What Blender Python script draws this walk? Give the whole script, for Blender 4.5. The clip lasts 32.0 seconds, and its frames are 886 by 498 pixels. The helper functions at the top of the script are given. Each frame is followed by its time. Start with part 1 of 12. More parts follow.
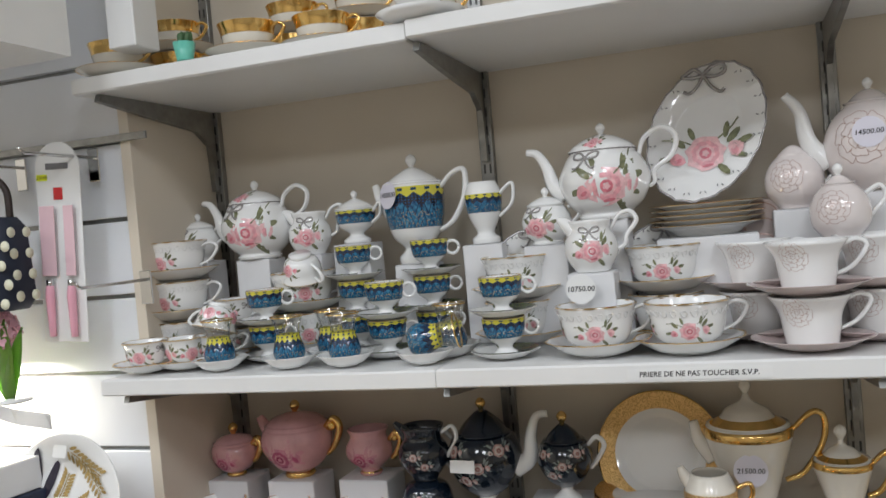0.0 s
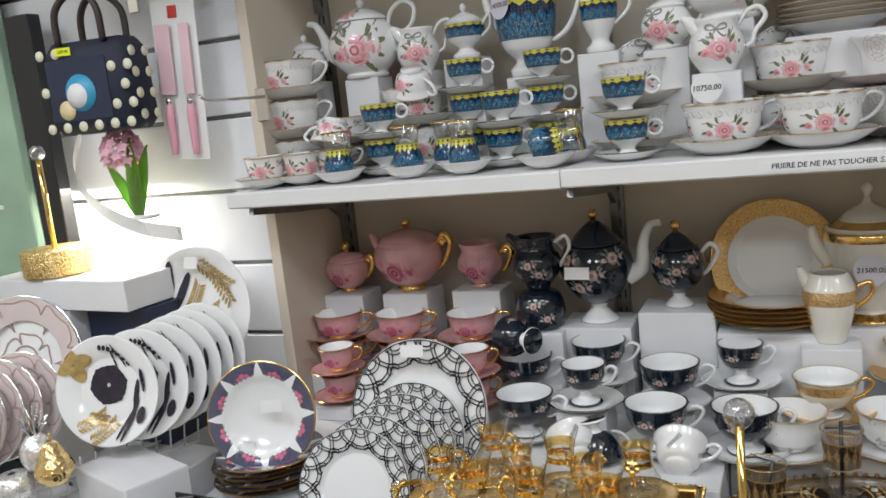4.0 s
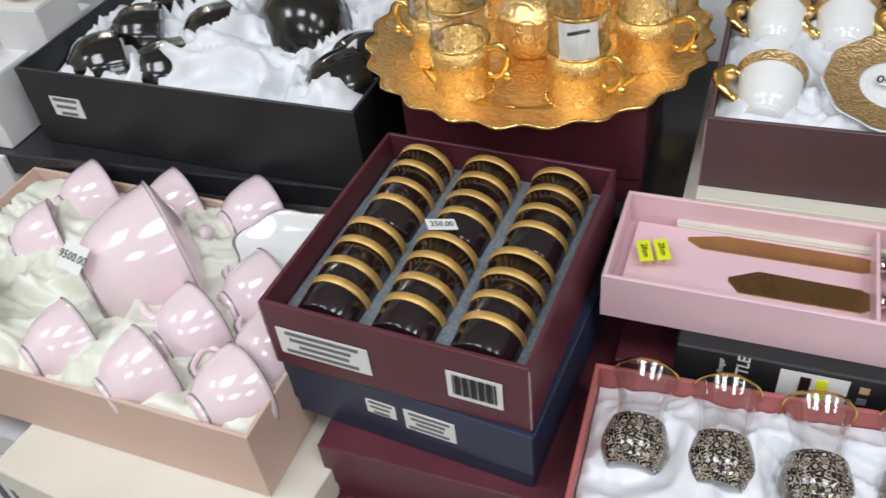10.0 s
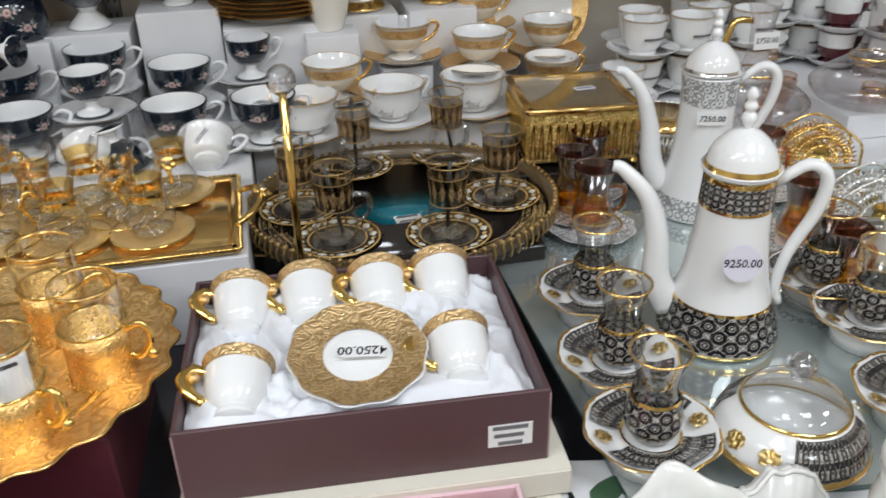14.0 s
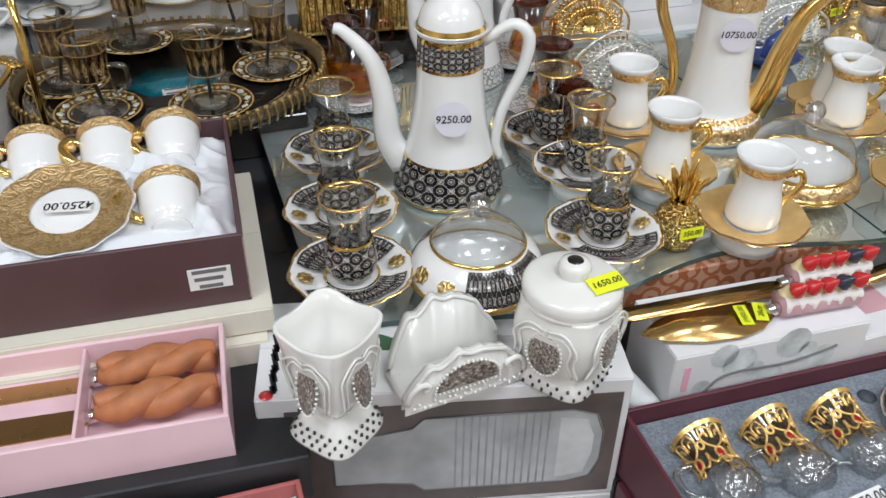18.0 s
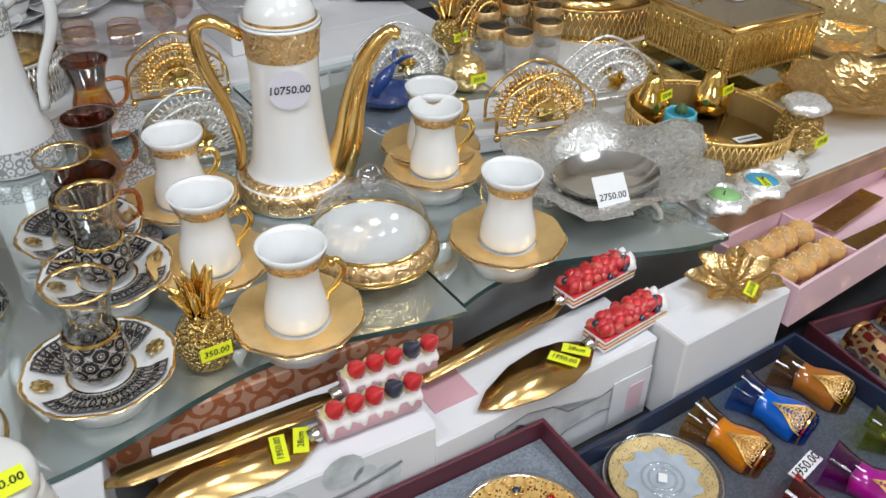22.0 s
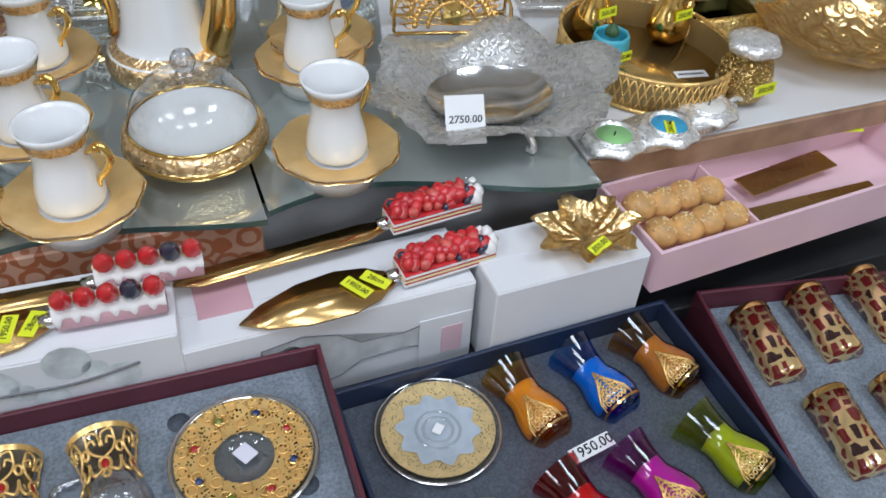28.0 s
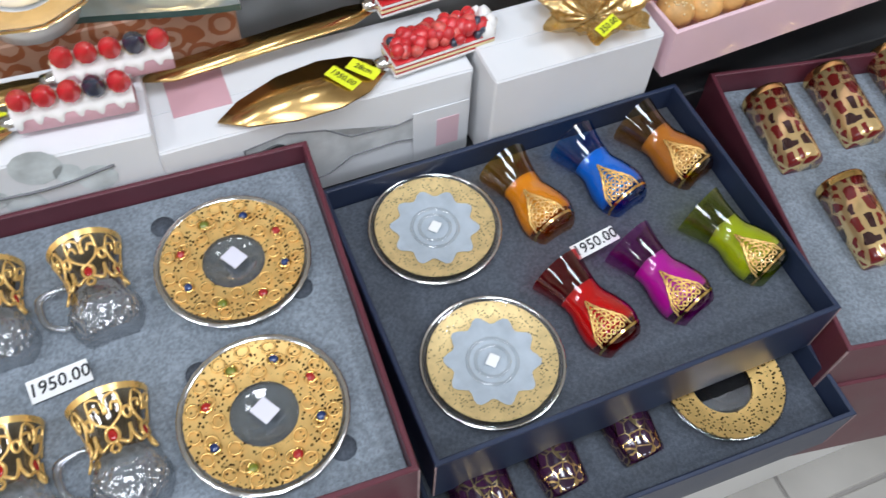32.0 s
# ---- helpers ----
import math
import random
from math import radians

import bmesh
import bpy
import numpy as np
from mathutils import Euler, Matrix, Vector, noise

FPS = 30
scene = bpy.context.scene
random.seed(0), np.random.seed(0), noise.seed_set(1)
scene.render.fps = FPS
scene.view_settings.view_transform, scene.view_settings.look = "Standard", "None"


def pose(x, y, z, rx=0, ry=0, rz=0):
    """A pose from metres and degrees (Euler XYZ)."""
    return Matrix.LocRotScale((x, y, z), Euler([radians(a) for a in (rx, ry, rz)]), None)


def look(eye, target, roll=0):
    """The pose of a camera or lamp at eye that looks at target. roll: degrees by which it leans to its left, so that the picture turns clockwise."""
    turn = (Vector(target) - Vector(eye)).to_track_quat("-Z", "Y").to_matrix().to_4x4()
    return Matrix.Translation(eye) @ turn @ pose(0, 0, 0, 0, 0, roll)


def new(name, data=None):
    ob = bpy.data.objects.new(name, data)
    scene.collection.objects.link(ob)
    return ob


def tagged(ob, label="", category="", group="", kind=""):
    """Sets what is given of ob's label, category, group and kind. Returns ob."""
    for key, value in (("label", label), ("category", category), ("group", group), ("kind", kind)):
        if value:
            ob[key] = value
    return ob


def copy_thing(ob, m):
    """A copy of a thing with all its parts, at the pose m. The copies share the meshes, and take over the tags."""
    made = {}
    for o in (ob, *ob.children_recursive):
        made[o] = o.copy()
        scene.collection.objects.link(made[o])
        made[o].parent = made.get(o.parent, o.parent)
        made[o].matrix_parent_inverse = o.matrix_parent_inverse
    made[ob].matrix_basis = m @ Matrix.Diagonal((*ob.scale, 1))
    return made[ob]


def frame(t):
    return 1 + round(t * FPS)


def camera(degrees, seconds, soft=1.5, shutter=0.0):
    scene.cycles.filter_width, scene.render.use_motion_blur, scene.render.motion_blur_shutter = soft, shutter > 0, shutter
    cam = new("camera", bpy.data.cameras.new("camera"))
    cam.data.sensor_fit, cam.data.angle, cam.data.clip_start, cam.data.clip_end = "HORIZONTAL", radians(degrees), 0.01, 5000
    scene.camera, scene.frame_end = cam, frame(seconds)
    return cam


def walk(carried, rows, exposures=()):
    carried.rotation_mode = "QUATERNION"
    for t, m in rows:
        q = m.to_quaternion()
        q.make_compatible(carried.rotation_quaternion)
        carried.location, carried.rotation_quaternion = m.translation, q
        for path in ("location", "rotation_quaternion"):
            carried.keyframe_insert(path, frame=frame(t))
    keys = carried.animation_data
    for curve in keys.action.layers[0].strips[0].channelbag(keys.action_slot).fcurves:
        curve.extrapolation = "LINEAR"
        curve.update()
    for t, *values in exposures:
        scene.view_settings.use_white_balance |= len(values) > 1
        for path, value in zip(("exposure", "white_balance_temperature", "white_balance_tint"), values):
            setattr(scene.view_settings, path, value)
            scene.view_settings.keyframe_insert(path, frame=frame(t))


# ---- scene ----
cam = camera(54.8, 32.0, soft=1.5, shutter=0.3)
METRES, EYE, TILT, LEAN, TURN = 1.7, 1.5, -1.5, 5.05, 18.8
ROWS = [
    (0.0, 0.0, 0.0, 0.0, 0.0, 0.0, -0.0),
    (0.5, -0.0059, 0.0021, -0.0071, 0.4, -1.56, -0.02),
    (1.0, -0.0085, 0.0021, -0.013, 1.12, -2.65, -0.03),
    (1.5, -0.0134, 0.002, -0.0193, 1.62, -3.47, -0.07),
    (2.0, -0.0178, 0.0009, -0.0228, 2.07, -4.15, -0.1),
    (2.5, -0.0268, -0.0024, -0.0293, 2.5, -4.76, -0.2),
    (4.5, -0.0608, -0.0174, -0.0606, 3.95, -10.57, 1.48),
    (5.0, -0.0554, -0.0213, -0.0665, 4.47, -12.67, 1.79),
    (5.5, -0.0568, -0.0249, -0.0722, 4.82, -14.74, 1.92),
    (6.0, -0.0768, -0.0259, -0.0797, 4.89, -15.92, 1.79),
    (6.5, -0.1172, -0.0204, -0.1011, 4.5, -20.16, 1.28),
    (7.0, -0.1498, -0.0176, -0.1121, 3.76, -25.42, 1.22),
    (7.5, -0.1757, -0.0168, -0.1246, 2.44, -32.0, 1.44),
    (8.0, -0.187, -0.0196, -0.1258, 1.64, -37.01, 2.42),
    (8.5, -0.1937, -0.0299, -0.1205, 1.5, -39.45, 2.8),
    (9.0, -0.1938, -0.0355, -0.1173, 0.98, -40.14, 2.4),
    (9.5, -0.1861, -0.036, -0.1147, -0.04, -40.21, 1.86),
    (10.0, -0.176, -0.0299, -0.1141, -2.93, -40.33, 0.57),
    (10.5, -0.1665, -0.0211, -0.1121, -7.68, -40.23, -0.17),
    (11.0, -0.16, -0.0151, -0.111, -11.49, -39.57, -0.14),
    (11.5, -0.1546, -0.0104, -0.1078, -14.38, -37.57, -0.0),
    (12.0, -0.1489, -0.0052, -0.1052, -16.3, -34.62, -0.29),
    (12.5, -0.1371, 0.0016, -0.1035, -19.12, -29.7, -1.1),
    (13.0, -0.1251, 0.0065, -0.1012, -22.78, -26.92, -1.58),
    (13.5, -0.1137, 0.0095, -0.1025, -27.94, -26.01, -2.0),
    (14.0, -0.0985, 0.0066, -0.1023, -31.58, -24.8, -2.51),
    (14.5, -0.0853, -0.0022, -0.0973, -34.32, -21.99, -2.9),
    (16.5, -0.0488, -0.0501, -0.1033, -36.63, -29.52, -3.44),
    (17.0, -0.0442, -0.0626, -0.1038, -36.82, -30.75, -3.5),
    (17.5, -0.0385, -0.0755, -0.1032, -37.18, -31.34, -3.56),
    (18.0, -0.0308, -0.0858, -0.1028, -37.5, -31.34, -3.73),
    (18.5, -0.0171, -0.0961, -0.1017, -37.83, -31.32, -3.82),
    (19.0, -0.0036, -0.1053, -0.0999, -38.66, -31.18, -3.97),
    (19.5, 0.014, -0.1173, -0.0997, -40.88, -30.9, -3.32),
    (20.0, 0.0318, -0.1241, -0.097, -44.31, -30.52, -2.35),
    (20.5, 0.0645, -0.1278, -0.098, -49.53, -30.13, -1.66),
    (21.0, 0.0952, -0.1262, -0.0987, -52.06, -30.1, -2.03),
    (21.5, 0.1295, -0.1209, -0.0989, -52.45, -30.11, -2.41),
    (22.0, 0.1568, -0.1154, -0.0967, -52.17, -29.78, -3.13),
    (22.5, 0.1827, -0.1131, -0.0929, -51.8, -29.7, -3.33),
    (23.0, 0.2011, -0.1217, -0.0883, -51.31, -29.37, -3.98),
    (23.5, 0.2171, -0.1364, -0.0819, -48.95, -27.88, -6.1),
    (24.0, 0.2311, -0.1464, -0.0741, -46.02, -25.37, -6.7),
    (24.5, 0.2419, -0.1576, -0.0708, -43.61, -24.33, -6.2),
    (26.5, 0.2866, -0.1918, -0.0637, -41.55, -22.48, -5.62),
    (27.0, 0.2994, -0.1988, -0.0729, -41.13, -28.2, -5.39),
    (27.5, 0.3048, -0.2077, -0.0811, -40.35, -34.91, -5.09),
    (28.0, 0.2999, -0.2085, -0.0868, -39.82, -38.62, -5.67),
    (28.5, 0.2907, -0.2046, -0.0896, -38.24, -41.2, -6.26),
    (29.0, 0.2764, -0.201, -0.0977, -34.4, -46.17, -6.8),
    (29.5, 0.2674, -0.2003, -0.1024, -31.42, -49.15, -7.76),
    (30.0, 0.2623, -0.2002, -0.1046, -29.09, -52.26, -8.09),
    (30.5, 0.2668, -0.1978, -0.1067, -29.56, -53.33, -7.91),
    (31.0, 0.2828, -0.1966, -0.1075, -31.85, -53.71, -6.93),
    (31.5, 0.2991, -0.1956, -0.1048, -35.88, -53.48, -5.53),
    (32.0, 0.3174, -0.1941, -0.102, -40.62, -52.98, -4.8),
]
walk(cam, [(t, pose(0, 0, EYE, TILT, LEAN, TURN) @ pose(METRES * x, METRES * y, METRES * z, 90 + pitch, roll, yaw)) for t, x, y, z, yaw, pitch, roll in ROWS],
     exposures=[(0.0, 0.0, 6500, 10), (5.0, 0.0, 6500, 10), (6.5, -0.20, 6500, 10), (9.0, -0.16, 6500, 10), (11.0, -0.05, 6500, 10), (13.5, 0.03, 6500, 10), (21.0, 0.0, 6450, 10), (24.0, 0.12, 6350, 10),
                (27.0, 0.02, 6050, 10), (28.0, -0.14, 5950, 10), (29.0, -0.06, 6050, 10), (30.5, 0.12, 6200, 10), (32.0, 0.20, 6200, 10)])

# ---- light: bright shop ceiling ----
world = bpy.data.worlds.new("shop_world")
scene.world = world
world.use_nodes = True
world.node_tree.nodes["Background"].inputs["Color"].default_value = (0.9, 0.95, 1.0, 1)
world.node_tree.nodes["Background"].inputs["Strength"].default_value = 0.05
CEILING_Z = 2.75


def lamp(name, x, y, z, sx, sy, watts, colour, target=None):
    data = bpy.data.lights.new(name, "AREA")
    data.shape, data.size, data.size_y, data.energy, data.color = "RECTANGLE", sx, sy, watts, colour
    ob = new(name, data)
    ob.matrix_basis = look((x, y, z), target) if target else pose(x, y, z)
    return ob


LAMPS = [(-0.9, -0.35), (0.45, -0.35), (1.8, -0.35), (-0.9, -1.9), (0.45, -1.9), (1.8, -1.9), (-2.1, -0.35)]
for lx, ly in LAMPS:
    lamp("ceiling_lamp", lx, ly, CEILING_Z - 0.04, 0.56, 0.56, 14.6, (0.905, 0.96, 1.03))
lamp("display_lamp", -1.28, 1.15, 1.33, 0.26, 0.03, 1.9, (1.0, 0.93, 0.78), (-1.28, 1.10, 1.0))


# ---- materials ----
def link(nt, sock, v):
    if isinstance(v, bpy.types.NodeSocket):
        nt.links.new(v, sock)
    elif v is not None:
        sock.default_value = v


def rgb(c):
    return (c[0], c[1], c[2], 1.0)


def math_n(nt, op, a, b=None, c=None):
    n = nt.nodes.new("ShaderNodeMath")
    n.operation = op
    link(nt, n.inputs[0], a)
    link(nt, n.inputs[1], b)
    link(nt, n.inputs[2], c)
    return n.outputs[0]


def mix_n(nt, fac, a, b):
    n = nt.nodes.new("ShaderNodeMix")
    n.data_type = "RGBA"
    link(nt, n.inputs[0], fac)
    link(nt, n.inputs[6], rgb(a) if isinstance(a, tuple) else a)
    link(nt, n.inputs[7], rgb(b) if isinstance(b, tuple) else b)
    return n.outputs[2]


def noise_n(nt, vec, scale, detail=3.0, rough=0.55):
    n = nt.nodes.new("ShaderNodeTexNoise")
    link(nt, n.inputs["Vector"], vec)
    n.inputs["Scale"].default_value, n.inputs["Detail"].default_value, n.inputs["Roughness"].default_value = scale, detail, rough
    return n.outputs["Fac"]


def voro_n(nt, vec, scale, feature="F1", randomness=1.0, dims="3D"):
    n = nt.nodes.new("ShaderNodeTexVoronoi")
    n.feature, n.voronoi_dimensions = feature, dims
    link(nt, n.inputs["Vector"], vec)
    n.inputs["Scale"].default_value = scale
    n.inputs["Randomness"].default_value = randomness
    return n


def step_n(nt, v, lo, hi):
    n = nt.nodes.new("ShaderNodeMapRange")
    link(nt, n.inputs[0], v)
    n.inputs[1].default_value, n.inputs[2].default_value = lo, hi
    return n.outputs[0]


def coords(nt):
    n = nt.nodes.new("ShaderNodeTexCoord")
    return n.outputs["Object"], n.outputs["UV"]


def split(nt, v):
    n = nt.nodes.new("ShaderNodeSeparateXYZ")
    link(nt, n.inputs[0], v)
    return n.outputs[0], n.outputs[1], n.outputs[2]


def join_n(nt, x, y, z=0.0):
    n = nt.nodes.new("ShaderNodeCombineXYZ")
    link(nt, n.inputs[0], x)
    link(nt, n.inputs[1], y)
    link(nt, n.inputs[2], z)
    return n.outputs[0]


def bump_n(nt, height, strength, dist=0.001):
    n = nt.nodes.new("ShaderNodeBump")
    n.inputs["Strength"].default_value, n.inputs["Distance"].default_value = strength, dist
    link(nt, n.inputs["Height"], height)
    return n.outputs["Normal"]


def start_mat(name):
    m = bpy.data.materials.new(name)
    m.use_nodes = True
    nt = m.node_tree
    return m, nt, nt.nodes["Principled BSDF"]


def surface(name, colour, rough=0.4, metal=0.0, coat=0.0, var=0.05, vscale=12.0, bump=0.0, bscale=300.0, grain=0.0):
    m, nt, p = start_mat(name)
    ob, uv = coords(nt)
    big = noise_n(nt, ob, vscale)
    dark = tuple(max(0.0, c * (1 - var)) for c in colour)
    light = tuple(min(1.0, c * (1 + var)) for c in colour)
    col = mix_n(nt, step_n(nt, big, 0.3, 0.7), dark, light)
    fine = noise_n(nt, ob, bscale, 2.0)
    if grain:
        col = mix_n(nt, math_n(nt, "MULTIPLY", step_n(nt, fine, 0.35, 0.65), grain), col, tuple(c * 0.35 for c in colour))
    link(nt, p.inputs["Base Color"], col)
    link(nt, p.inputs["Roughness"], math_n(nt, "MULTIPLY_ADD", big, rough * 0.4, rough * 0.8))
    p.inputs["Metallic"].default_value, p.inputs["Coat Weight"].default_value = metal, coat
    p.inputs["Coat Roughness"].default_value = 0.06
    if bump:
        link(nt, p.inputs["Normal"], bump_n(nt, fine, bump))
    return m


def embossed(name, colour, rough, scale, strength, tint=None, stretch=1.0, metal=1.0):
    """Worked metal: swirling chased relief over its surface, its hollows darkened in the colour as well."""
    m, nt, p = start_mat(name)
    ob, uv = coords(nt)
    w = noise_n(nt, ob, scale * 0.7, 2.0)
    x, y, z = split(nt, ob)
    warp = join_n(nt, math_n(nt, "MULTIPLY_ADD", w, 0.8 / scale, x), math_n(nt, "MULTIPLY_ADD", w, -0.8 / scale, y), math_n(nt, "MULTIPLY", z, stretch))
    v = voro_n(nt, warp, scale, "SMOOTH_F1")
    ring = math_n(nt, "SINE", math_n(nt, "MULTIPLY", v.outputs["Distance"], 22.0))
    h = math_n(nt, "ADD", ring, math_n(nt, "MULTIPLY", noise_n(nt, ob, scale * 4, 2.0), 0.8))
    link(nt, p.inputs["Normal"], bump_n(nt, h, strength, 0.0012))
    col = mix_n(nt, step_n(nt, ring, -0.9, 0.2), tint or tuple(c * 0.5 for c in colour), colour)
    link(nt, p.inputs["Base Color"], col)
    link(nt, p.inputs["Roughness"], math_n(nt, "MULTIPLY_ADD", w, rough, rough * 0.6))
    p.inputs["Metallic"].default_value = metal
    return m


def thin_glass(name, colour=(0.96, 0.965, 0.96), rough=0.02, dots=0.0, gloss=0.11):
    """A thin wall of glass: lets light straight through, with a sharp gloss."""
    m = bpy.data.materials.new(name)
    m.use_nodes = True
    nt = m.node_tree
    nt.nodes.remove(nt.nodes["Principled BSDF"])
    out = nt.nodes["Material Output"]
    tr = nt.nodes.new("ShaderNodeBsdfTransparent")
    tr.inputs[0].default_value = rgb(colour)
    gl = nt.nodes.new("ShaderNodeBsdfGlossy")
    gl.inputs["Roughness"].default_value = rough
    fr = nt.nodes.new("ShaderNodeLayerWeight")
    fr.inputs["Blend"].default_value = 0.5
    ob, uv = coords(nt)
    if dots:
        n = bump_n(nt, voro_n(nt, ob, dots).outputs["Distance"], 0.9, 0.002)
        link(nt, gl.inputs["Normal"], n)
        link(nt, fr.inputs["Normal"], n)
    mx = nt.nodes.new("ShaderNodeMixShader")
    link(nt, mx.inputs[0], math_n(nt, "MULTIPLY_ADD", math_n(nt, "POWER", fr.outputs["Facing"], 1.8), 0.70, gloss))
    nt.links.new(tr.outputs[0], mx.inputs[1])
    nt.links.new(gl.outputs[0], mx.inputs[2])
    nt.links.new(mx.outputs[0], out.inputs["Surface"])
    return m


def tinted_glass(name, colour):
    """Coloured glass: a clear strong tint under a hard gloss."""
    m = bpy.data.materials.new(name)
    m.use_nodes = True
    nt = m.node_tree
    nt.nodes.remove(nt.nodes["Principled BSDF"])
    ob, uv = coords(nt)
    tr = nt.nodes.new("ShaderNodeBsdfTransparent")
    link(nt, tr.inputs[0], mix_n(nt, step_n(nt, noise_n(nt, ob, 30.0), 0.3, 0.7), tuple(c * 0.88 for c in colour), colour))
    gl = nt.nodes.new("ShaderNodeBsdfGlossy")
    gl.inputs["Roughness"].default_value = 0.03
    fr = nt.nodes.new("ShaderNodeLayerWeight")
    fr.inputs["Blend"].default_value = 0.5
    mx = nt.nodes.new("ShaderNodeMixShader")
    link(nt, mx.inputs[0], math_n(nt, "MULTIPLY_ADD", math_n(nt, "POWER", fr.outputs["Facing"], 2.0), 0.50, 0.07))
    nt.links.new(tr.outputs[0], mx.inputs[1])
    nt.links.new(gl.outputs[0], mx.inputs[2])
    nt.links.new(mx.outputs[0], nt.nodes["Material Output"].inputs["Surface"])
    return m


def gilt_glass(name, metal_col, ground, mask):
    """Gold printed on glass: polished gold where mask(nt, ob, uv) is 1, tinted clear glass elsewhere."""
    m, nt, p = start_mat(name)
    ob, uv = coords(nt)
    link(nt, p.inputs["Base Color"], mix_n(nt, step_n(nt, noise_n(nt, ob, 90.0), 0.3, 0.7), tuple(c * 0.8 for c in metal_col), metal_col))
    p.inputs["Metallic"].default_value, p.inputs["Roughness"].default_value = 0.55, 0.36
    tr = nt.nodes.new("ShaderNodeBsdfTransparent")
    tr.inputs[0].default_value = rgb(ground)
    mx = nt.nodes.new("ShaderNodeMixShader")
    link(nt, mx.inputs[0], mask(nt, ob, uv))
    nt.links.new(tr.outputs[0], mx.inputs[1])
    nt.links.new(p.outputs[0], mx.inputs[2])
    nt.links.new(mx.outputs[0], nt.nodes["Material Output"].inputs["Surface"])
    return m


def lacy(scale, low, high=9.0):
    """A lace of small rings."""
    def mask(nt, ob, uv):
        d = voro_n(nt, ob, scale, "F1", 0.7).outputs["Distance"]
        n = math_n(nt, "MULTIPLY", math_n(nt, "SUBTRACT", noise_n(nt, ob, scale * 2.4, 1.0), 0.5), 0.35)
        d = math_n(nt, "ADD", d, n)
        return math_n(nt, "MULTIPLY", math_n(nt, "GREATER_THAN", d, low), math_n(nt, "LESS_THAN", d, high))
    return mask


def decorated(name, base, rough, build, coat=0.6):
    """Glazed ware: build(nt, ob, uv, colour, metal) lays its painted layers and returns colour, metal."""
    m, nt, p = start_mat(name)
    ob, uv = coords(nt)
    col = mix_n(nt, step_n(nt, noise_n(nt, ob, 9.0), 0.3, 0.7), tuple(c * 0.97 for c in base), base)
    col, metal = build(nt, ob, uv, col)
    link(nt, p.inputs["Base Color"], col)
    link(nt, p.inputs["Metallic"], metal)
    p.inputs["Roughness"].default_value, p.inputs["Coat Weight"].default_value = rough, coat
    return m


def floral(petal, deep, leaf, cell=26.0, amount=0.55, vlo=0.0, vhi=1.0):
    def build(nt, ob, uv, col):
        warp = nt.nodes.new("ShaderNodeVectorMath")
        warp.operation = "ADD"
        nz = nt.nodes.new("ShaderNodeTexNoise")
        nz.inputs["Scale"].default_value, nz.inputs["Detail"].default_value = cell * 3.2, 2.0
        nt.links.new(ob, nz.inputs["Vector"])
        sc = nt.nodes.new("ShaderNodeVectorMath")
        sc.operation = "SCALE"
        nt.links.new(nz.outputs["Color"], sc.inputs[0])
        sc.inputs["Scale"].default_value = 0.28 / cell
        nt.links.new(ob, warp.inputs[0])
        nt.links.new(sc.outputs[0], warp.inputs[1])
        v = voro_n(nt, warp.outputs[0], cell)
        cr, cg, cb = split(nt, v.outputs["Color"])
        gate = math_n(nt, "LESS_THAN", cr, amount)
        d = v.outputs["Distance"]
        _, vv, _ = split(nt, uv)
        band = math_n(nt, "MULTIPLY", math_n(nt, "GREATER_THAN", vv, vlo), math_n(nt, "LESS_THAN", vv, vhi))
        gate = math_n(nt, "MULTIPLY", gate, band)
        leafs = math_n(nt, "GREATER_THAN", noise_n(nt, ob, cell * 3.4, 1.0), 0.56)
        lm = math_n(nt, "MULTIPLY", math_n(nt, "MULTIPLY", math_n(nt, "LESS_THAN", d, 0.62), leafs), gate)
        col = mix_n(nt, math_n(nt, "MULTIPLY", lm, 0.85), col, leaf)
        fm = math_n(nt, "MULTIPLY", step_n(nt, d, 0.47, 0.40), gate)
        petals = math_n(nt, "SINE", math_n(nt, "ADD", math_n(nt, "MULTIPLY", d, 40.0), math_n(nt, "MULTIPLY", noise_n(nt, ob, cell * 2.5, 1.0), 22.0)))
        fc = mix_n(nt, step_n(nt, petals, -0.7, 0.9), deep, petal)
        return mix_n(nt, fm, col, fc), 0.0
    return build


WHITE = (0.86, 0.86, 0.85)
GOLD = (0.90, 0.60, 0.22)
porcelain = surface("white_porcelain", WHITE, 0.10, coat=0.5, var=0.015)
cream_porcelain = surface("cream_porcelain", (0.82, 0.78, 0.70), 0.12, coat=0.5, var=0.02)
blush_porcelain = surface("blush_porcelain", (0.78, 0.71, 0.69), 0.12, coat=0.5, var=0.03)
navy_china = surface("navy_china", (0.007, 0.013, 0.024), 0.10, coat=0.6, var=0.2, vscale=30.0)
pink_china = surface("pink_lustre_china", (0.66, 0.36, 0.37), 0.12, coat=0.6, var=0.12, vscale=28.0)
pale_pink_china = surface("pale_pink_china", (0.87, 0.70, 0.74), 0.12, coat=0.6, var=0.02)
blush_lines = surface("blush_line", (0.50, 0.34, 0.30), 0.3, metal=0.4)
gold = surface("polished_gold", GOLD, 0.16, metal=1.0, var=0.12, vscale=40.0, bump=0.10, bscale=160.0)
bright_gold = surface("bright_gold", (0.86, 0.60, 0.20), 0.10, metal=1.0, var=0.1, vscale=60.0, bump=0.05, bscale=240.0)
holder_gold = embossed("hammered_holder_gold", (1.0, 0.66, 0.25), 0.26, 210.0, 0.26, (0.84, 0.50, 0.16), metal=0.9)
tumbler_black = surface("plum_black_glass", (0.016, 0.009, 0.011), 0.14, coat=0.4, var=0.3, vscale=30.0)
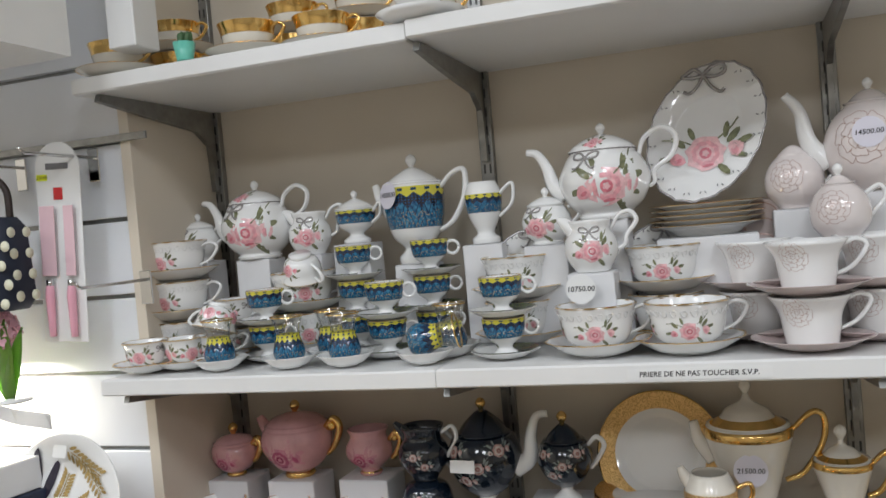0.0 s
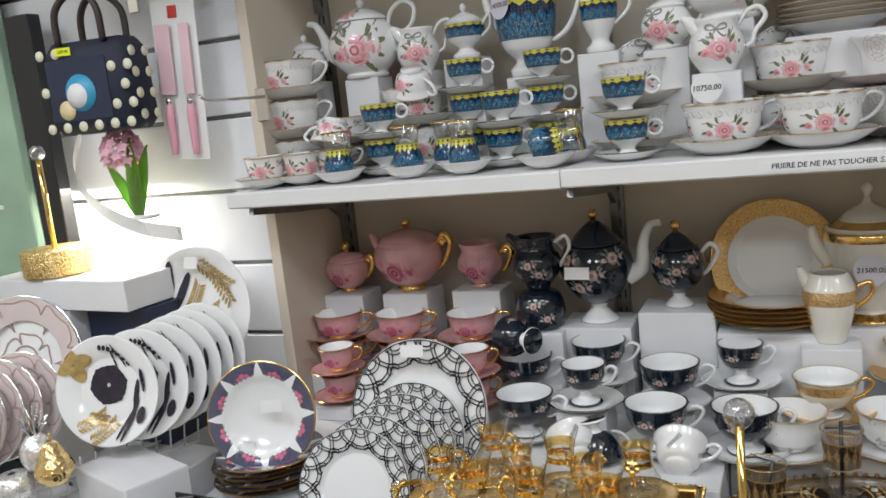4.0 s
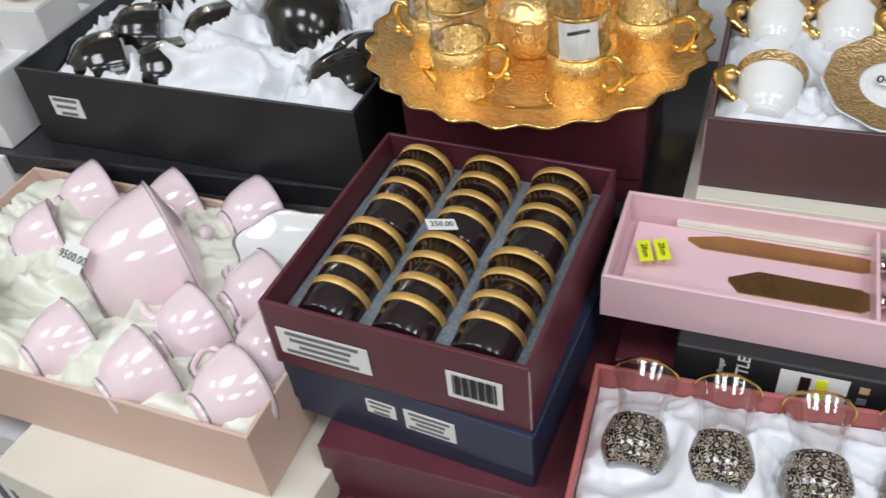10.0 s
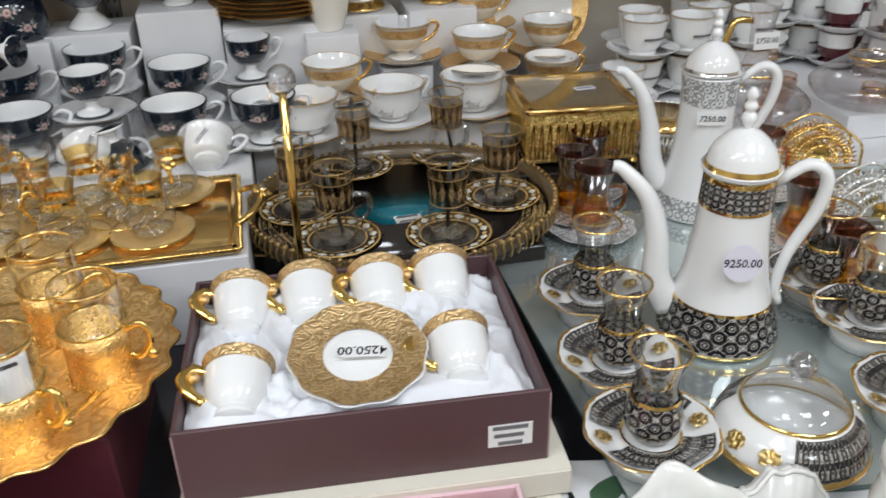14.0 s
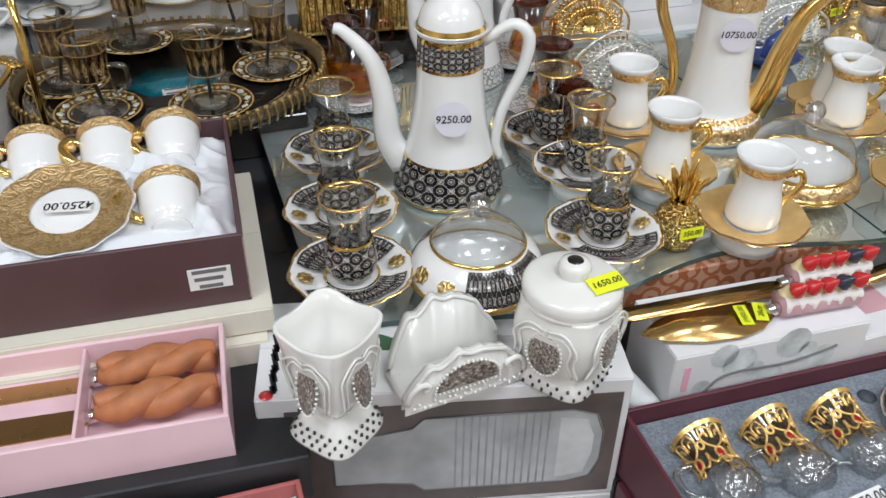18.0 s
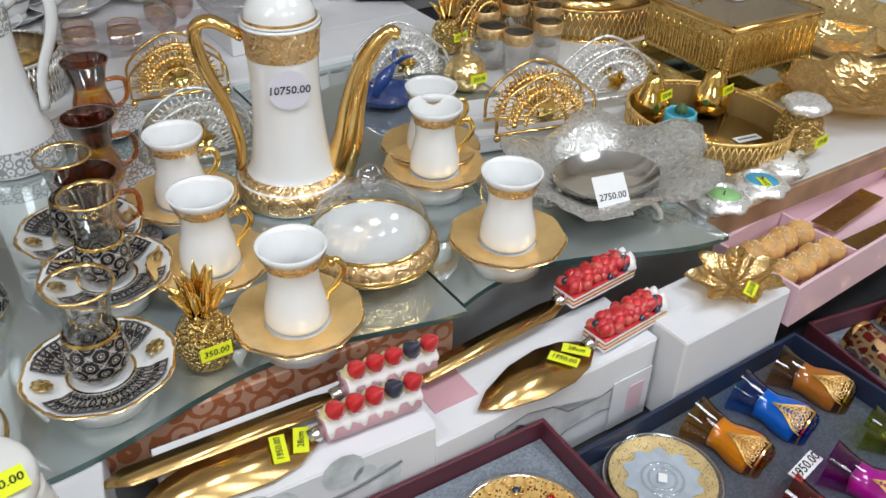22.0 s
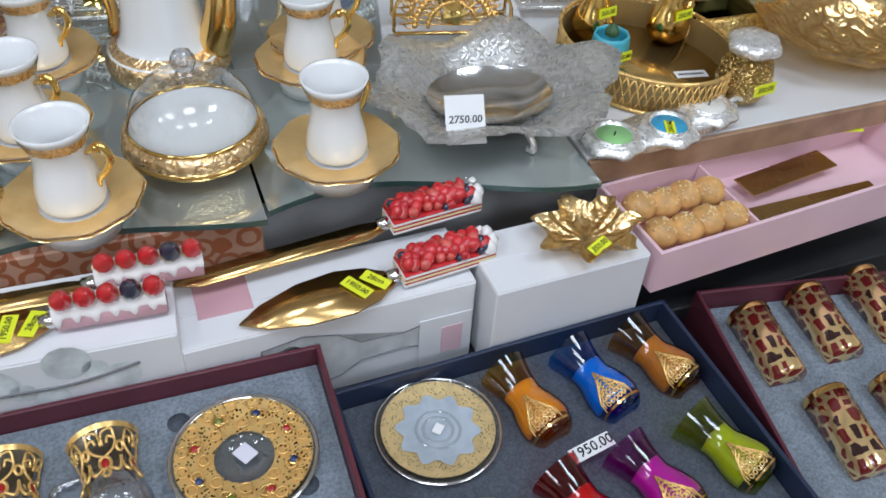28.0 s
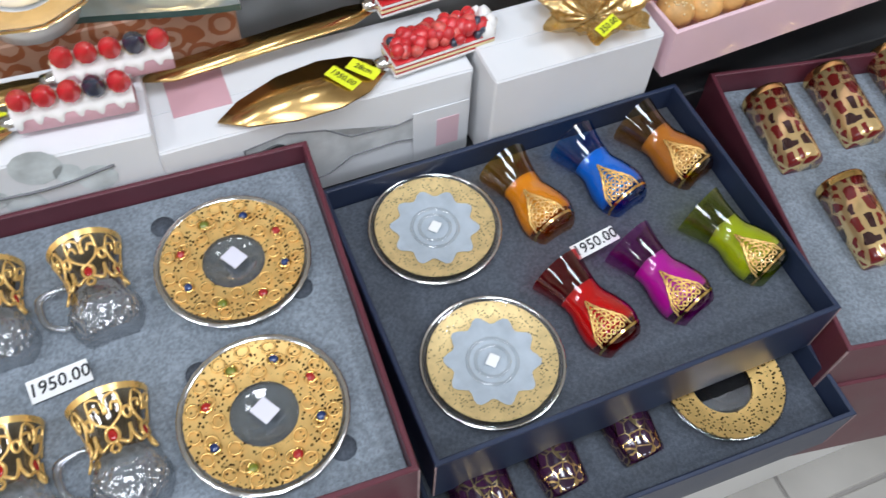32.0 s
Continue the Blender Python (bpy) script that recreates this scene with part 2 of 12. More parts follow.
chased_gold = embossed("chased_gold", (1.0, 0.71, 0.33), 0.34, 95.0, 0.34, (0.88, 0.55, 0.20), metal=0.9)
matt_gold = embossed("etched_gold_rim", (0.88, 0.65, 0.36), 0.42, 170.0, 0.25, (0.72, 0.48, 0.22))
plain_gold = surface("glittered_gold_band", (0.70, 0.44, 0.14), 0.45, metal=0.55, var=0.2, vscale=60.0, bump=0.3, bscale=700.0)
gilt_bronze = surface("dull_gilt_bronze", (0.46, 0.31, 0.12), 0.35, metal=0.8, var=0.3, vscale=80.0)
gilt_paint = surface("fired_gold_paint", (0.84, 0.55, 0.19), 0.28, metal=0.62, var=0.15, vscale=60.0, bump=0.08, bscale=300.0)
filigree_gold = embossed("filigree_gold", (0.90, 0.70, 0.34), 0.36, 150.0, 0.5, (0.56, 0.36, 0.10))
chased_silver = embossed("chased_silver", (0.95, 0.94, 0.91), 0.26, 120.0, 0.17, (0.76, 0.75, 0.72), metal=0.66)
silver = surface("polished_silver", (0.80, 0.80, 0.80), 0.14, metal=1.0, var=0.08, vscale=50.0)
copper_amber = surface("amber_foil", (0.60, 0.27, 0.08), 0.2, metal=0.9, var=0.2)
clear_glass = thin_glass("clear_glass")
smoky_glass = thin_glass("smoky_glass", (0.70, 0.68, 0.66))
cut_glass = thin_glass("crackled_glass", (0.93, 0.93, 0.95), 0.08, 260.0, 0.20)
dome_glass = thin_glass("dome_glass", (0.95, 0.96, 0.96), 0.02, 0.0, 0.06)
crystal = thin_glass("faceted_crystal", (0.86, 0.87, 0.90), 0.02, 170.0, 0.30)
amber_glass = tinted_glass("amber_glass", (0.98, 0.55, 0.06))
brown_glass = tinted_glass("brown_glass", (0.78, 0.44, 0.12))
blue_glass = tinted_glass("blue_glass", (0.05, 0.42, 0.92))
red_glass = tinted_glass("red_glass", (0.8, 0.03, 0.05))
magenta_glass = tinted_glass("magenta_glass", (0.76, 0.1, 0.62))
green_glass = tinted_glass("green_glass", (0.66, 0.72, 0.06))
pink_glass = thin_glass("pink_glass", (0.88, 0.74, 0.70))
tray_mirror = surface("dull_tray_mirror", (0.50, 0.53, 0.50), 0.16, metal=0.75, var=0.06)
mirror_glass = surface("mirror_glass", (0.52, 0.56, 0.54), 0.05, metal=1.0, var=0.03)
table_glass = surface("pale_table_glass", (0.60, 0.66, 0.65), 0.035, metal=0.72, var=0.05, vscale=5.0)
glass_edge = surface("green_glass_edge", (0.05, 0.10, 0.09), 0.1, coat=0.5)
wall_paint = surface("cream_wall_paint", (0.66, 0.59, 0.49), 0.6, var=0.05, vscale=3.0, bump=0.06, bscale=250.0)
white_board = surface("white_laminate", (0.80, 0.80, 0.79), 0.35, var=0.03, vscale=6.0, bump=0.03)
slat_white = surface("white_slatwall", (0.78, 0.80, 0.84), 0.4, var=0.03, vscale=4.0)
steel = surface("galvanised_steel", (0.30, 0.30, 0.29), 0.35, metal=0.9, var=0.2, vscale=40.0)
chrome = surface("chrome", (0.72, 0.72, 0.72), 0.1, metal=1.0)
black_metal = surface("dark_steel", (0.07, 0.07, 0.07), 0.4, metal=0.6)
maroon_card = surface("maroon_card", (0.105, 0.022, 0.034), 0.42, var=0.12, vscale=18.0, bump=0.12, bscale=420.0)
maroon_edge = surface("worn_card_edge", (0.34, 0.24, 0.24), 0.6, var=0.3, vscale=60.0)
brown_card = surface("brown_ribbed_card", (0.092, 0.046, 0.050), 0.45, var=0.1, vscale=14.0, bump=0.15, bscale=380.0)
navy_card = surface("navy_card", (0.018, 0.028, 0.062), 0.4, var=0.15, vscale=16.0, bump=0.12, bscale=420.0)
black_card = surface("black_card", (0.016, 0.017, 0.019), 0.45, var=0.2, vscale=16.0, bump=0.10, bscale=420.0)
peach_card = surface("peach_card", (0.66, 0.47, 0.39), 0.5, var=0.05, vscale=9.0, bump=0.05)
cream_card = surface("cream_card", (0.72, 0.68, 0.58), 0.5, var=0.05, vscale=9.0, bump=0.05)
white_laminate = surface("white_laminate", (0.72, 0.72, 0.72), 0.16, coat=0.4, var=0.05, vscale=6.0)
edge_wood = surface("light_brown_edge", (0.34, 0.21, 0.13), 0.45, var=0.25, vscale=30.0, bump=0.1, bscale=120.0)
white_card = surface("white_card", (0.76, 0.76, 0.77), 0.5, var=0.04, vscale=9.0, bump=0.05)
pink_card = surface("pink_card", (0.80, 0.55, 0.60), 0.35, var=0.05, vscale=12.0, coat=0.3)
coral_card = surface("coral_card", (0.46, 0.13, 0.12), 0.5, var=0.08, vscale=12.0)
print_card = surface("printed_carton", (0.62, 0.62, 0.62), 0.4, var=0.12, vscale=22.0)
kraft_card = surface("kraft_card", (0.52, 0.36, 0.22), 0.6, var=0.08, vscale=10.0)
dark_board = surface("dark_laminate", (0.022, 0.022, 0.026), 0.18, var=0.2, vscale=8.0)
foam_grey = surface("grey_foam", (0.24, 0.275, 0.315), 0.9, var=0.12, vscale=60.0, bump=0.8, bscale=420.0, grain=0.55)
foam_dark = surface("dark_foam", (0.085, 0.098, 0.122), 0.9, var=0.12, vscale=60.0, bump=0.8, bscale=420.0, grain=0.55)
satin = surface("white_satin", (0.80, 0.81, 0.84), 0.32, var=0.03, vscale=30.0, bump=0.05)
cream_satin = surface("cream_satin", (0.81, 0.81, 0.70), 0.3, var=0.05, vscale=30.0, bump=0.05)
paper = surface("white_paper_label", (0.82, 0.82, 0.81), 0.6, var=0.02)
lilac_paper = surface("pale_sticker", (0.70, 0.68, 0.76), 0.6, var=0.02)
yellow_paper = surface("fluorescent_yellow_label", (0.80, 0.86, 0.02), 0.6, var=0.03)
ink = surface("black_ink", (0.012, 0.012, 0.015), 0.5)
grey_ink = surface("grey_print", (0.16, 0.16, 0.17), 0.5)
black_gloss = surface("black_glazed", (0.011, 0.010, 0.010), 0.16, coat=0.35, var=0.2, vscale=30.0)
black_lacquer = surface("dark_lacquer", (0.02, 0.016, 0.014), 0.12, coat=0.6)
white_resin = surface("glossy_white_ceramic", (0.80, 0.79, 0.75), 0.14, coat=0.6, var=0.03)
teal_print = surface("teal_panel", (0.01, 0.18, 0.24), 0.2, coat=0.5, var=0.4, vscale=20.0)
terracotta = surface("baked_crust", (0.46, 0.17, 0.07), 0.55, var=0.25, vscale=45.0, bump=0.4, bscale=140.0)
sesame_seed = surface("sesame_seed", (0.80, 0.62, 0.34), 0.45, var=0.2, vscale=90.0)
biscuit = surface("golden_biscuit", (0.68, 0.38, 0.13), 0.5, var=0.3, vscale=55.0, bump=0.5, bscale=170.0)
berry_red = surface("berry_red", (0.58, 0.025, 0.03), 0.22, coat=0.6, var=0.25, vscale=60.0)
berry_cut = surface("cut_strawberry", (0.62, 0.10, 0.08), 0.35, coat=0.4, var=0.35, vscale=180.0)
berry_dark = surface("berry_dark", (0.03, 0.035, 0.06), 0.25, coat=0.5)
icing = surface("white_icing", (0.82, 0.79, 0.76), 0.4, var=0.03)
sponge = surface("pink_sponge", (0.62, 0.36, 0.40), 0.6, var=0.1)
custard = surface("custard_cream", (0.78, 0.66, 0.36), 0.45, var=0.05)
green_leaf = surface("green_leaf", (0.16, 0.36, 0.04), 0.4, var=0.2, vscale=20.0)
cactus_green = surface("cactus_green", (0.06, 0.13, 0.05), 0.6, var=0.2, vscale=80.0)
mint = surface("mint_enamel", (0.16, 0.58, 0.46), 0.3)
turquoise = surface("turquoise_enamel", (0.10, 0.50, 0.62), 0.3, coat=0.4)
navy_cloth = surface("navy_cloth", (0.012, 0.017, 0.035), 0.7, bump=0.3, bscale=900.0)
dot_cream = surface("cream_dot", (0.76, 0.75, 0.58), 0.6)
pink_plastic = surface("pink_plastic", (0.84, 0.42, 0.52), 0.3, coat=0.3)
hyacinth = surface("pink_petal", (0.78, 0.44, 0.52), 0.5, var=0.15, vscale=60.0)
acrylic = surface("white_acrylic", (0.80, 0.80, 0.80), 0.2, coat=0.3)
floor_tile = surface("grey_floor_tile", (0.40, 0.38, 0.35), 0.35, var=0.08, vscale=8.0)
grout = surface("floor_grout", (0.30, 0.28, 0.26), 0.8)
green_panel = surface("pale_green_panel", (0.34, 0.50, 0.36), 0.25, coat=0.3, var=0.15, vscale=6.0)
wax_green = surface("green_wax", (0.30, 0.58, 0.22), 0.4)
wax_blue = surface("blue_wax", (0.05, 0.36, 0.58), 0.4)
wax_white = surface("white_wax", (0.74, 0.72, 0.66), 0.4)
bluefish = surface("blue_enamel", (0.02, 0.06, 0.24), 0.15, coat=0.6)


ROSE_INKS = (surface("pale_rose_paint", (0.84, 0.52, 0.54), 0.2, coat=0.4, var=0.18, vscale=160.0), surface("rose_paint", (0.79, 0.37, 0.41), 0.2, coat=0.4, var=0.2, vscale=160.0),
             surface("deep_rose_paint", (0.66, 0.19, 0.24), 0.2, coat=0.4, var=0.2, vscale=160.0), surface("olive_leaf_paint", (0.20, 0.21, 0.12), 0.2, coat=0.4, var=0.4, vscale=120.0))
PINK_INKS = (surface("mauve_petal_paint", (0.60, 0.24, 0.31), 0.16, coat=0.5, var=0.15, vscale=120.0), surface("plum_petal_paint", (0.46, 0.10, 0.18), 0.16, coat=0.5, var=0.2, vscale=120.0),
             surface("deep_plum_paint", (0.30, 0.04, 0.10), 0.16, coat=0.5), surface("mauve_leaf_paint", (0.62, 0.28, 0.33), 0.16, coat=0.5, var=0.2))
NIGHT_INKS = (surface("blush_petal_paint", (0.50, 0.32, 0.30), 0.16, coat=0.5, var=0.3, vscale=160.0), surface("pale_petal_paint", (0.62, 0.56, 0.52), 0.16, coat=0.5, var=0.2, vscale=160.0),
              surface("russet_paint", (0.26, 0.10, 0.08), 0.16, coat=0.5), surface("sage_leaf_paint", (0.26, 0.30, 0.28), 0.16, coat=0.5, var=0.3))
bow_grey = surface("raised_grey_bow", (0.40, 0.38, 0.37), 0.25, metal=0.3)
silver_line = surface("silver_painted_line", (0.36, 0.34, 0.34), 0.25, metal=0.5)
botanic_black = surface("dark_bloom_paint", (0.030, 0.024, 0.040), 0.2, coat=0.4, var=0.3, vscale=90.0)
botanic_gold = surface("ochre_gold_paint", (0.50, 0.35, 0.13), 0.25, metal=0.2, coat=0.3, var=0.25, vscale=90.0)
arc_black = surface("black_line_paint", (0.012, 0.012, 0.013), 0.2, coat=0.4)
raised_white = surface("raised_white_relief", (0.80, 0.80, 0.79), 0.16, coat=0.4)


def blue_band(nt, ob, uv, col):
    """Turkish band: blue lozenges under dark arches, with a yellow scalloped border."""
    u, v, _ = split(nt, uv)
    tri = math_n(nt, "PINGPONG", math_n(nt, "MULTIPLY", u, 14.0), 0.5)
    fine = math_n(nt, "PINGPONG", math_n(nt, "MULTIPLY", u, 56.0), 0.5)
    col = mix_n(nt, step_n(nt, noise_n(nt, ob, 190.0, 2.0), 0.35, 0.65), (0.010, 0.075, 0.17), (0.035, 0.21, 0.36))
    wedge = math_n(nt, "ADD", math_n(nt, "MULTIPLY", tri, 0.9), v)
    loz = math_n(nt, "LESS_THAN", math_n(nt, "ABSOLUTE", math_n(nt, "SUBTRACT", math_n(nt, "PINGPONG", wedge, 0.30), 0.15)), 0.030)
    col = mix_n(nt, loz, col, (0.006, 0.022, 0.07))
    gd = math_n(nt, "MULTIPLY", math_n(nt, "LESS_THAN", voro_n(nt, ob, 360.0).outputs["Distance"], 0.28), math_n(nt, "LESS_THAN", v, 0.40))
    col = mix_n(nt, math_n(nt, "MULTIPLY", gd, 0.7), col, (0.50, 0.42, 0.18))
    arch = math_n(nt, "GREATER_THAN", math_n(nt, "SUBTRACT", v, math_n(nt, "MULTIPLY", tri, 0.40)), 0.46)
    net = math_n(nt, "GREATER_THAN", math_n(nt, "MULTIPLY", fine, math_n(nt, "PINGPONG", math_n(nt, "MULTIPLY", v, 14.0), 0.5)), 0.12)
    col = mix_n(nt, arch, col, mix_n(nt, net, (0.004, 0.012, 0.04), (0.02, 0.10, 0.22)))
    top = math_n(nt, "GREATER_THAN", math_n(nt, "SUBTRACT", v, math_n(nt, "MULTIPLY", tri, 0.24)), 0.74)
    dot = math_n(nt, "MULTIPLY", math_n(nt, "GREATER_THAN", tri, 0.30), math_n(nt, "LESS_THAN", math_n(nt, "ABSOLUTE", math_n(nt, "SUBTRACT", v, 0.93)), 0.035))
    col = mix_n(nt, top, col, (0.62, 0.56, 0.06))
    return mix_n(nt, dot, col, (0.01, 0.05, 0.10)), 0.0


def lace(black, ground, scale=150.0, cut=0.0):
    def build(nt, ob, uv, col):
        v = voro_n(nt, ob, scale, "F1", 0.35)
        ring = math_n(nt, "SINE", math_n(nt, "MULTIPLY", v.outputs["Distance"], 15.0))
        n = noise_n(nt, ob, scale * 2.2, 1.0)
        k = math_n(nt, "GREATER_THAN", math_n(nt, "ADD", ring, math_n(nt, "MULTIPLY", math_n(nt, "SUBTRACT", n, 0.5), 2.6)), cut)
        return mix_n(nt, k, ground, black), 0.0
    return build


def mosaic(cells, metal_col, scale=95.0, width=0.10):
    """Coloured cells in a raised gold lattice."""
    def build(nt, ob, uv, col):
        e = voro_n(nt, ob, scale, "DISTANCE_TO_EDGE", 0.75)
        c = voro_n(nt, ob, scale, "F1", 0.75)
        r, g, b = split(nt, c.outputs["Color"])
        base = mix_n(nt, math_n(nt, "LESS_THAN", r, 0.55), cells[1], cells[0])
        line = math_n(nt, "LESS_THAN", e.outputs["Distance"], width)
        return mix_n(nt, line, base, metal_col), line
    return build


def blotches(nt, ob, uv, col):
    """Rounded dark red and brown cells in a bright gold net."""
    a, b, c = split(nt, voro_n(nt, ob, 72.0, "F1", 0.6).outputs["Color"])
    n = math_n(nt, "SUBTRACT", noise_n(nt, ob, 190.0, 1.0), 0.5)
    e = voro_n(nt, ob, 72.0, "DISTANCE_TO_EDGE", 0.6).outputs["Distance"]
    k = math_n(nt, "GREATER_THAN", math_n(nt, "ADD", e, math_n(nt, "MULTIPLY", n, 0.12)), 0.11)
    c = mix_n(nt, math_n(nt, "LESS_THAN", a, 0.6), (0.035, 0.012, 0.012), (0.15, 0.014, 0.012))
    return mix_n(nt, k, (0.92, 0.66, 0.31), c), math_n(nt, "MULTIPLY_ADD", k, -0.7, 0.7)


def star_rim(nt, ob, uv, col):
    """Navy lattice between the points of a white star."""
    x, y, z = split(nt, ob)
    r = math_n(nt, "SQRT", math_n(nt, "ADD", math_n(nt, "MULTIPLY", x, x), math_n(nt, "MULTIPLY", y, y)))
    u, v, _ = split(nt, uv)
    tri = math_n(nt, "PINGPONG", math_n(nt, "MULTIPLY", u, 8.0), 0.5)
    rim = math_n(nt, "GREATER_THAN", r, math_n(nt, "MAXIMUM", math_n(nt, "MULTIPLY_ADD", tri, -0.15, 0.085), 0.0625))
    chk = nt.nodes.new("ShaderNodeTexChecker")
    link(nt, chk.inputs["Vector"], ob)
    chk.inputs["Scale"].default_value = 420.0
    return mix_n(nt, rim, col, mix_n(nt, chk.outputs["Fac"], (0.010, 0.014, 0.05), (0.17, 0.17, 0.24))), 0.0


blue_ware = decorated("blue_turkish_band", WHITE, 0.16, blue_band)
blue_saucer = decorated("blue_saucer_print", WHITE, 0.2, lace((0.01, 0.02, 0.05), (0.25, 0.30, 0.10), 200.0))
silver_lace = decorated("grey_lace", WHITE, 0.2, lace((0.30, 0.31, 0.31), (0.72, 0.72, 0.71), 110.0, 0.2))
star_plate = decorated("navy_lattice_plate", WHITE, 0.12, star_rim)
blush_plate_mat = surface("blush_glaze", (0.70, 0.60, 0.585), 0.12, coat=0.5, var=0.06, vscale=9.0)
jewel_fret = gilt_glass("gold_fretwork", (0.94, 0.62, 0.22), (0.52, 0.34, 0.16), lacy(330.0, 0.31))
leopard = decorated("gold_lattice_mosaic", GOLD, 0.15, blotches, 0.6)


def arabesque(scale):
    """Dark ground with white rings, veins and gold eyes."""
    def build(nt, ob, uv, col):
        f = voro_n(nt, ob, scale, "F1", 0.85)
        e = voro_n(nt, ob, scale, "DISTANCE_TO_EDGE", 0.85)
        n = math_n(nt, "SUBTRACT", noise_n(nt, ob, scale * 3.0, 1.0), 0.5)
        d = math_n(nt, "ADD", f.outputs["Distance"], math_n(nt, "MULTIPLY", n, 0.30))
        ring = math_n(nt, "LESS_THAN", math_n(nt, "ABSOLUTE", math_n(nt, "SUBTRACT", d, 0.33)), 0.05)
        vein = math_n(nt, "LESS_THAN", math_n(nt, "ADD", e.outputs["Distance"], math_n(nt, "MULTIPLY", n, 0.15)), 0.03)
        eye = math_n(nt, "LESS_THAN", d, 0.16)
        c = mix_n(nt, math_n(nt, "MAXIMUM", ring, vein), (0.016, 0.012, 0.011), (0.48, 0.42, 0.34))
        return mix_n(nt, eye, c, (0.62, 0.44, 0.20)), math_n(nt, "MULTIPLY", eye, 0.8)
    return build


def damask_print(nu, nv, ground=(0.012, 0.011, 0.014), line=(0.46, 0.43, 0.39)):
    """Regular damask: an ogee net with rosettes in white on black."""
    def build(nt, ob, uv, col):
        u, v, _ = split(nt, uv)
        ca = math_n(nt, "COSINE", math_n(nt, "MULTIPLY", u, 2 * math.pi * nu))
        cb = math_n(nt, "COSINE", math_n(nt, "MULTIPLY", v, 2 * math.pi * nv))
        s, p = math_n(nt, "ADD", ca, cb), math_n(nt, "MULTIPLY", ca, cb)
        wob = math_n(nt, "MULTIPLY", math_n(nt, "SINE", math_n(nt, "MULTIPLY", math_n(nt, "ADD", u, math_n(nt, "MULTIPLY", v, 0.35 * nv / nu)), 12 * math.pi * nu)), 0.10)
        net = math_n(nt, "LESS_THAN", math_n(nt, "ABSOLUTE", math_n(nt, "ADD", s, wob)), 0.11)
        ring = math_n(nt, "LESS_THAN", math_n(nt, "ABSOLUTE", math_n(nt, "SUBTRACT", math_n(nt, "ABSOLUTE", p), 0.60)), 0.07)
        dot = math_n(nt, "GREATER_THAN", math_n(nt, "ABSOLUTE", p), 0.92)
        k = math_n(nt, "MAXIMUM", net, math_n(nt, "MAXIMUM", ring, dot))
        return mix_n(nt, k, ground, line), 0.0
    return build


damask = decorated("black_damask_band", WHITE, 0.14, damask_print(15.0, 2.0))
damask_glass = decorated("black_damask_glass", WHITE, 0.14, damask_print(8.0, 2.5))
bronze_band = decorated("gilt_bronze_band", WHITE, 0.2, damask_print(9.0, 2.0, (0.030, 0.020, 0.014), (0.50, 0.34, 0.14)))


def gilt_motifs(nu):
    """Pointed medallions and arches between two lines."""
    def mask(nt, ob, uv):
        u, v, _ = split(nt, uv)
        du = math_n(nt, "ABSOLUTE", math_n(nt, "SUBTRACT", math_n(nt, "FRACT", math_n(nt, "MULTIPLY", u, nu)), 0.5))
        dv = math_n(nt, "ABSOLUTE", math_n(nt, "SUBTRACT", v, 0.5))
        d = math_n(nt, "ADD", math_n(nt, "MULTIPLY", du, 1.2), dv)
        leafy = math_n(nt, "LESS_THAN", math_n(nt, "ABSOLUTE", math_n(nt, "SUBTRACT", d, 0.20)), 0.10)
        arch = math_n(nt, "LESS_THAN", math_n(nt, "ABSOLUTE", math_n(nt, "SUBTRACT", d, 0.44)), 0.022)
        edge = math_n(nt, "GREATER_THAN", dv, 0.455)
        grit = math_n(nt, "GREATER_THAN", noise_n(nt, ob, 900.0, 1.0), 0.40)
        return math_n(nt, "MULTIPLY", math_n(nt, "MAXIMUM", math_n(nt, "MAXIMUM", leafy, arch), edge), grit)
    return mask


bronze_glass_band = gilt_glass("gilt_smoked_band", (0.66, 0.45, 0.20), (0.55, 0.46, 0.38), gilt_motifs(13.0))
tea_clear = thin_glass("bright_tea_glass", (0.985, 0.985, 0.975), 0.02, 0.0, 0.05)
facet_glass = thin_glass("thick_base_glass", (0.95, 0.95, 0.93), 0.04, 160.0, 0.26)
damask_part = decorated("black_damask_segment", WHITE, 0.14, damask_print(11.0, 1.5))
black_mosaic = decorated("ikat_glass", GOLD, 0.15, arabesque(170.0), 0.6)
dark_filigree = decorated("bronze_filigree", (0.1, 0.07, 0.04), 0.3, lace((0.022, 0.015, 0.011), (0.34, 0.22, 0.09), 190.0, -0.25), 0.4)
purple_gilt = decorated("gilt_purple_glass", (0.1, 0.02, 0.1), 0.12, mosaic(((0.035, 0.008, 0.03), (0.02, 0.005, 0.02)), (0.82, 0.60, 0.26), 120.0, 0.05), 0.6)
gold_speckle = gilt_glass("gold_laced_glass", (0.92, 0.70, 0.34), (0.88, 0.88, 0.86), lacy(420.0, 0.24))
orange_print = decorated("orange_scroll_carton", (0.42, 0.16, 0.07), 0.4, lace((0.36, 0.12, 0.05), (0.52, 0.30, 0.20), 45.0, 0.3), 0.1)


def petals(nt, ob, uv, col):
    v = voro_n(nt, ob, 78.0, "F1", 0.5)
    r, g, bb = split(nt, v.outputs["Color"])
    c = mix_n(nt, math_n(nt, "LESS_THAN", r, 0.6), mix_n(nt, math_n(nt, "LESS_THAN", g, 0.5), (0.03, 0.34, 0.34), (0.62, 0.42, 0.03)), (0.03, 0.02, 0.03))
    return mix_n(nt, math_n(nt, "LESS_THAN", v.outputs["Distance"], 0.46), col, c), 0.0


dot_tiles = decorated("multicolour_petals", WHITE, 0.15, petals, 0.5)


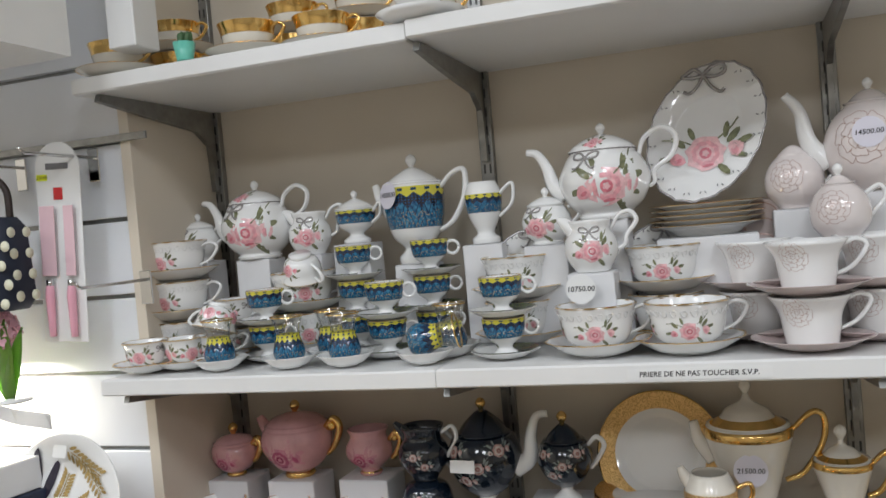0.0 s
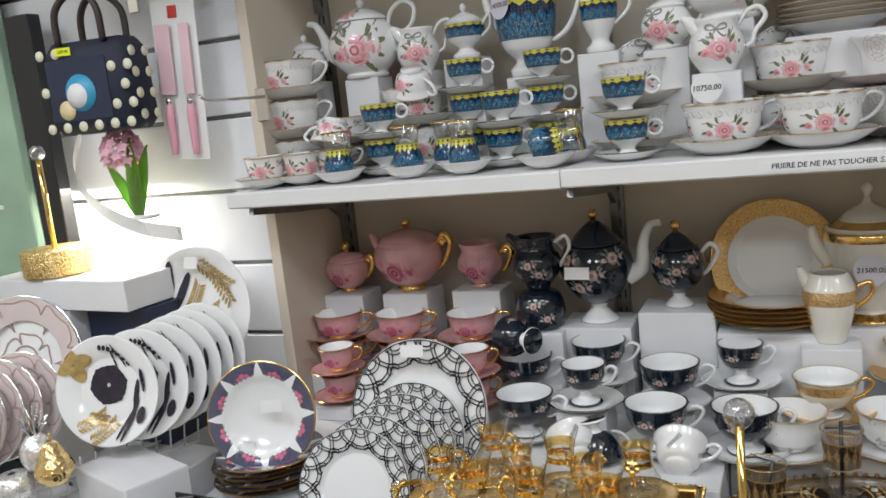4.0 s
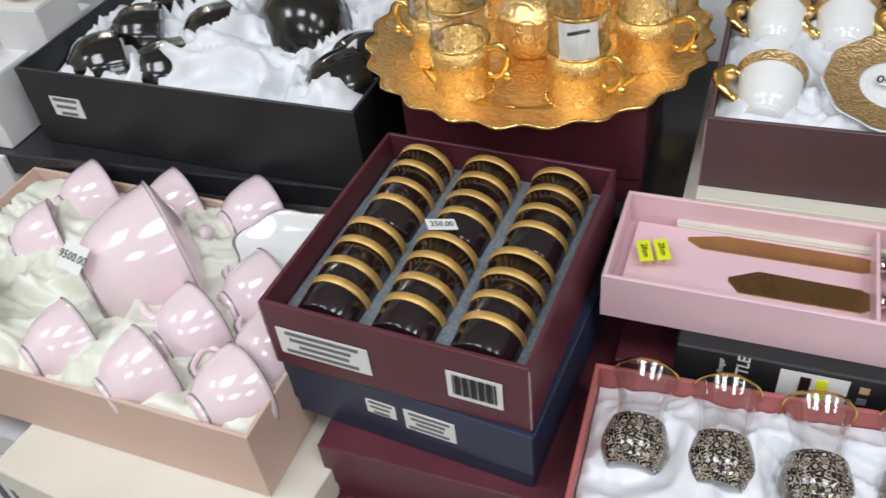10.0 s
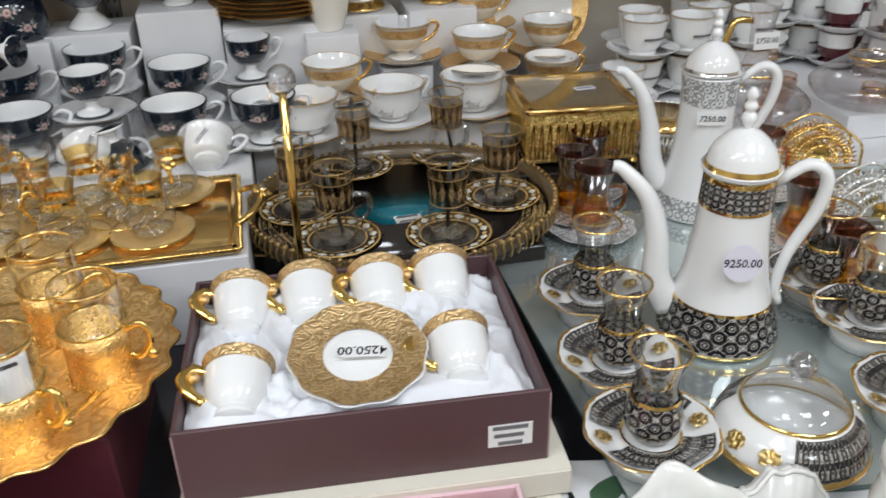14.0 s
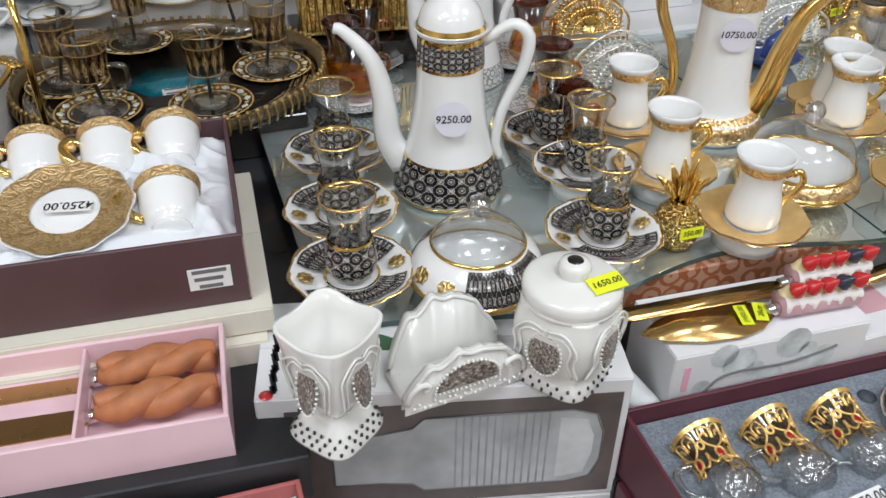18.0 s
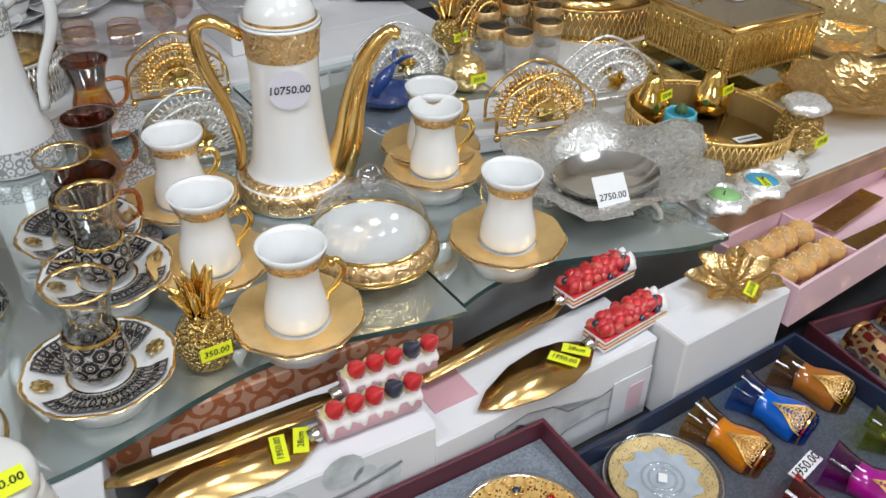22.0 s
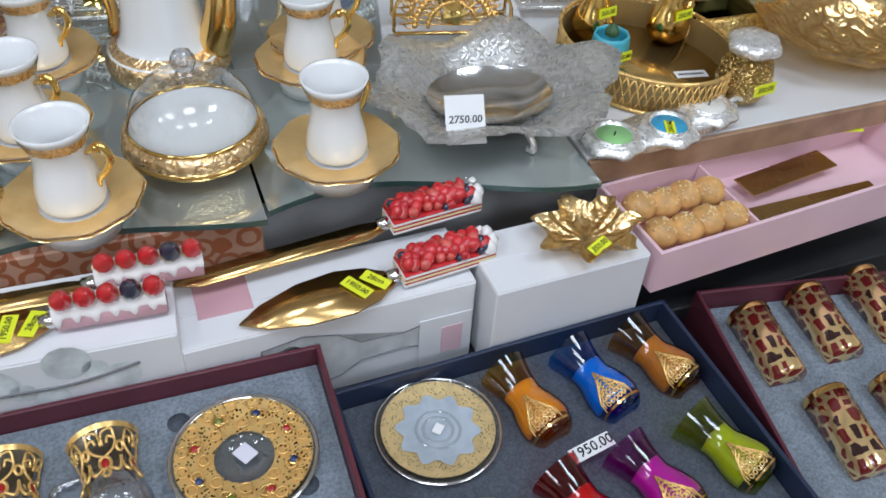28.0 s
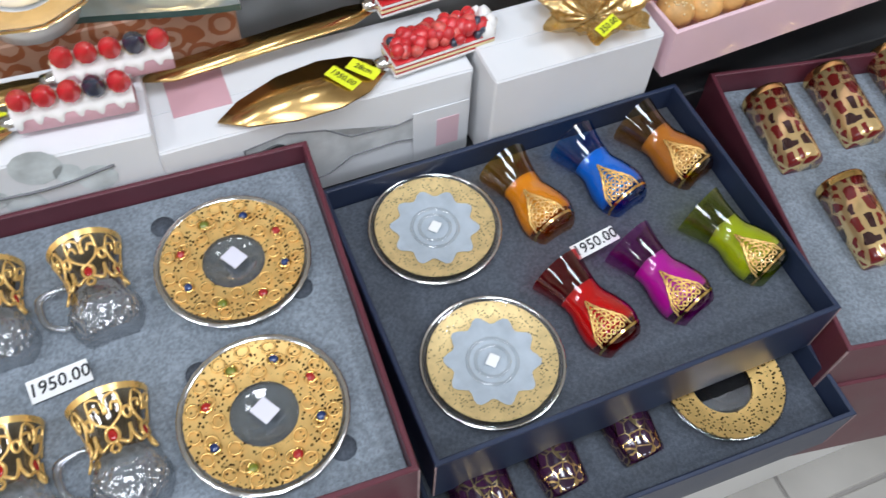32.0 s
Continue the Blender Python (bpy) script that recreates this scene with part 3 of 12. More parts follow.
# ---- shape helpers ----
def part(name, bm, material, parent=None, label="", m=None, flat=False):
    me = bpy.data.meshes.new(name)
    if not flat:
        for f in bm.faces:
            f.smooth = True
    bm.to_mesh(me)
    bm.free()
    me.materials.append(material)
    ob = new(name, me)
    if parent:
        ob.parent = parent
    if m is not None:
        ob.matrix_basis = m
    if label:
        ob["label"] = label
    return ob


def thing(name, label, category, group="", m=None):
    ob = tagged(new(name), label, category, group)
    ob.empty_display_size = 0.02
    if m is not None:
        ob.matrix_basis = m
    return ob


def lathe(prof, seg=28, lobes=0, amp=0.0, a0=0.0, a1=1.0):
    """A turned shape from (radius, height) pairs; lobes and amp flute its rim."""
    bm = bmesh.new()
    uv = bm.loops.layers.uv.new("UVMap")
    rmax = max(r for r, z in prof)
    full = a1 - a0 > 0.999
    cols = seg if full else seg + 1
    rings = []
    for r, z in prof:
        if r < 1e-6:
            rings.append([bm.verts.new((0, 0, z))])
            continue
        w = (r / rmax) ** 3
        ring = []
        for j in range(cols):
            a = 2 * math.pi * (a0 + (a1 - a0) * j / seg)
            k = r * (1 + amp * w * math.cos(lobes * a)) if lobes else r
            ring.append(bm.verts.new((k * math.cos(a), k * math.sin(a), z)))
        rings.append(ring)
    n = len(prof) - 1
    for i in range(n):
        lo, hi = rings[i], rings[i + 1]
        for j in range(seg):
            k = (j + 1) % cols
            if len(lo) == 1 and len(hi) == 1:
                continue
            if len(lo) == 1:
                vs, us = (lo[0], hi[k], hi[j]), ((j + 0.5, i), (j + 1, i + 1), (j, i + 1))
            elif len(hi) == 1:
                vs, us = (lo[j], lo[k], hi[0]), ((j, i), (j + 1, i), (j + 0.5, i + 1))
            else:
                vs, us = (lo[j], lo[k], hi[k], hi[j]), ((j, i), (j + 1, i), (j + 1, i + 1), (j, i + 1))
            f = bm.faces.new(vs)
            for lp, (a, b) in zip(f.loops, us):
                lp[uv].uv = (a / seg, b / n)
    bmesh.ops.recalc_face_normals(bm, faces=bm.faces)
    return bm


def shell(outer, t):
    """Closes an outer profile (foot to rim) with an inner wall of thickness t."""
    inner = [(max(r - t, 0.0), max(z, outer[0][1] + t * 1.6)) for r, z in reversed(outer) if r > t]
    inner[0] = (outer[-1][0] - t, outer[-1][1])
    return [(0.0, outer[0][1])] + list(outer) + inner + [(0.0, outer[0][1] + t * 1.6)]


def spline(pts, n=16):
    """A smooth path through some points."""
    p = [Vector(v) for v in pts]
    p = [p[0] * 2 - p[1]] + p + [p[-1] * 2 - p[-2]]
    out = []
    for i in range(1, len(p) - 2):
        for k in range(n // (len(p) - 3) + 1):
            s = k / (n // (len(p) - 3) + 1)
            out.append(0.5 * (2 * p[i] + (p[i + 1] - p[i - 1]) * s + (2 * p[i - 1] - 5 * p[i] + 4 * p[i + 1] - p[i + 2]) * s * s
                              + (3 * p[i] - p[i - 1] - 3 * p[i + 1] + p[i + 2]) * s ** 3))
    out.append(p[-2])
    return out


def tube(pts, r, seg=8, n=16, flat=1.0, smooth=True, bm=None):
    """A swept round bar; r is one radius or a list along the path."""
    path = spline(pts, n) if smooth else [Vector(v) for v in pts]
    bm = bm or bmesh.new()
    rings, up = [], Vector((0.123, 0.99, 0.05)).normalized()
    for i, c in enumerate(path):
        d = (path[min(i + 1, len(path) - 1)] - path[max(i - 1, 0)]).normalized()
        up = (up - d * up.dot(d))
        up = up.normalized() if up.length > 1e-6 else d.orthogonal().normalized()
        side = d.cross(up)
        s = i / max(1, len(path) - 1) * (len(r) - 1) if isinstance(r, (list, tuple)) else 0
        rad = (r[int(s)] * (1 - s % 1) + r[min(int(s) + 1, len(r) - 1)] * (s % 1)) if isinstance(r, (list, tuple)) else r
        rings.append([bm.verts.new(c + (up * math.cos(a) * flat + side * math.sin(a)) * rad) for a in (2 * math.pi * k / seg for k in range(seg))])
    for a, b in zip(rings, rings[1:]):
        for k in range(seg):
            bm.faces.new((a[k], a[(k + 1) % seg], b[(k + 1) % seg], b[k]))
    bm.faces.new(rings[0][::-1])
    bm.faces.new(rings[-1])
    return bm


def block(w, d, h, b=0.0015, bm=None, m=None):
    """A block on its base, with softened edges."""
    one = bmesh.new()
    bmesh.ops.create_cube(one, size=1.0)
    for v in one.verts:
        v.co = Vector((v.co.x * w, v.co.y * d, (v.co.z + 0.5) * h))
    if b:
        bmesh.ops.bevel(one, geom=one.edges[:], offset=b, segments=1, affect="EDGES")
    if m is not None:
        one.transform(m)
    if bm is None:
        return one
    me = bpy.data.meshes.new("tmp")
    one.to_mesh(me)
    one.free()
    bm.from_mesh(me)
    bpy.data.meshes.remove(me)
    return bm


def open_box(w, d, h, t, deep):
    """A box without a lid: outer walls, rim of thickness t and an inner floor at depth deep."""
    bm = bmesh.new()
    def ring(a, b, z):
        return [bm.verts.new((x * a / 2, y * b / 2, z)) for x, y in ((-1, -1), (1, -1), (1, 1), (-1, 1))]
    r = [ring(w, d, 0), ring(w, d, h), ring(w - 2 * t, d - 2 * t, h), ring(w - 2 * t, d - 2 * t, h - deep)]
    bm.faces.new(r[0][::-1])
    for a, b in zip(r, r[1:]):
        for k in range(4):
            bm.faces.new((a[k], a[(k + 1) % 4], b[(k + 1) % 4], b[k]))
    bm.faces.new(r[3])
    bmesh.ops.bevel(bm, geom=[e for e in bm.edges if abs(e.verts[0].co.z - e.verts[1].co.z) < 1e-6 and e.verts[0].co.z > h - 1e-4], offset=0.0008, segments=1, affect="EDGES")
    return bm


def ball(r, m=None, seg=10, rings=7, squash=1.0, bm=None):
    bm = bm or bmesh.new()
    bmesh.ops.create_uvsphere(bm, u_segments=seg, v_segments=rings, radius=r, matrix=(m or Matrix()) @ Matrix.Diagonal((1, 1, squash, 1)))
    return bm


def sheet_folds(w, d, lift, seed, nx=96, ny=80):
    """A crumpled cloth lining, with soft ridges and sharp creases."""
    bm = bmesh.new()
    grid = []
    for j in range(ny + 1):
        row = []
        for i in range(nx + 1):
            x, y = (i / nx - 0.5) * w, (j / ny - 0.5) * d
            q = Vector((x * 8 + seed, y * 8, seed))
            warp = Vector((noise.noise(q), noise.noise(q + Vector((5, 3, 1))), 0)) * 0.9
            a, b = (q + warp) * 1.7, (q + warp * 1.6) * 3.4
            ridge = (1 - abs(noise.noise(a))) ** 3 * 0.55 + (1 - abs(noise.noise(b))) ** 3 * 0.30 + noise.noise(q * 1.3) * 0.35 + (1 - abs(noise.noise(b * 2.1))) ** 2 * 0.12
            edge = min(1.0, (w / 2 - abs(x)) / 0.03, (d / 2 - abs(y)) / 0.03)
            row.append(bm.verts.new((x, y, lift * ridge * (0.45 + 0.55 * max(0.0, edge)))))
        grid.append(row)
    for j in range(ny):
        for i in range(nx):
            bm.faces.new((grid[j][i], grid[j][i + 1], grid[j + 1][i + 1], grid[j + 1][i]))
    return bm


TEXT_MESHES = {}


def text_mesh(words, height):
    """Writing as a flat mesh, centred, with capitals of about that height."""
    key = (words, height)
    if key not in TEXT_MESHES:
        cu = bpy.data.curves.new("words", "FONT")
        cu.body, cu.size, cu.align_x, cu.align_y, cu.shear, cu.resolution_u, cu.offset = words, height * 1.4, "CENTER", "CENTER", 0.1, 2, height * 0.02
        ob = new("words", cu)
        me = bpy.data.meshes.new_from_object(ob.evaluated_get(bpy.context.evaluated_depsgraph_get()))
        bpy.data.objects.remove(ob)
        TEXT_MESHES[key] = me
    return TEXT_MESHES[key]


for words, size in (("PRIERE DE NE PAS TOUCHER S.V.P.", 0.0066), ("9250.00", 0.0080), ("10750.00", 0.0080), ("1950.00", 0.0090), ("4250.00", 0.009), ("2750.00", 0.0068),
                    ("9500.00", 0.008), ("350.00", 0.0055), ("14500.00", 0.007), ("21500.00", 0.0075), ("BOTTLE", 0.0095), ("Oil & Vinegar", 0.0046), ("1650.00", 0.006), ("32cm", 0.005),
                    ("28cm", 0.0052), ("1950.00", 0.0052), ("24 pcs", 0.005), ("7250.00", 0.007), ("Jewel", 0.006), ("10750.00", 0.0075), ("250.00", 0.005), ("3750.00", 0.008)):
    text_mesh(words, size)


def written(words, size, parent, m, material=None):
    me = TEXT_MESHES[(words, size)]
    ob = new("writing", me)
    if not me.materials:
        me.materials.append(material or ink)
    ob.parent, ob.matrix_basis = parent, m
    return ob


def label_on(parent, m, w, h, material=None, words=None, size=0.0, lines=0, name="label", round_r=0.0):
    """A paper label lying in the plane of m (x along it, z out of it), under a thing, with its writing or grey bars."""
    if round_r:
        bm = lathe([(0, 0), (round_r, 0), (round_r, 0.0005), (0, 0.0005)], 20)
    else:
        bm = block(w, h, 0.0005, 0)
    lab = part(name, bm, material or paper, parent, "", m, flat=True)
    if words:
        seq = [words] if isinstance(words, str) else words
        for k, s in enumerate(seq):
            if s:
                written(s, size if k == 0 or not isinstance(words, list) else size, lab, pose(0, (len(seq) - 1) * size * 0.9 - k * size * 1.8, 0.0009))
    if lines:
        bm = bmesh.new()
        for k in range(lines):
            y = h * (0.35 - 0.7 * k / max(1, lines - 1)) if lines > 1 else 0
            block(w * (0.8 - 0.25 * ((k * 7) % 3) / 2), h * 0.5 / max(2, lines), 0.0003, 0, bm, pose(-w * 0.03 * (k % 2), y, 0.0005))
        part("writing", bm, grey_ink, lab, flat=True)
    return lab


def sticker(x, y, z, rx, ry, rz, w=0.026, h=0.012, words="350.00", size=0.0055, parent=None, material=None):
    """A small price sticker, stuck on a thing or laid on it."""
    lab = part("price_sticker", block(w, h, 0.0005, 0), material or yellow_paper, parent, "", pose(x, y, z, rx, ry, rz), flat=True)
    if words:
        written(words, size, lab, pose(0, 0, 0.0009))
    if not parent:
        tagged(lab, "small bright price sticker with handwritten figures" if not material else "small white handwritten price tag", "price tag", "price tags")
    return lab


def around(a, r, z, tilt=90):
    """A pose on the side of an upright thing, a degrees from its front, facing outwards."""
    return pose(0, 0, 0, 0, 0, a) @ pose(0, -r, z, tilt, 0, 0)


def radius_at(prof, z):
    for (ra, za), (rb, zb) in zip(prof, prof[1:]):
        if za <= z <= zb and zb > za:
            return ra + (rb - ra) * (z - za) / (zb - za)
    return prof[-1][0]


def trace_on(bm, prof, pts, thick, out=0.0003):
    """A raised painted line over a turned wall, through (angle, height) pairs."""
    path = []
    for a, z in pts:
        r = radius_at(prof, z) + out
        path.append((r * math.cos(a), r * math.sin(a), z))
    return tube(path, thick, 5, len(pts) * 3, bm=bm)


# ---- painted decoration ----
def on_wall(prof, a0, z0):
    """Lays (across, up) offsets in metres on a turned wall, round a middle at a0 degrees and height z0."""
    lo, hi, base = min(z for r, z in prof), max(z for r, z in prof), radians(a0)

    def at(u, v, o):
        z = min(max(z0 + v, lo + 0.0005), hi - 0.0005)
        r = radius_at(prof, z)
        a = base + u / max(r, 0.008)
        return ((r + o) * math.cos(a), (r + o) * math.sin(a), z)
    return at


def on_face(r, squash=1.0, turn=0.0):
    """Lays (x, y) places on the face of a plate of radius r."""
    steps = [(0, 0.0050), (0.57, 0.0052), (0.66, 0.0104), (0.80, 0.0156), (1.0, 0.0186)]
    ct, st = math.cos(radians(turn)), math.sin(radians(turn))

    def at(u, v, o):
        a, b = u * ct + v * st, (v * ct - u * st) / squash
        q = min(math.hypot(a, b) / r, 0.985)
        for (qa, za), (qb, zb) in zip(steps, steps[1:]):
            if q <= qb:
                k = min(1.0, 0.985 * r / max(math.hypot(a, b), 1e-6))
                return (u * k, v * k, za + (zb - za) * (q - qa) / (qb - qa) + o + 0.0004)
        return (u, v, 0.019 + o)
    return at


def paint(bm, at, u, v, ru, rv, rot=0.0, lobes=0, amp=0.0, out=0.0005, n=16):
    """One painted petal, leaf or blot."""
    c, s = math.cos(radians(rot)), math.sin(radians(rot))
    mid, rings = bm.verts.new(at(u, v, out)), []
    for q in (0.55, 1.0):
        ring = []
        for k in range(n):
            a = 2 * math.pi * k / n
            w = q * (1 + amp * math.cos(lobes * a))
            x, y = ru * w * math.cos(a), rv * w * math.sin(a)
            ring.append(bm.verts.new(at(u + x * c - y * s, v + x * s + y * c, out)))
        rings.append(ring)
    for k in range(n):
        j = (k + 1) % n
        bm.faces.new((mid, rings[0][k], rings[0][j]))
        bm.faces.new((rings[0][k], rings[1][k], rings[1][j], rings[0][j]))
    return bm


def stroke(bm, at, pts, width, out=0.0005, n=10):
    """A painted line through (across, up) points."""
    path = spline([(u, v, 0) for u, v in pts], n) if len(pts) > 2 else [Vector((u, v, 0)) for u, v in pts]
    last = None
    for i, p in enumerate(path):
        d = (path[min(i + 1, len(path) - 1)] - path[max(i - 1, 0)]).normalized()
        w = width / 2
        pair = [bm.verts.new(at(p.x - d.y * w, p.y + d.x * w, out)), bm.verts.new(at(p.x + d.y * w, p.y - d.x * w, out))]
        if last:
            bm.faces.new((last[0], pair[0], pair[1], last[1]))
        last = pair
    return bm


def rose_spray(c, at, s, inks, wide=1.0):
    """A painted spray: an open rose, two buds, leaves and twigs; inks are pale, middle, deep and leaf paints."""
    pale, middle, deep, leaf = (bmesh.new() for _ in range(4))
    for u, v, l, w, rot in ((1.25, 0.9, 0.55, 0.2, 50), (0.95, 1.25, 0.5, 0.17, 80), (1.7, 0.5, 0.5, 0.2, 15), (-1.2, 0.75, 0.5, 0.2, 140), (-0.6, 1.2, 0.42, 0.17, 110), (-1.7, -0.2, 0.45, 0.18, 190), (0.8, -1.05, 0.5, 0.2, -50), (1.55, -0.35, 0.4, 0.15, -20)):
        paint(leaf, at, u * s * wide, v * s, l * s, w * s, rot, out=0.0004, n=8)
    stroke(leaf, at, [(0.3 * s, 0.5 * s), (1.1 * s * wide, 1.3 * s), (1.5 * s * wide, 1.9 * s)], s * 0.09, 0.0004)
    stroke(leaf, at, [(-0.4 * s, 0.4 * s), (-1.2 * s * wide, 0.9 * s), (-1.9 * s * wide, 0.9 * s)], s * 0.08, 0.0004)
    paint(pale, at, 0, 0, s * 1.05, s, 10, 7, 0.10, 0.0006)
    paint(pale, at, 1.35 * s * wide, 0.1 * s, s * 0.42, s * 0.5, 20, 3, 0.10, 0.0006, 10)
    for k in range(8):
        a = 45 * k + 14
        paint(middle, at, 0.60 * s * math.cos(radians(a)), 0.58 * s * math.sin(radians(a)), s * 0.30, s * 0.15, a + 78, 2, 0.12, 0.0008, 8)
    paint(middle, at, -1.25 * s * wide, -0.25 * s, s * 0.42, s * 0.36, -20, 3, 0.12, 0.0007, 10)
    paint(middle, at, 1.30 * s * wide, -0.02 * s, s * 0.20, s * 0.30, 20, 0, 0, 0.0008, 8)
    for k in range(5):
        a = 72 * k + 30
        paint(deep, at, 0.24 * s * math.cos(radians(a)), 0.24 * s * math.sin(radians(a)), s * 0.20, s * 0.09, a + 90, 0, 0, 0.0010, 8)
    paint(deep, at, -1.2 * s * wide, -0.3 * s, s * 0.20, s * 0.12, 30, 0, 0, 0.0009, 8)
    paint(deep, at, 0.1 * s, -0.72 * s, s * 0.34, s * 0.09, 8, 0, 0, 0.0010, 8)
    for name, bm, mat in (("petal_paint", pale, inks[0]), ("petal_shade", middle, inks[1]), ("heart_paint", deep, inks[2]), ("leaf_paint", leaf, inks[3])):
        part(name, bm, mat, c)


def rose_outline(c, at, s, parts=6):
    """A large rose drawn in fine lines: a curled heart and rings of open petals."""
    bm = bmesh.new()
    stroke(bm, at, [(0.20 * s * math.cos(t) * (0.3 + t / 8), 0.20 * s * math.sin(t) * (0.3 + t / 8)) for t in (0.6 * k for k in range(16))], s * 0.030, n=32)
    for ring, (r0, r1, n) in enumerate(((0.30, 0.48, 5), (0.55, 0.78, 6), (0.82, 1.08, parts))):
        for k in range(n):
            a, w = 2 * math.pi * (k + 0.37 * ring) / n, math.pi / n
            stroke(bm, at, [(s * q * math.cos(a + e * w), s * q * math.sin(a + e * w)) for e, q in ((-1.05, r0), (-0.8, r1 * 0.93), (-0.25, r1), (0.3, r1 * 0.96), (0.85, r1 * 1.02), (1.0, r0 * 1.05))], s * 0.026, n=16)
    tagged(part("rose_outline", bm, blush_lines, c), kind="stuff")


def ribbon_bow(c, at, s, mat):
    """A raised ribbon bow."""
    bm = bmesh.new()
    for e in (-1, 1):
        tube([at(u * s * e, v * s, 0.0010) for u, v in ((0, 0), (0.45, 0.42), (1.0, 0.45), (1.05, 0.05), (0.5, -0.10), (0, 0))], s * 0.10, 5, 18, bm=bm)
        tube([at(u * s * e, v * s, 0.0010) for u, v in ((0, 0), (0.35, -0.55), (0.75, -0.85), (1.0, -0.75))], s * 0.09, 5, 10, bm=bm)
    ball(s * 0.16, Matrix.Translation(at(0, 0, 0.0012)), 6, 5, 1, bm)
    part("ribbon_bow", bm, mat, c)


PROTO = {}


def place(key, make, x, y, z, rz=0, rx=0, ry=0):
    """The first call makes the thing; later ones copy it."""
    m = pose(x, y, z, rx, ry, rz)
    if key in PROTO:
        return copy_thing(PROTO[key], m)
    ob = make()
    ob.matrix_basis = m
    PROTO[key] = ob
    return ob


# ---- ware ----


def band_between(prof, z0, z1, out, seg=28, n=6):
    """A band over an outer profile between two heights."""
    pts = []
    for k in range(n + 1):
        z = z0 + (z1 - z0) * k / n
        for (ra, za), (rb, zb) in zip(prof, prof[1:]):
            if za <= z <= zb and zb > za:
                pts.append((ra + (rb - ra) * (z - za) / (zb - za) + out, z))
                break
    return lathe(pts, seg)


def smooth_prof(prof, n=3):
    """More points along a profile, rounded."""
    p = spline([(r, z, 0) for r, z in prof], n * (len(prof) - 1))
    return [(max(v.x, 0.0), v.y) for v in p]


def loop_handle(r_top, z_top, r_low, z_low, out, thick, curl=0.0):
    """A handle in the plane y = 0, on the +x side, from the rim down to the belly."""
    mid = (z_top + z_low) / 2
    pts = [(r_top - 0.002, 0, z_top - curl), (r_top + out * 0.55, 0, z_top + curl), (r_top + out, 0, z_top * 0.7 + mid * 0.3), (r_low + out * 0.75, 0, mid * 0.55 + z_low * 0.45), (r_low - 0.002, 0, z_low)]
    return tube(pts, [thick * 0.9, thick, thick * 1.1, thick, thick * 0.8], 7, 14, flat=1.3)


def make_cup(name, label, r, h, body, handle_mat, foot=0.55, rim=None, band=None, band_z=(0.6, 0.97), pedestal=0.0, flare=1.0, group="", hout=0.6, lobes=0, inside=None):
    """A teacup: turned body, handle, and its rim and band as the ware has them."""
    c = thing(name, label, "cup", group)
    if pedestal:
        out = [(r * foot, 0), (r * foot, 0.003), (r * 0.28, pedestal * 0.45), (r * 0.25, pedestal), (r * 0.62, pedestal + (h - pedestal) * 0.16), (r * 0.88, pedestal + (h - pedestal) * 0.5), (r * 0.95, pedestal + (h - pedestal) * 0.8), (r * flare, h)]
    else:
        out = [(r * foot, 0), (r * foot, 0.004), (r * foot * 0.96, 0.006), (r * 0.76, h * 0.22), (r * 0.90, h * 0.48), (r * 0.945, h * 0.75), (r * flare, h)]
    prof = smooth_prof(out)
    part("cup_body", lathe(shell(prof, 0.0022), 28, lobes, 0.02 if lobes else 0.0), body, c)
    if inside:
        part("inner_glaze", lathe([(max(q - 0.0027, 0.0), z) for q, z in prof if z > h * 0.2 + pedestal * 0.8], 28), inside, c)
    if pedestal and inside:
        part("pedestal", lathe([(q + 0.0006, z) for q, z in prof if z < pedestal * 1.15], 20), inside, c)
    if rim:
        part("rim", lathe([(r * flare - 0.0026, h - 0.0012), (r * flare - 0.001, h + 0.0006), (r * flare + 0.0008, h - 0.0012)], 28), rim, c)
    if band:
        part("band", band_between(prof, h * band_z[0], h * band_z[1], 0.0007), band, c)
    part("handle", loop_handle(r * 0.93, h * 0.86, r * 0.80, h * 0.30 + pedestal * 0.4, r * hout, 0.0026, 0.003), handle_mat, c)
    return c


def make_saucer(label, r, body, rim=None, well=None, group="", lobes=0, band=None, deep=0.30, category="saucer", name="saucer"):
    c = thing(name, label, category, group)
    d = r * deep
    prof = [(r * 0.42, 0), (r * 0.44, 0.002), (r * 0.62, d * 0.22), (r * 0.86, d * 0.70), (r, d)]
    part("dish", lathe(shell(smooth_prof(prof), 0.002), 48 if lobes > 6 else 32, lobes, 0.028 if lobes else 0), body, c)
    if rim:
        part("rim", lathe([(r - 0.003, d - 0.0006), (r - 0.0008, d + 0.0007), (r + 0.0006, d - 0.0006)], 32, lobes, 0.025 if lobes else 0), rim, c)
    if band:
        part("band", lathe([(r * 0.50, d * 0.10 + 0.0045), (r * 0.62, d * 0.22 + 0.0036), (r * 0.86, d * 0.70 + 0.0030), (r * 0.975, d * 0.955 + 0.0024)], 32, lobes, 0.022 if lobes else 0), band, c)
    if well:
        part("well", lathe([(0, 0.0052), (r * 0.44, 0.0050)], 24), well, c)
    return c


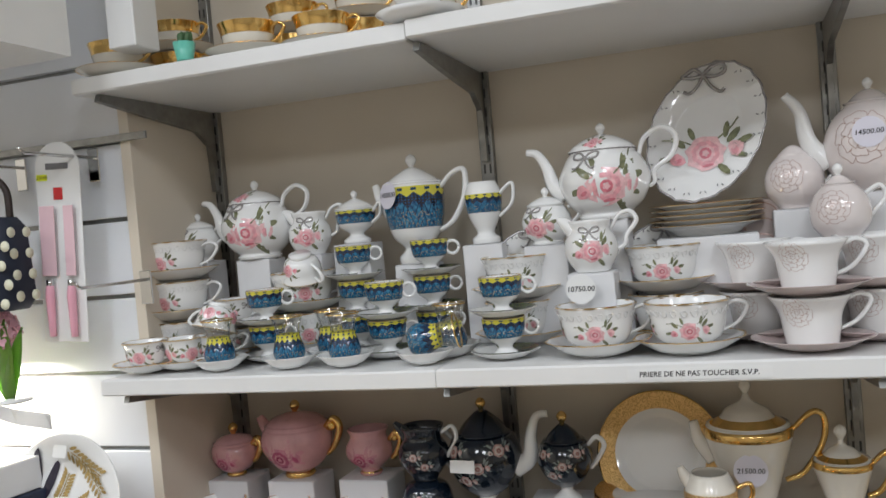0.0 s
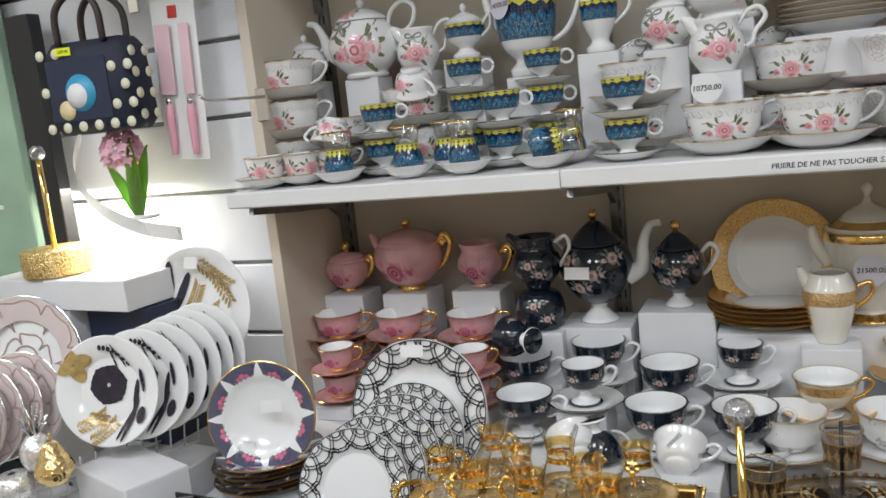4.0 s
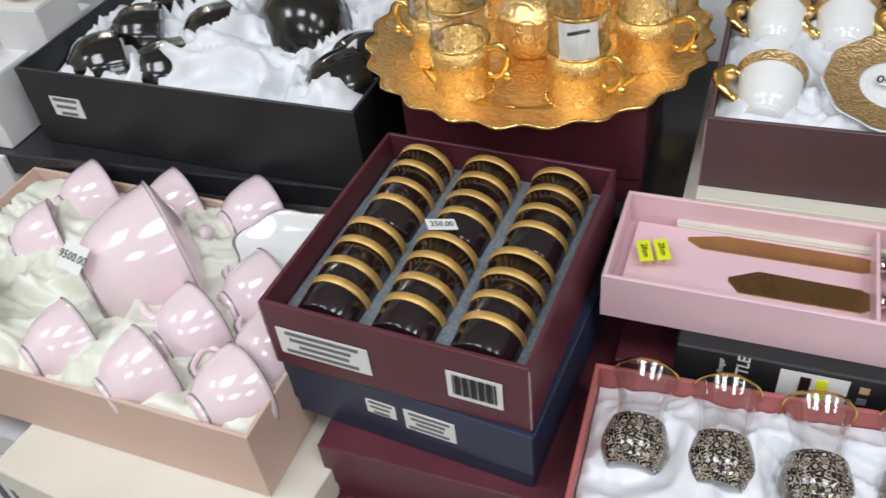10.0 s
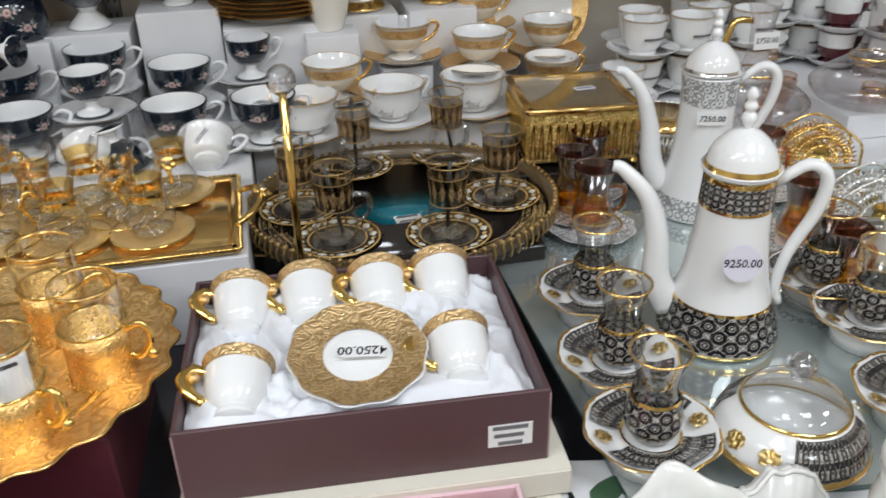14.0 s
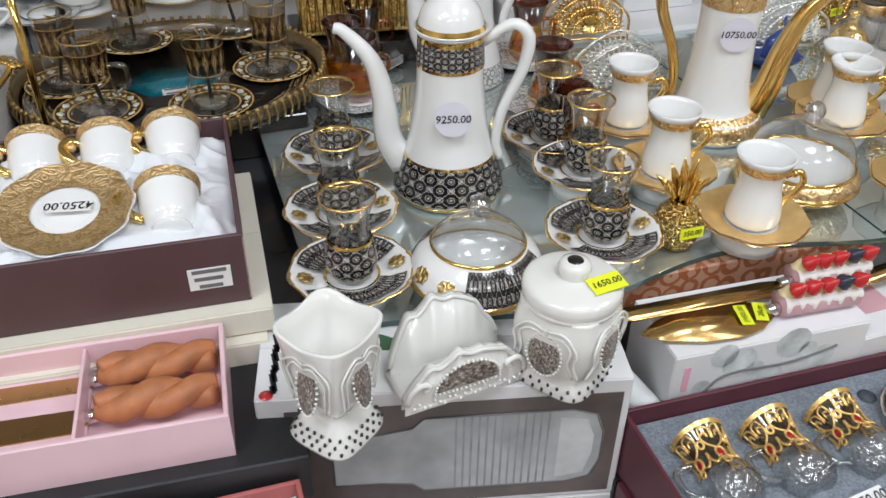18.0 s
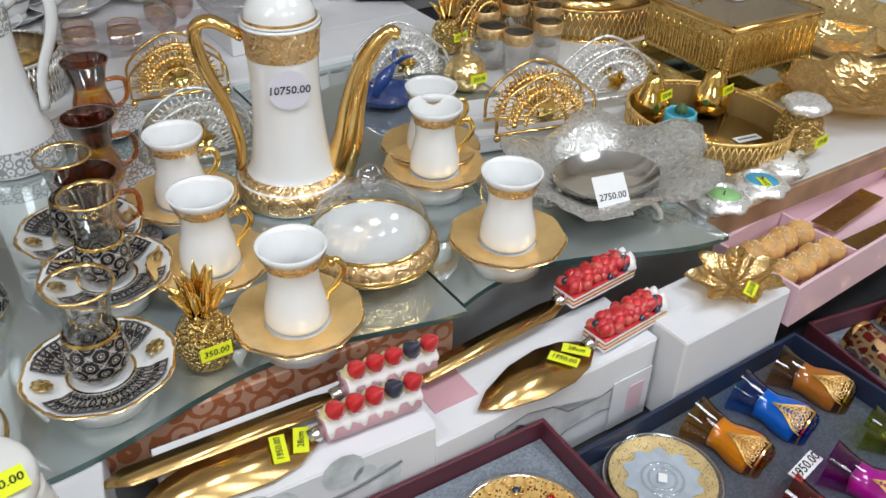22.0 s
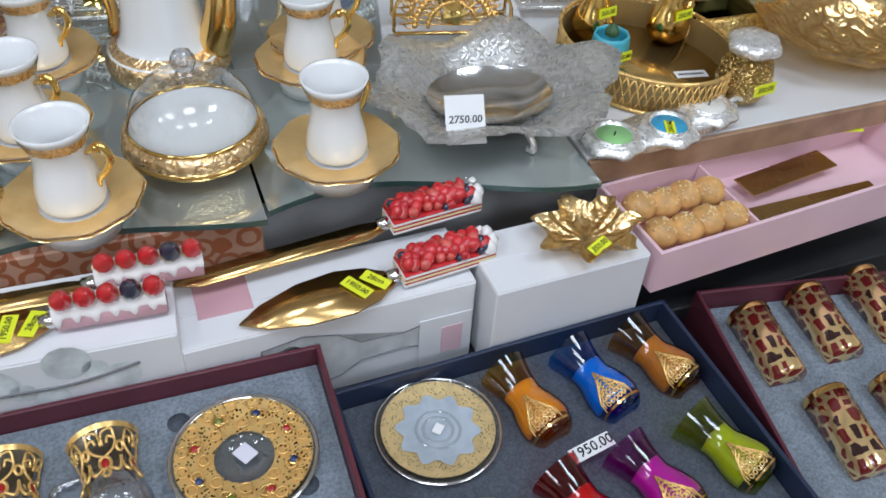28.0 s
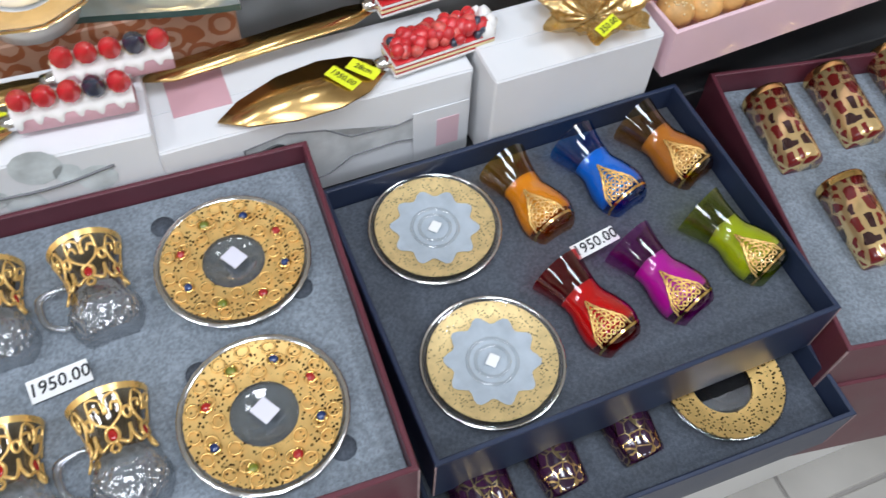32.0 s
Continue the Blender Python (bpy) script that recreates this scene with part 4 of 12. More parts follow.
def make_plate(label, r, body, rim=None, band=None, band_in=0.66, group="", lobes=0, name="plate"):
    c = thing(name, label, "plate", group)
    prof = [(r * 0.56, 0), (r * 0.58, 0.0025), (r * 0.66, 0.007), (r * 0.80, 0.012), (r, 0.0165)]
    plain = body in (porcelain, cream_porcelain)
    part("plate_body", lathe(shell(smooth_prof(prof), 0.0028), 44, lobes, 0.018 if lobes else 0), body if plain else porcelain, c)
    if not plain:
        part("printed_face", lathe([(0, 0.0050), (r * 0.57, 0.0052), (r * 0.66, 0.0104), (r * 0.80, 0.0156), (r * 0.985, 0.0182)], 44, lobes, 0.018 if lobes else 0), body, c)
    if rim:
        part("rim", lathe([(r - 0.0035, 0.0166), (r - 0.001, 0.0178), (r + 0.0008, 0.0164)], 44, lobes, 0.018 if lobes else 0), rim, c)
    if band:
        part("band", lathe([(r * band_in, 0.0118), (r * 0.80, 0.0158), (r * 0.985, 0.0190)], 44, lobes, 0.018 if lobes else 0), band, c)
    return c


def make_pot(name, label, category, prof, body, knob_mat, lid_from, handle=None, spout=None, handle_mat=None, spout_mat=None, lid_mat=None, bands=(), group="", knob_r=0.009, flutes=0):
    """A teapot, sugar bowl or jug: body, domed lid with a knob, handle, spout and painted bands."""
    c = thing(name, label, category, group)
    full = smooth_prof(prof)
    low = [p for p in full if p[1] <= lid_from + 1e-6]
    top = [p for p in full if p[1] >= lid_from - 1e-6]
    if knob_mat:
        part("pot_body", lathe([(0, low[0][1])] + low + [(low[-1][0] - 0.004, low[-1][1])], 32, flutes, 0.02 if flutes else 0), body, c)
        lid = part("lid", lathe([(top[0][0] + 0.0015, top[0][1]), (top[0][0] + 0.0022, top[0][1] + 0.002)] + top[1:] + [(0, top[-1][1])], 32), lid_mat or body, c)
        part("knob", lathe(smooth_prof([(0.003, 0), (knob_r * 0.55, knob_r * 0.4), (knob_r, knob_r * 1.3), (knob_r * 0.7, knob_r * 2.1), (0.0004, knob_r * 2.5)]), 16), knob_mat, lid, "", pose(0, 0, top[-1][1] - 0.001))
    else:
        part("pot_body", lathe(shell(full, 0.0025), 32, flutes, 0.02 if flutes else 0), body, c)
    for z0, z1, mat in bands:
        part("band", band_between(full, z0, z1, 0.0008, 32), mat, c)
    if spout:
        part("spout", tube(spout[0], spout[1], 10, 20), spout_mat or body, c)
    if handle:
        part("handle", tube(handle[0], handle[1], 8, 22, flat=1.25), handle_mat or body, c)
    return c


def make_tulip_glass(label, r, h, glass, band=None, band_z=(0.0, 0.6), rim=None, group="", foot=None, handle=None, name="tea_glass", grip=None):
    """A waisted tea glass."""
    c = thing(name, label, "glass", group)
    out = smooth_prof([(r * 0.62, 0), (r * 0.80, h * 0.06), (r * 0.98, h * 0.22), (r * 0.86, h * 0.42), (r * 0.70, h * 0.58), (r * 0.80, h * 0.80), (r * 1.0, h)])
    part("bowl", lathe([(0, 0.002)] + out, 24), glass, c)
    if band:
        part("painted_band", band_between(out, h * band_z[0] + 0.0005, h * band_z[1], 0.0006, 24, 9), band, c)
    if rim:
        part("rim", lathe([(r - 0.0008, h - 0.0018), (r + 0.0008, h + 0.0004), (r + 0.0010, h - 0.0018)], 24), rim, c)
    if handle:
        part("handle", loop_handle(r * 0.80, h * 0.66, r * 0.92, h * 0.22, r * 0.75, 0.0028), handle, c)
    return c


def carton(name, label, w, d, h, material, group="", x=0, y=0, z=0, rz=0, rx=0, ry=0, lid=0.0, lid_mat=None):
    """A closed carton; with a lid, its lid overlaps the body by a little."""
    c = thing(name, label, "box", group, pose(x, y, z, rx, ry, rz))
    if name == "gift_box" and not lid and 0.03 < h < 0.12:
        lid = h * 0.72
    flaps = not lid and material in (white_card, print_card, cream_card) and h > 0.02 and w < 1.0
    part("box_body", block(w - (0.004 if lid else 0), d - (0.004 if lid else 0), h - (0.001 if lid or flaps else 0), 0.0015), material, c, flat=True)
    if flaps:
        for s in (-1, 1):
            part("top_flap", block(w - 0.001, d / 2 - 0.0012, 0.0009, 0.0003), material, c, "", pose(0, s * (d / 4), h - 0.0010), flat=True)
    if lid:
        part("lid", block(w, d, lid, 0.0012), lid_mat or material, c, "", pose(0, 0, h - lid), flat=True)
    return c


def tray_box(name, label, w, d, h, outer, insert, x, y, ztop, rz, deep=0.03, rx=0, ry=0, t=0.004, inner_mat=None):
    """An open presentation box: card walls with worn edges and a shaped insert."""
    c = thing(name, label, "box", "presentation boxes", pose(x, y, ztop, rx, ry, rz) @ pose(0, 0, -h))
    part("box_body", open_box(w, d, h, t, deep), outer, c, flat=True)
    if insert:
        part("foam_insert", block(w - 2 * t - 0.001, d - 2 * t - 0.001, 0.006, 0.001), insert, c, "", pose(0, 0, h - deep + 0.0003), flat=True)
    for sx, sy in ((-1, -1), (1, -1)):
        if outer not in (pink_card, peach_card, black_card):
            part("worn_corner", block(0.0014, 0.0014, h * 0.92, 0), maroon_edge, c, "", pose(sx * (w / 2 - 0.0003), sy * (d / 2 - 0.0003), h * 0.04), flat=True)
    return c


# ---- the room ----
def structure(name, bm, material, label="", m=None):
    return tagged(part(name, bm, material, None, label, m, flat=True), label, "", "", "structure")


WALL_Y = 1.43
floor_ob = structure("floor", block(6.4, 5.4, 0.1, 0), grout, "grey tiled shop floor", pose(0.6, -1.0, -0.104))
structure("wall_north", block(4.4, 0.1, 2.75, 0), wall_paint, "cream painted wall behind the shelves", pose(1.25, WALL_Y + 0.05, 0))
structure("wall_south", block(6.4, 0.1, 2.75, 0), wall_paint, "plain wall", pose(0.6, -3.6, 0))
structure("wall_west", block(0.1, 5.4, 2.75, 0), wall_paint, "plain wall", pose(-2.55, -1.0, 0))
structure("wall_east", block(0.1, 5.4, 2.75, 0), wall_paint, "plain wall", pose(3.6, -1.0, 0))
structure("ceiling", block(6.4, 5.4, 0.1, 0), white_board, "white ceiling", pose(0.6, -1.0, CEILING_Z))
structure("wall_niche", block(0.02, WALL_Y - 1.18, 1.95, 0.001), wall_paint, "beige side panel of the shelf niche", pose(-0.944, (1.18 + WALL_Y) / 2, 0.6))
slats = structure("wall_slats", block(1.68, 0.012, 2.0, 0), steel, "white slatwall with dark grooves", pose(-1.794, 1.208, 0.6))
for k in range(14):
    part("slat", block(1.68, 0.014, 0.122, 0.0015), slat_white, slats, "", pose(0, -0.0115, 0.054 + 0.13 * k), flat=True)


def make_ceiling_light():
    c = thing("ceiling_light", "square white ceiling light panel", "ceiling light", "ceiling lights")
    part("frame", open_box(0.62, 0.62, 0.03, 0.025, 0.02), white_board, c, "", pose(0, 0, 0.0))
    return c


for lx, ly in LAMPS:
    place("ceiling_light", make_ceiling_light, lx, ly, CEILING_Z)


def shelf_board(x0, x1, y0, z, label):
    c = tagged(part("shelf", block(x1 - x0, WALL_Y - y0, 0.026, 0.002), white_board, None, "", pose((x0 + x1) / 2, (y0 + WALL_Y) / 2, z - 0.026), flat=True), label, "shelf", "wall shelves")
    part("worn_front_edge", block(x1 - x0, 0.0015, 0.022, 0.0005), white_board, c, "", pose(0, -(WALL_Y - y0) / 2 - 0.0012, 0.002), flat=True)
    return c


MID, UP = 1.305, 1.781
shelf_board(-0.965, -0.402, 1.095, MID, "white laminate wall shelf crowded with china")
mid_right = shelf_board(-0.399, 1.55, 1.088, MID + 0.002, "white laminate wall shelf crowded with china")
shelf_board(-0.965, -0.402, 1.095, UP, "white laminate wall shelf above the china")
shelf_board(-0.399, 1.55, 1.088, UP + 0.002, "white laminate wall shelf above the china")
label_on(mid_right, pose(-0.632, -0.1735, 0.012, 90, 0, 0), 0.172, 0.014, paper, "PRIERE DE NE PAS TOUCHER S.V.P.", 0.0066)


def make_upright():
    c = thing("slotted_upright", "grey steel slotted upright for shelf brackets", "shelf upright", "shelf uprights")
    part("rail", block(0.024, 0.014, 1.5, 0.001), steel, c, flat=True)
    bm = bmesh.new()
    for k in range(46):
        for sx in (-0.005, 0.005):
            block(0.0035, 0.001, 0.016, 0, bm, pose(sx, -0.0072, 0.02 + 0.032 * k))
    tagged(part("slot", bm, black_metal, c, flat=True), kind="stuff")
    return c


def make_bracket():
    c = thing("shelf_bracket", "grey steel tapered shelf bracket", "shelf bracket", "shelf brackets")
    bm = bmesh.new()
    outline = [(-0.004, 0), (-0.31, 0), (-0.315, -0.012), (-0.20, -0.026), (-0.06, -0.040), (-0.022, -0.065), (-0.016, -0.15), (-0.004, -0.15)]
    a = [bm.verts.new((-0.0045, y, z)) for y, z in outline]
    b = [bm.verts.new((0.0045, y, z)) for y, z in outline]
    bm.faces.new(a)
    bm.faces.new(b[::-1])
    for k in range(len(outline)):
        n = (k + 1) % len(outline)
        bm.faces.new((a[k], b[k], b[n], a[n]))
    bmesh.ops.recalc_face_normals(bm, faces=bm.faces)
    part("arm", bm, steel, c, flat=True)
    return c


for ux in (-0.928, -0.392, 0.15, 0.69, 1.23):
    place("upright", make_upright, ux, WALL_Y - 0.007, 0.86)
    for sz in (MID, UP):
        place("bracket", make_bracket, ux, WALL_Y - 0.012, sz - 0.0265)

# ---- display table, plinth and steps ----
tb = thing("display_table", "display table with a dark top covered in glassware", "table", "", pose(0.32, 0.95, 0))
part("tabletop", block(3.94, 0.95, 0.03, 0.002), dark_board, tb, "", pose(0, 0, 0.77), flat=True)
part("front_panel", block(3.90, 0.02, 0.77, 0.001), white_board, tb, "", pose(0, -0.44, 0), flat=True)
pl = thing("display_plinth", "low white plinth carrying stacks of gift boxes", "plinth", "", pose(0.20, 0.17, 0))
part("plinth_top", block(2.62, 0.40, 0.02, 0.002), white_board, pl, "", pose(0, 0.035, 0.43), flat=True)
part("plinth_body", block(2.5, 0.36, 0.43, 0.002), white_board, pl, "", pose(0, 0.045, 0), flat=True)
STEP = 0.90
carton("display_step", "white step board raising the china above the table", 0.74, 0.44, STEP - 0.80, white_card, "", -0.57, 1.205, 0.80)
carton("display_step", "white step board raising the china above the table", 0.40, 0.32, STEP - 0.80, white_card, "", 0.002, 1.268, 0.80)
carton("display_step", "white step board raising the cups above the table", 2.00, 0.26, 0.07, white_card, "", 1.25, 1.295, 0.80)


def glass_sheet(name, label, x0, x1, y0, y1, z, wave=0.0, t=0.006, phase=0.0, turns=3.0):
    """A pale mirrored glass shelf with a wavy front edge."""
    bm = bmesh.new()
    n = 40
    low, hi = [], []
    for zz, store in ((z - t, low), (z, hi)):
        front = [bm.verts.new((x0 + (x1 - x0) * k / n, y0 + wave * math.sin(phase + k / n * turns * math.pi), zz)) for k in range(n + 1)]
        back = [bm.verts.new((x0 + (x1 - x0) * k / n, y1, zz)) for k in range(n, -1, -1)]
        store.extend(front + back)
    bm.faces.new(hi)
    bm.faces.new(low[::-1])
    for k in range(len(hi)):
        j = (k + 1) % len(hi)
        bm.faces.new((low[k], low[j], hi[j], hi[k]))
    c = tagged(part(name, bm, table_glass, None, "", None, flat=True), label, "glass shelf", "glass shelves")
    c.data.materials.append(glass_edge)
    for f in c.data.polygons:
        if abs(f.normal.z) < 0.5:
            f.material_index = 1
    return c


glass_sheet("glass_shelf", "pale mirrored glass shelf with a wavy front edge", 0.074, 0.66, 0.395, 0.98, 0.832, 0.016, phase=1.2)
glass_sheet("glass_shelf", "pale mirrored glass shelf with a wavy front edge", 0.663, 0.962, 0.372, 0.98, 0.832, 0.032, phase=0.6, turns=1.30)
wb = thing("display_step", "white laminated board with a light brown wooden edge", "board", "", pose(1.41, 0.678, 0.803))
part("board", block(0.888, 0.604, 0.0295, 0.001), white_laminate, wb, flat=True)
part("edge_strip", block(0.888, 0.006, 0.0290, 0.001), edge_wood, wb, "light brown edge strip", pose(0, -0.3055, 0), flat=True)
for sx, sy in ((0.12, 0.55), (0.6, 0.55), (0.4, 0.9), (0.9, 0.5)):
    place("riser", lambda: carton("glass_riser", "white block under the glass shelf", 0.06, 0.06, 0.0235, white_card, "glass risers"), sx, sy, 0.80)

# ---- presentation boxes along the front ----
# peach box with the pale pink tea set
tray_box("gift_box", "peach card gift box lined with cream satin, open", 0.445, 0.262, 0.085, peach_card, None, -0.8025, 0.3255, 0.786, -5, 0.045)
tagged(part("satin_lining", sheet_folds(0.434, 0.251, 0.042, 3.0), cream_satin, None, "", pose(-0.8025, 0.3255, 0.763, 0, 0, -5)), "crumpled cream satin lining a gift box", "lining")
# black box
blackb = tray_box("gift_box", "long black card gift box lined with white satin, open", 0.42, 0.352, 0.096, black_card, None, -0.785, 0.666, 0.8975, -5, 0.045)
tagged(part("satin_lining", sheet_folds(0.408, 0.340, 0.052, 9.0), satin, None, "", pose(-0.785, 0.666, 0.862, 0, 0, -5)), "crumpled white satin lining a black gift box", "lining")
# maroon box of banded tumblers, on closed boxes
mb = tray_box("gift_box", "dark maroon gift box with grey foam holding banded tumblers", 0.222, 0.237, 0.072, maroon_card, foam_grey, -0.465, 0.346, 0.876, -7, 0.034)
nb = carton("gift_box", "closed navy blue gift box under a maroon one", 0.224, 0.232, 0.070, navy_card, "closed gift boxes", -0.460, 0.342, 0.7335, -9)
carton("gift_box", "closed maroon gift box at the bottom of a stack", 0.24, 0.25, 0.075, maroon_card, "closed gift boxes", -0.43, 0.33, 0.658, -4)
carton("gift_box", "closed maroon gift box at the bottom of a stack", 0.26, 0.25, 0.2075, maroon_card, "closed gift boxes", -0.43, 0.30, 0.45, -6)
# coral box of patterned tea glasses
tray_box("gift_box", "coral card gift box lined with white satin, open", 0.36, 0.26, 0.072, coral_card, None, -0.159, 0.174, 0.783, -1.5, 0.04)
tagged(part("satin_lining", sheet_folds(0.35, 0.25, 0.034, 21.0), satin, None, "", pose(-0.159, 0.174, 0.753, 0, 0, -1.5)), "crumpled white satin lining a coral gift box", "lining")
carton("gift_box", "closed maroon gift box under a coral one", 0.35, 0.25, 0.26, maroon_card, "closed gift boxes", -0.155, 0.17, 0.45, -1)
# bottle carton under the pink box of cake knives
bc = carton("bottle_carton", "black printed carton for a pair of oil and vinegar bottles", 0.31, 0.12, 0.05, black_card, "", -0.115, 0.372, 0.7535, -4)
carton("gift_box", "closed maroon gift box behind the stack", 0.32, 0.12, 0.30, maroon_card, "closed gift boxes", -0.16, 0.39, 0.4525, -4)
pinkk = tray_box("gift_box", "pink card gift box holding a cake knife and server", 0.318, 0.113, 0.045, pink_card, None, -0.175, 0.388, 0.849, -4.3, 0.032)
# brown box of gold rimmed cups, on cream lids
cb = tray_box("gift_box", "brown ribbed gift box lined with white satin, open", 0.288, 0.222, 0.070, brown_card, None, -0.121, 0.566, 0.926, -3.3, 0.035)
tagged(part("satin_lining", sheet_folds(0.278, 0.212, 0.030, 33.0), satin, None, "", pose(-0.121, 0.566, 0.898, 0, 0, -3.3)), "crumpled white satin lining a brown gift box", "lining")
carton("box_lid", "cream card box lid under a brown gift box", 0.305, 0.240, 0.027, cream_card, "cream lids", -0.113, 0.560, 0.8285, -3.3)
carton("box_lid", "cream card box lid under a brown gift box", 0.31, 0.25, 0.0275, cream_card, "cream lids", -0.122, 0.556, 0.8005, -4)
# maroon box of gilt mugs
tray_box("gift_box", "maroon gift box with grey foam holding gilt mugs and saucers", 0.363, 0.275, 0.072, maroon_card, foam_grey, 0.491, 0.152, 0.772, -2, 0.026)
carton("gift_box", "closed maroon gift box under an open one", 0.36, 0.275, 0.07, maroon_card, "closed gift boxes", 0.483, 0.130, 0.6295, -2.5)
carton("gift_box", "closed maroon gift box at the bottom of a stack", 0.36, 0.27, 0.179, maroon_card, "closed gift boxes", 0.491, 0.14, 0.45, -1)
# two navy boxes, the lower one pulled forward
nv = tray_box("gift_box", "navy gift box with dark foam holding coloured tea glasses", 0.328, 0.242, 0.066, navy_card, foam_dark, 0.844, 0.140, 0.738, 1, 0.030)
tray_box("gift_box", "navy gift box with dark foam holding gilt purple cups", 0.340, 0.242, 0.066, navy_card, foam_dark, 0.846, 0.083, 0.671, -1, 0.030)
carton("gift_box", "closed navy gift box at the bottom of a stack", 0.34, 0.25, 0.154, navy_card, "closed gift boxes", 0.84, 0.11, 0.45, 1)
# maroon box of mosaic glasses
tray_box("gift_box", "maroon gift box with grey foam holding mosaic tumblers", 0.36, 0.29, 0.07, maroon_card, foam_grey, 1.212, 0.107, 0.715, -10, 0.03)
carton("gift_box", "closed maroon gift box under an open one", 0.36, 0.29, 0.194, maroon_card, "closed gift boxes", 1.212, 0.107, 0.45, -9)
# cartons at the far end of the plinth
carton("gift_box", "cream card box under a peach gift box", 0.30, 0.22, 0.05, cream_card, "cream lids", -0.70, 0.23, 0.65, -10)
pc = carton("printed_carton", "white printed carton with black bars", 0.45, 0.27, 0.20, print_card, "", -0.84, 0.335, 0.45, -5)
# closed boxes under the golden trays
carton("gift_box", "closed maroon gift box under a golden tray", 0.232, 0.20, 0.105, maroon_card, "closed gift boxes", -0.434, 0.600, 0.80, -2)
carton("white_carton", "white carton under a long golden tray", 0.36, 0.19, 0.103, white_card, "", -0.39, 0.865, 0.80, 0)

# white cartons carrying the cake knives
kc1 = carton("knife_carton", "white printed carton for a cake knife, pink pattern", 0.205, 0.085, 0.085, white_card, "knife cartons", 0.470, 0.338, 0.730, -3)
kc2 = carton("knife_carton", "white printed carton for a cake knife, die-cut flap", 0.251, 0.075, 0.098, white_card, "knife cartons", 0.6945, 0.3280, 0.695, 0.4)
carton("white_carton", "plain white carton under a golden leaf dish", 0.152, 0.074, 0.107, white_card, "knife cartons", 0.902, 0.302, 0.6955, 1)
carton("scroll_carton", "orange scroll printed carton under the glass edge", 0.345, 0.05, 0.052, orange_print, "", 0.485, 0.425, 0.7735, -1.5)
# added support; its black colour stands in for the dark gap under the cartons
carton("support_board", "added support under the knife cartons, black for the dark gap", 1.10, 0.15, 0.04, black_card, "", 0.86, 0.355, 0.6545, 0)
pk2 = tray_box("gift_box", "pink card gift box with biscuit shaped handles", 0.36, 0.106, 0.05, pink_card, None, 1.162, 0.3275, 0.804, 4, 0.036)
gb = carton("glass_carton", "white printed carton for glassware with green leaf print", 0.32, 0.125, 0.15, white_card, "", 0.17, 0.379, 0.675, -13)
carton("gift_box", "plain white carton under the glassware carton", 0.32, 0.125, 0.224, white_card, "", 0.17, 0.379, 0.45, -13)


def lay(key, make, cx, cy, cz, h, rz=0, tilt=-75, own=0):
    """Lays a thing on its side, the middle of its axis at the given place, its mouth towards the back."""
    m = pose(cx, cy, cz, tilt, 0, rz) @ pose(0, 0, -h / 2, 0, 0, own)
    if key in PROTO:
        return copy_thing(PROTO[key], m)
    ob = make()
    ob.matrix_basis = m
    PROTO[key] = ob
    return ob


# ---- gilt mugs and jewelled saucers in the maroon box ----
mug_glass = thin_glass("thick_handle_glass", (0.88, 0.90, 0.92), 0.03, 0.0, 0.22)
fume_glass = thin_glass("fumed_brown_glass", (0.52, 0.40, 0.25), 0.04, 0.0, 0.10)


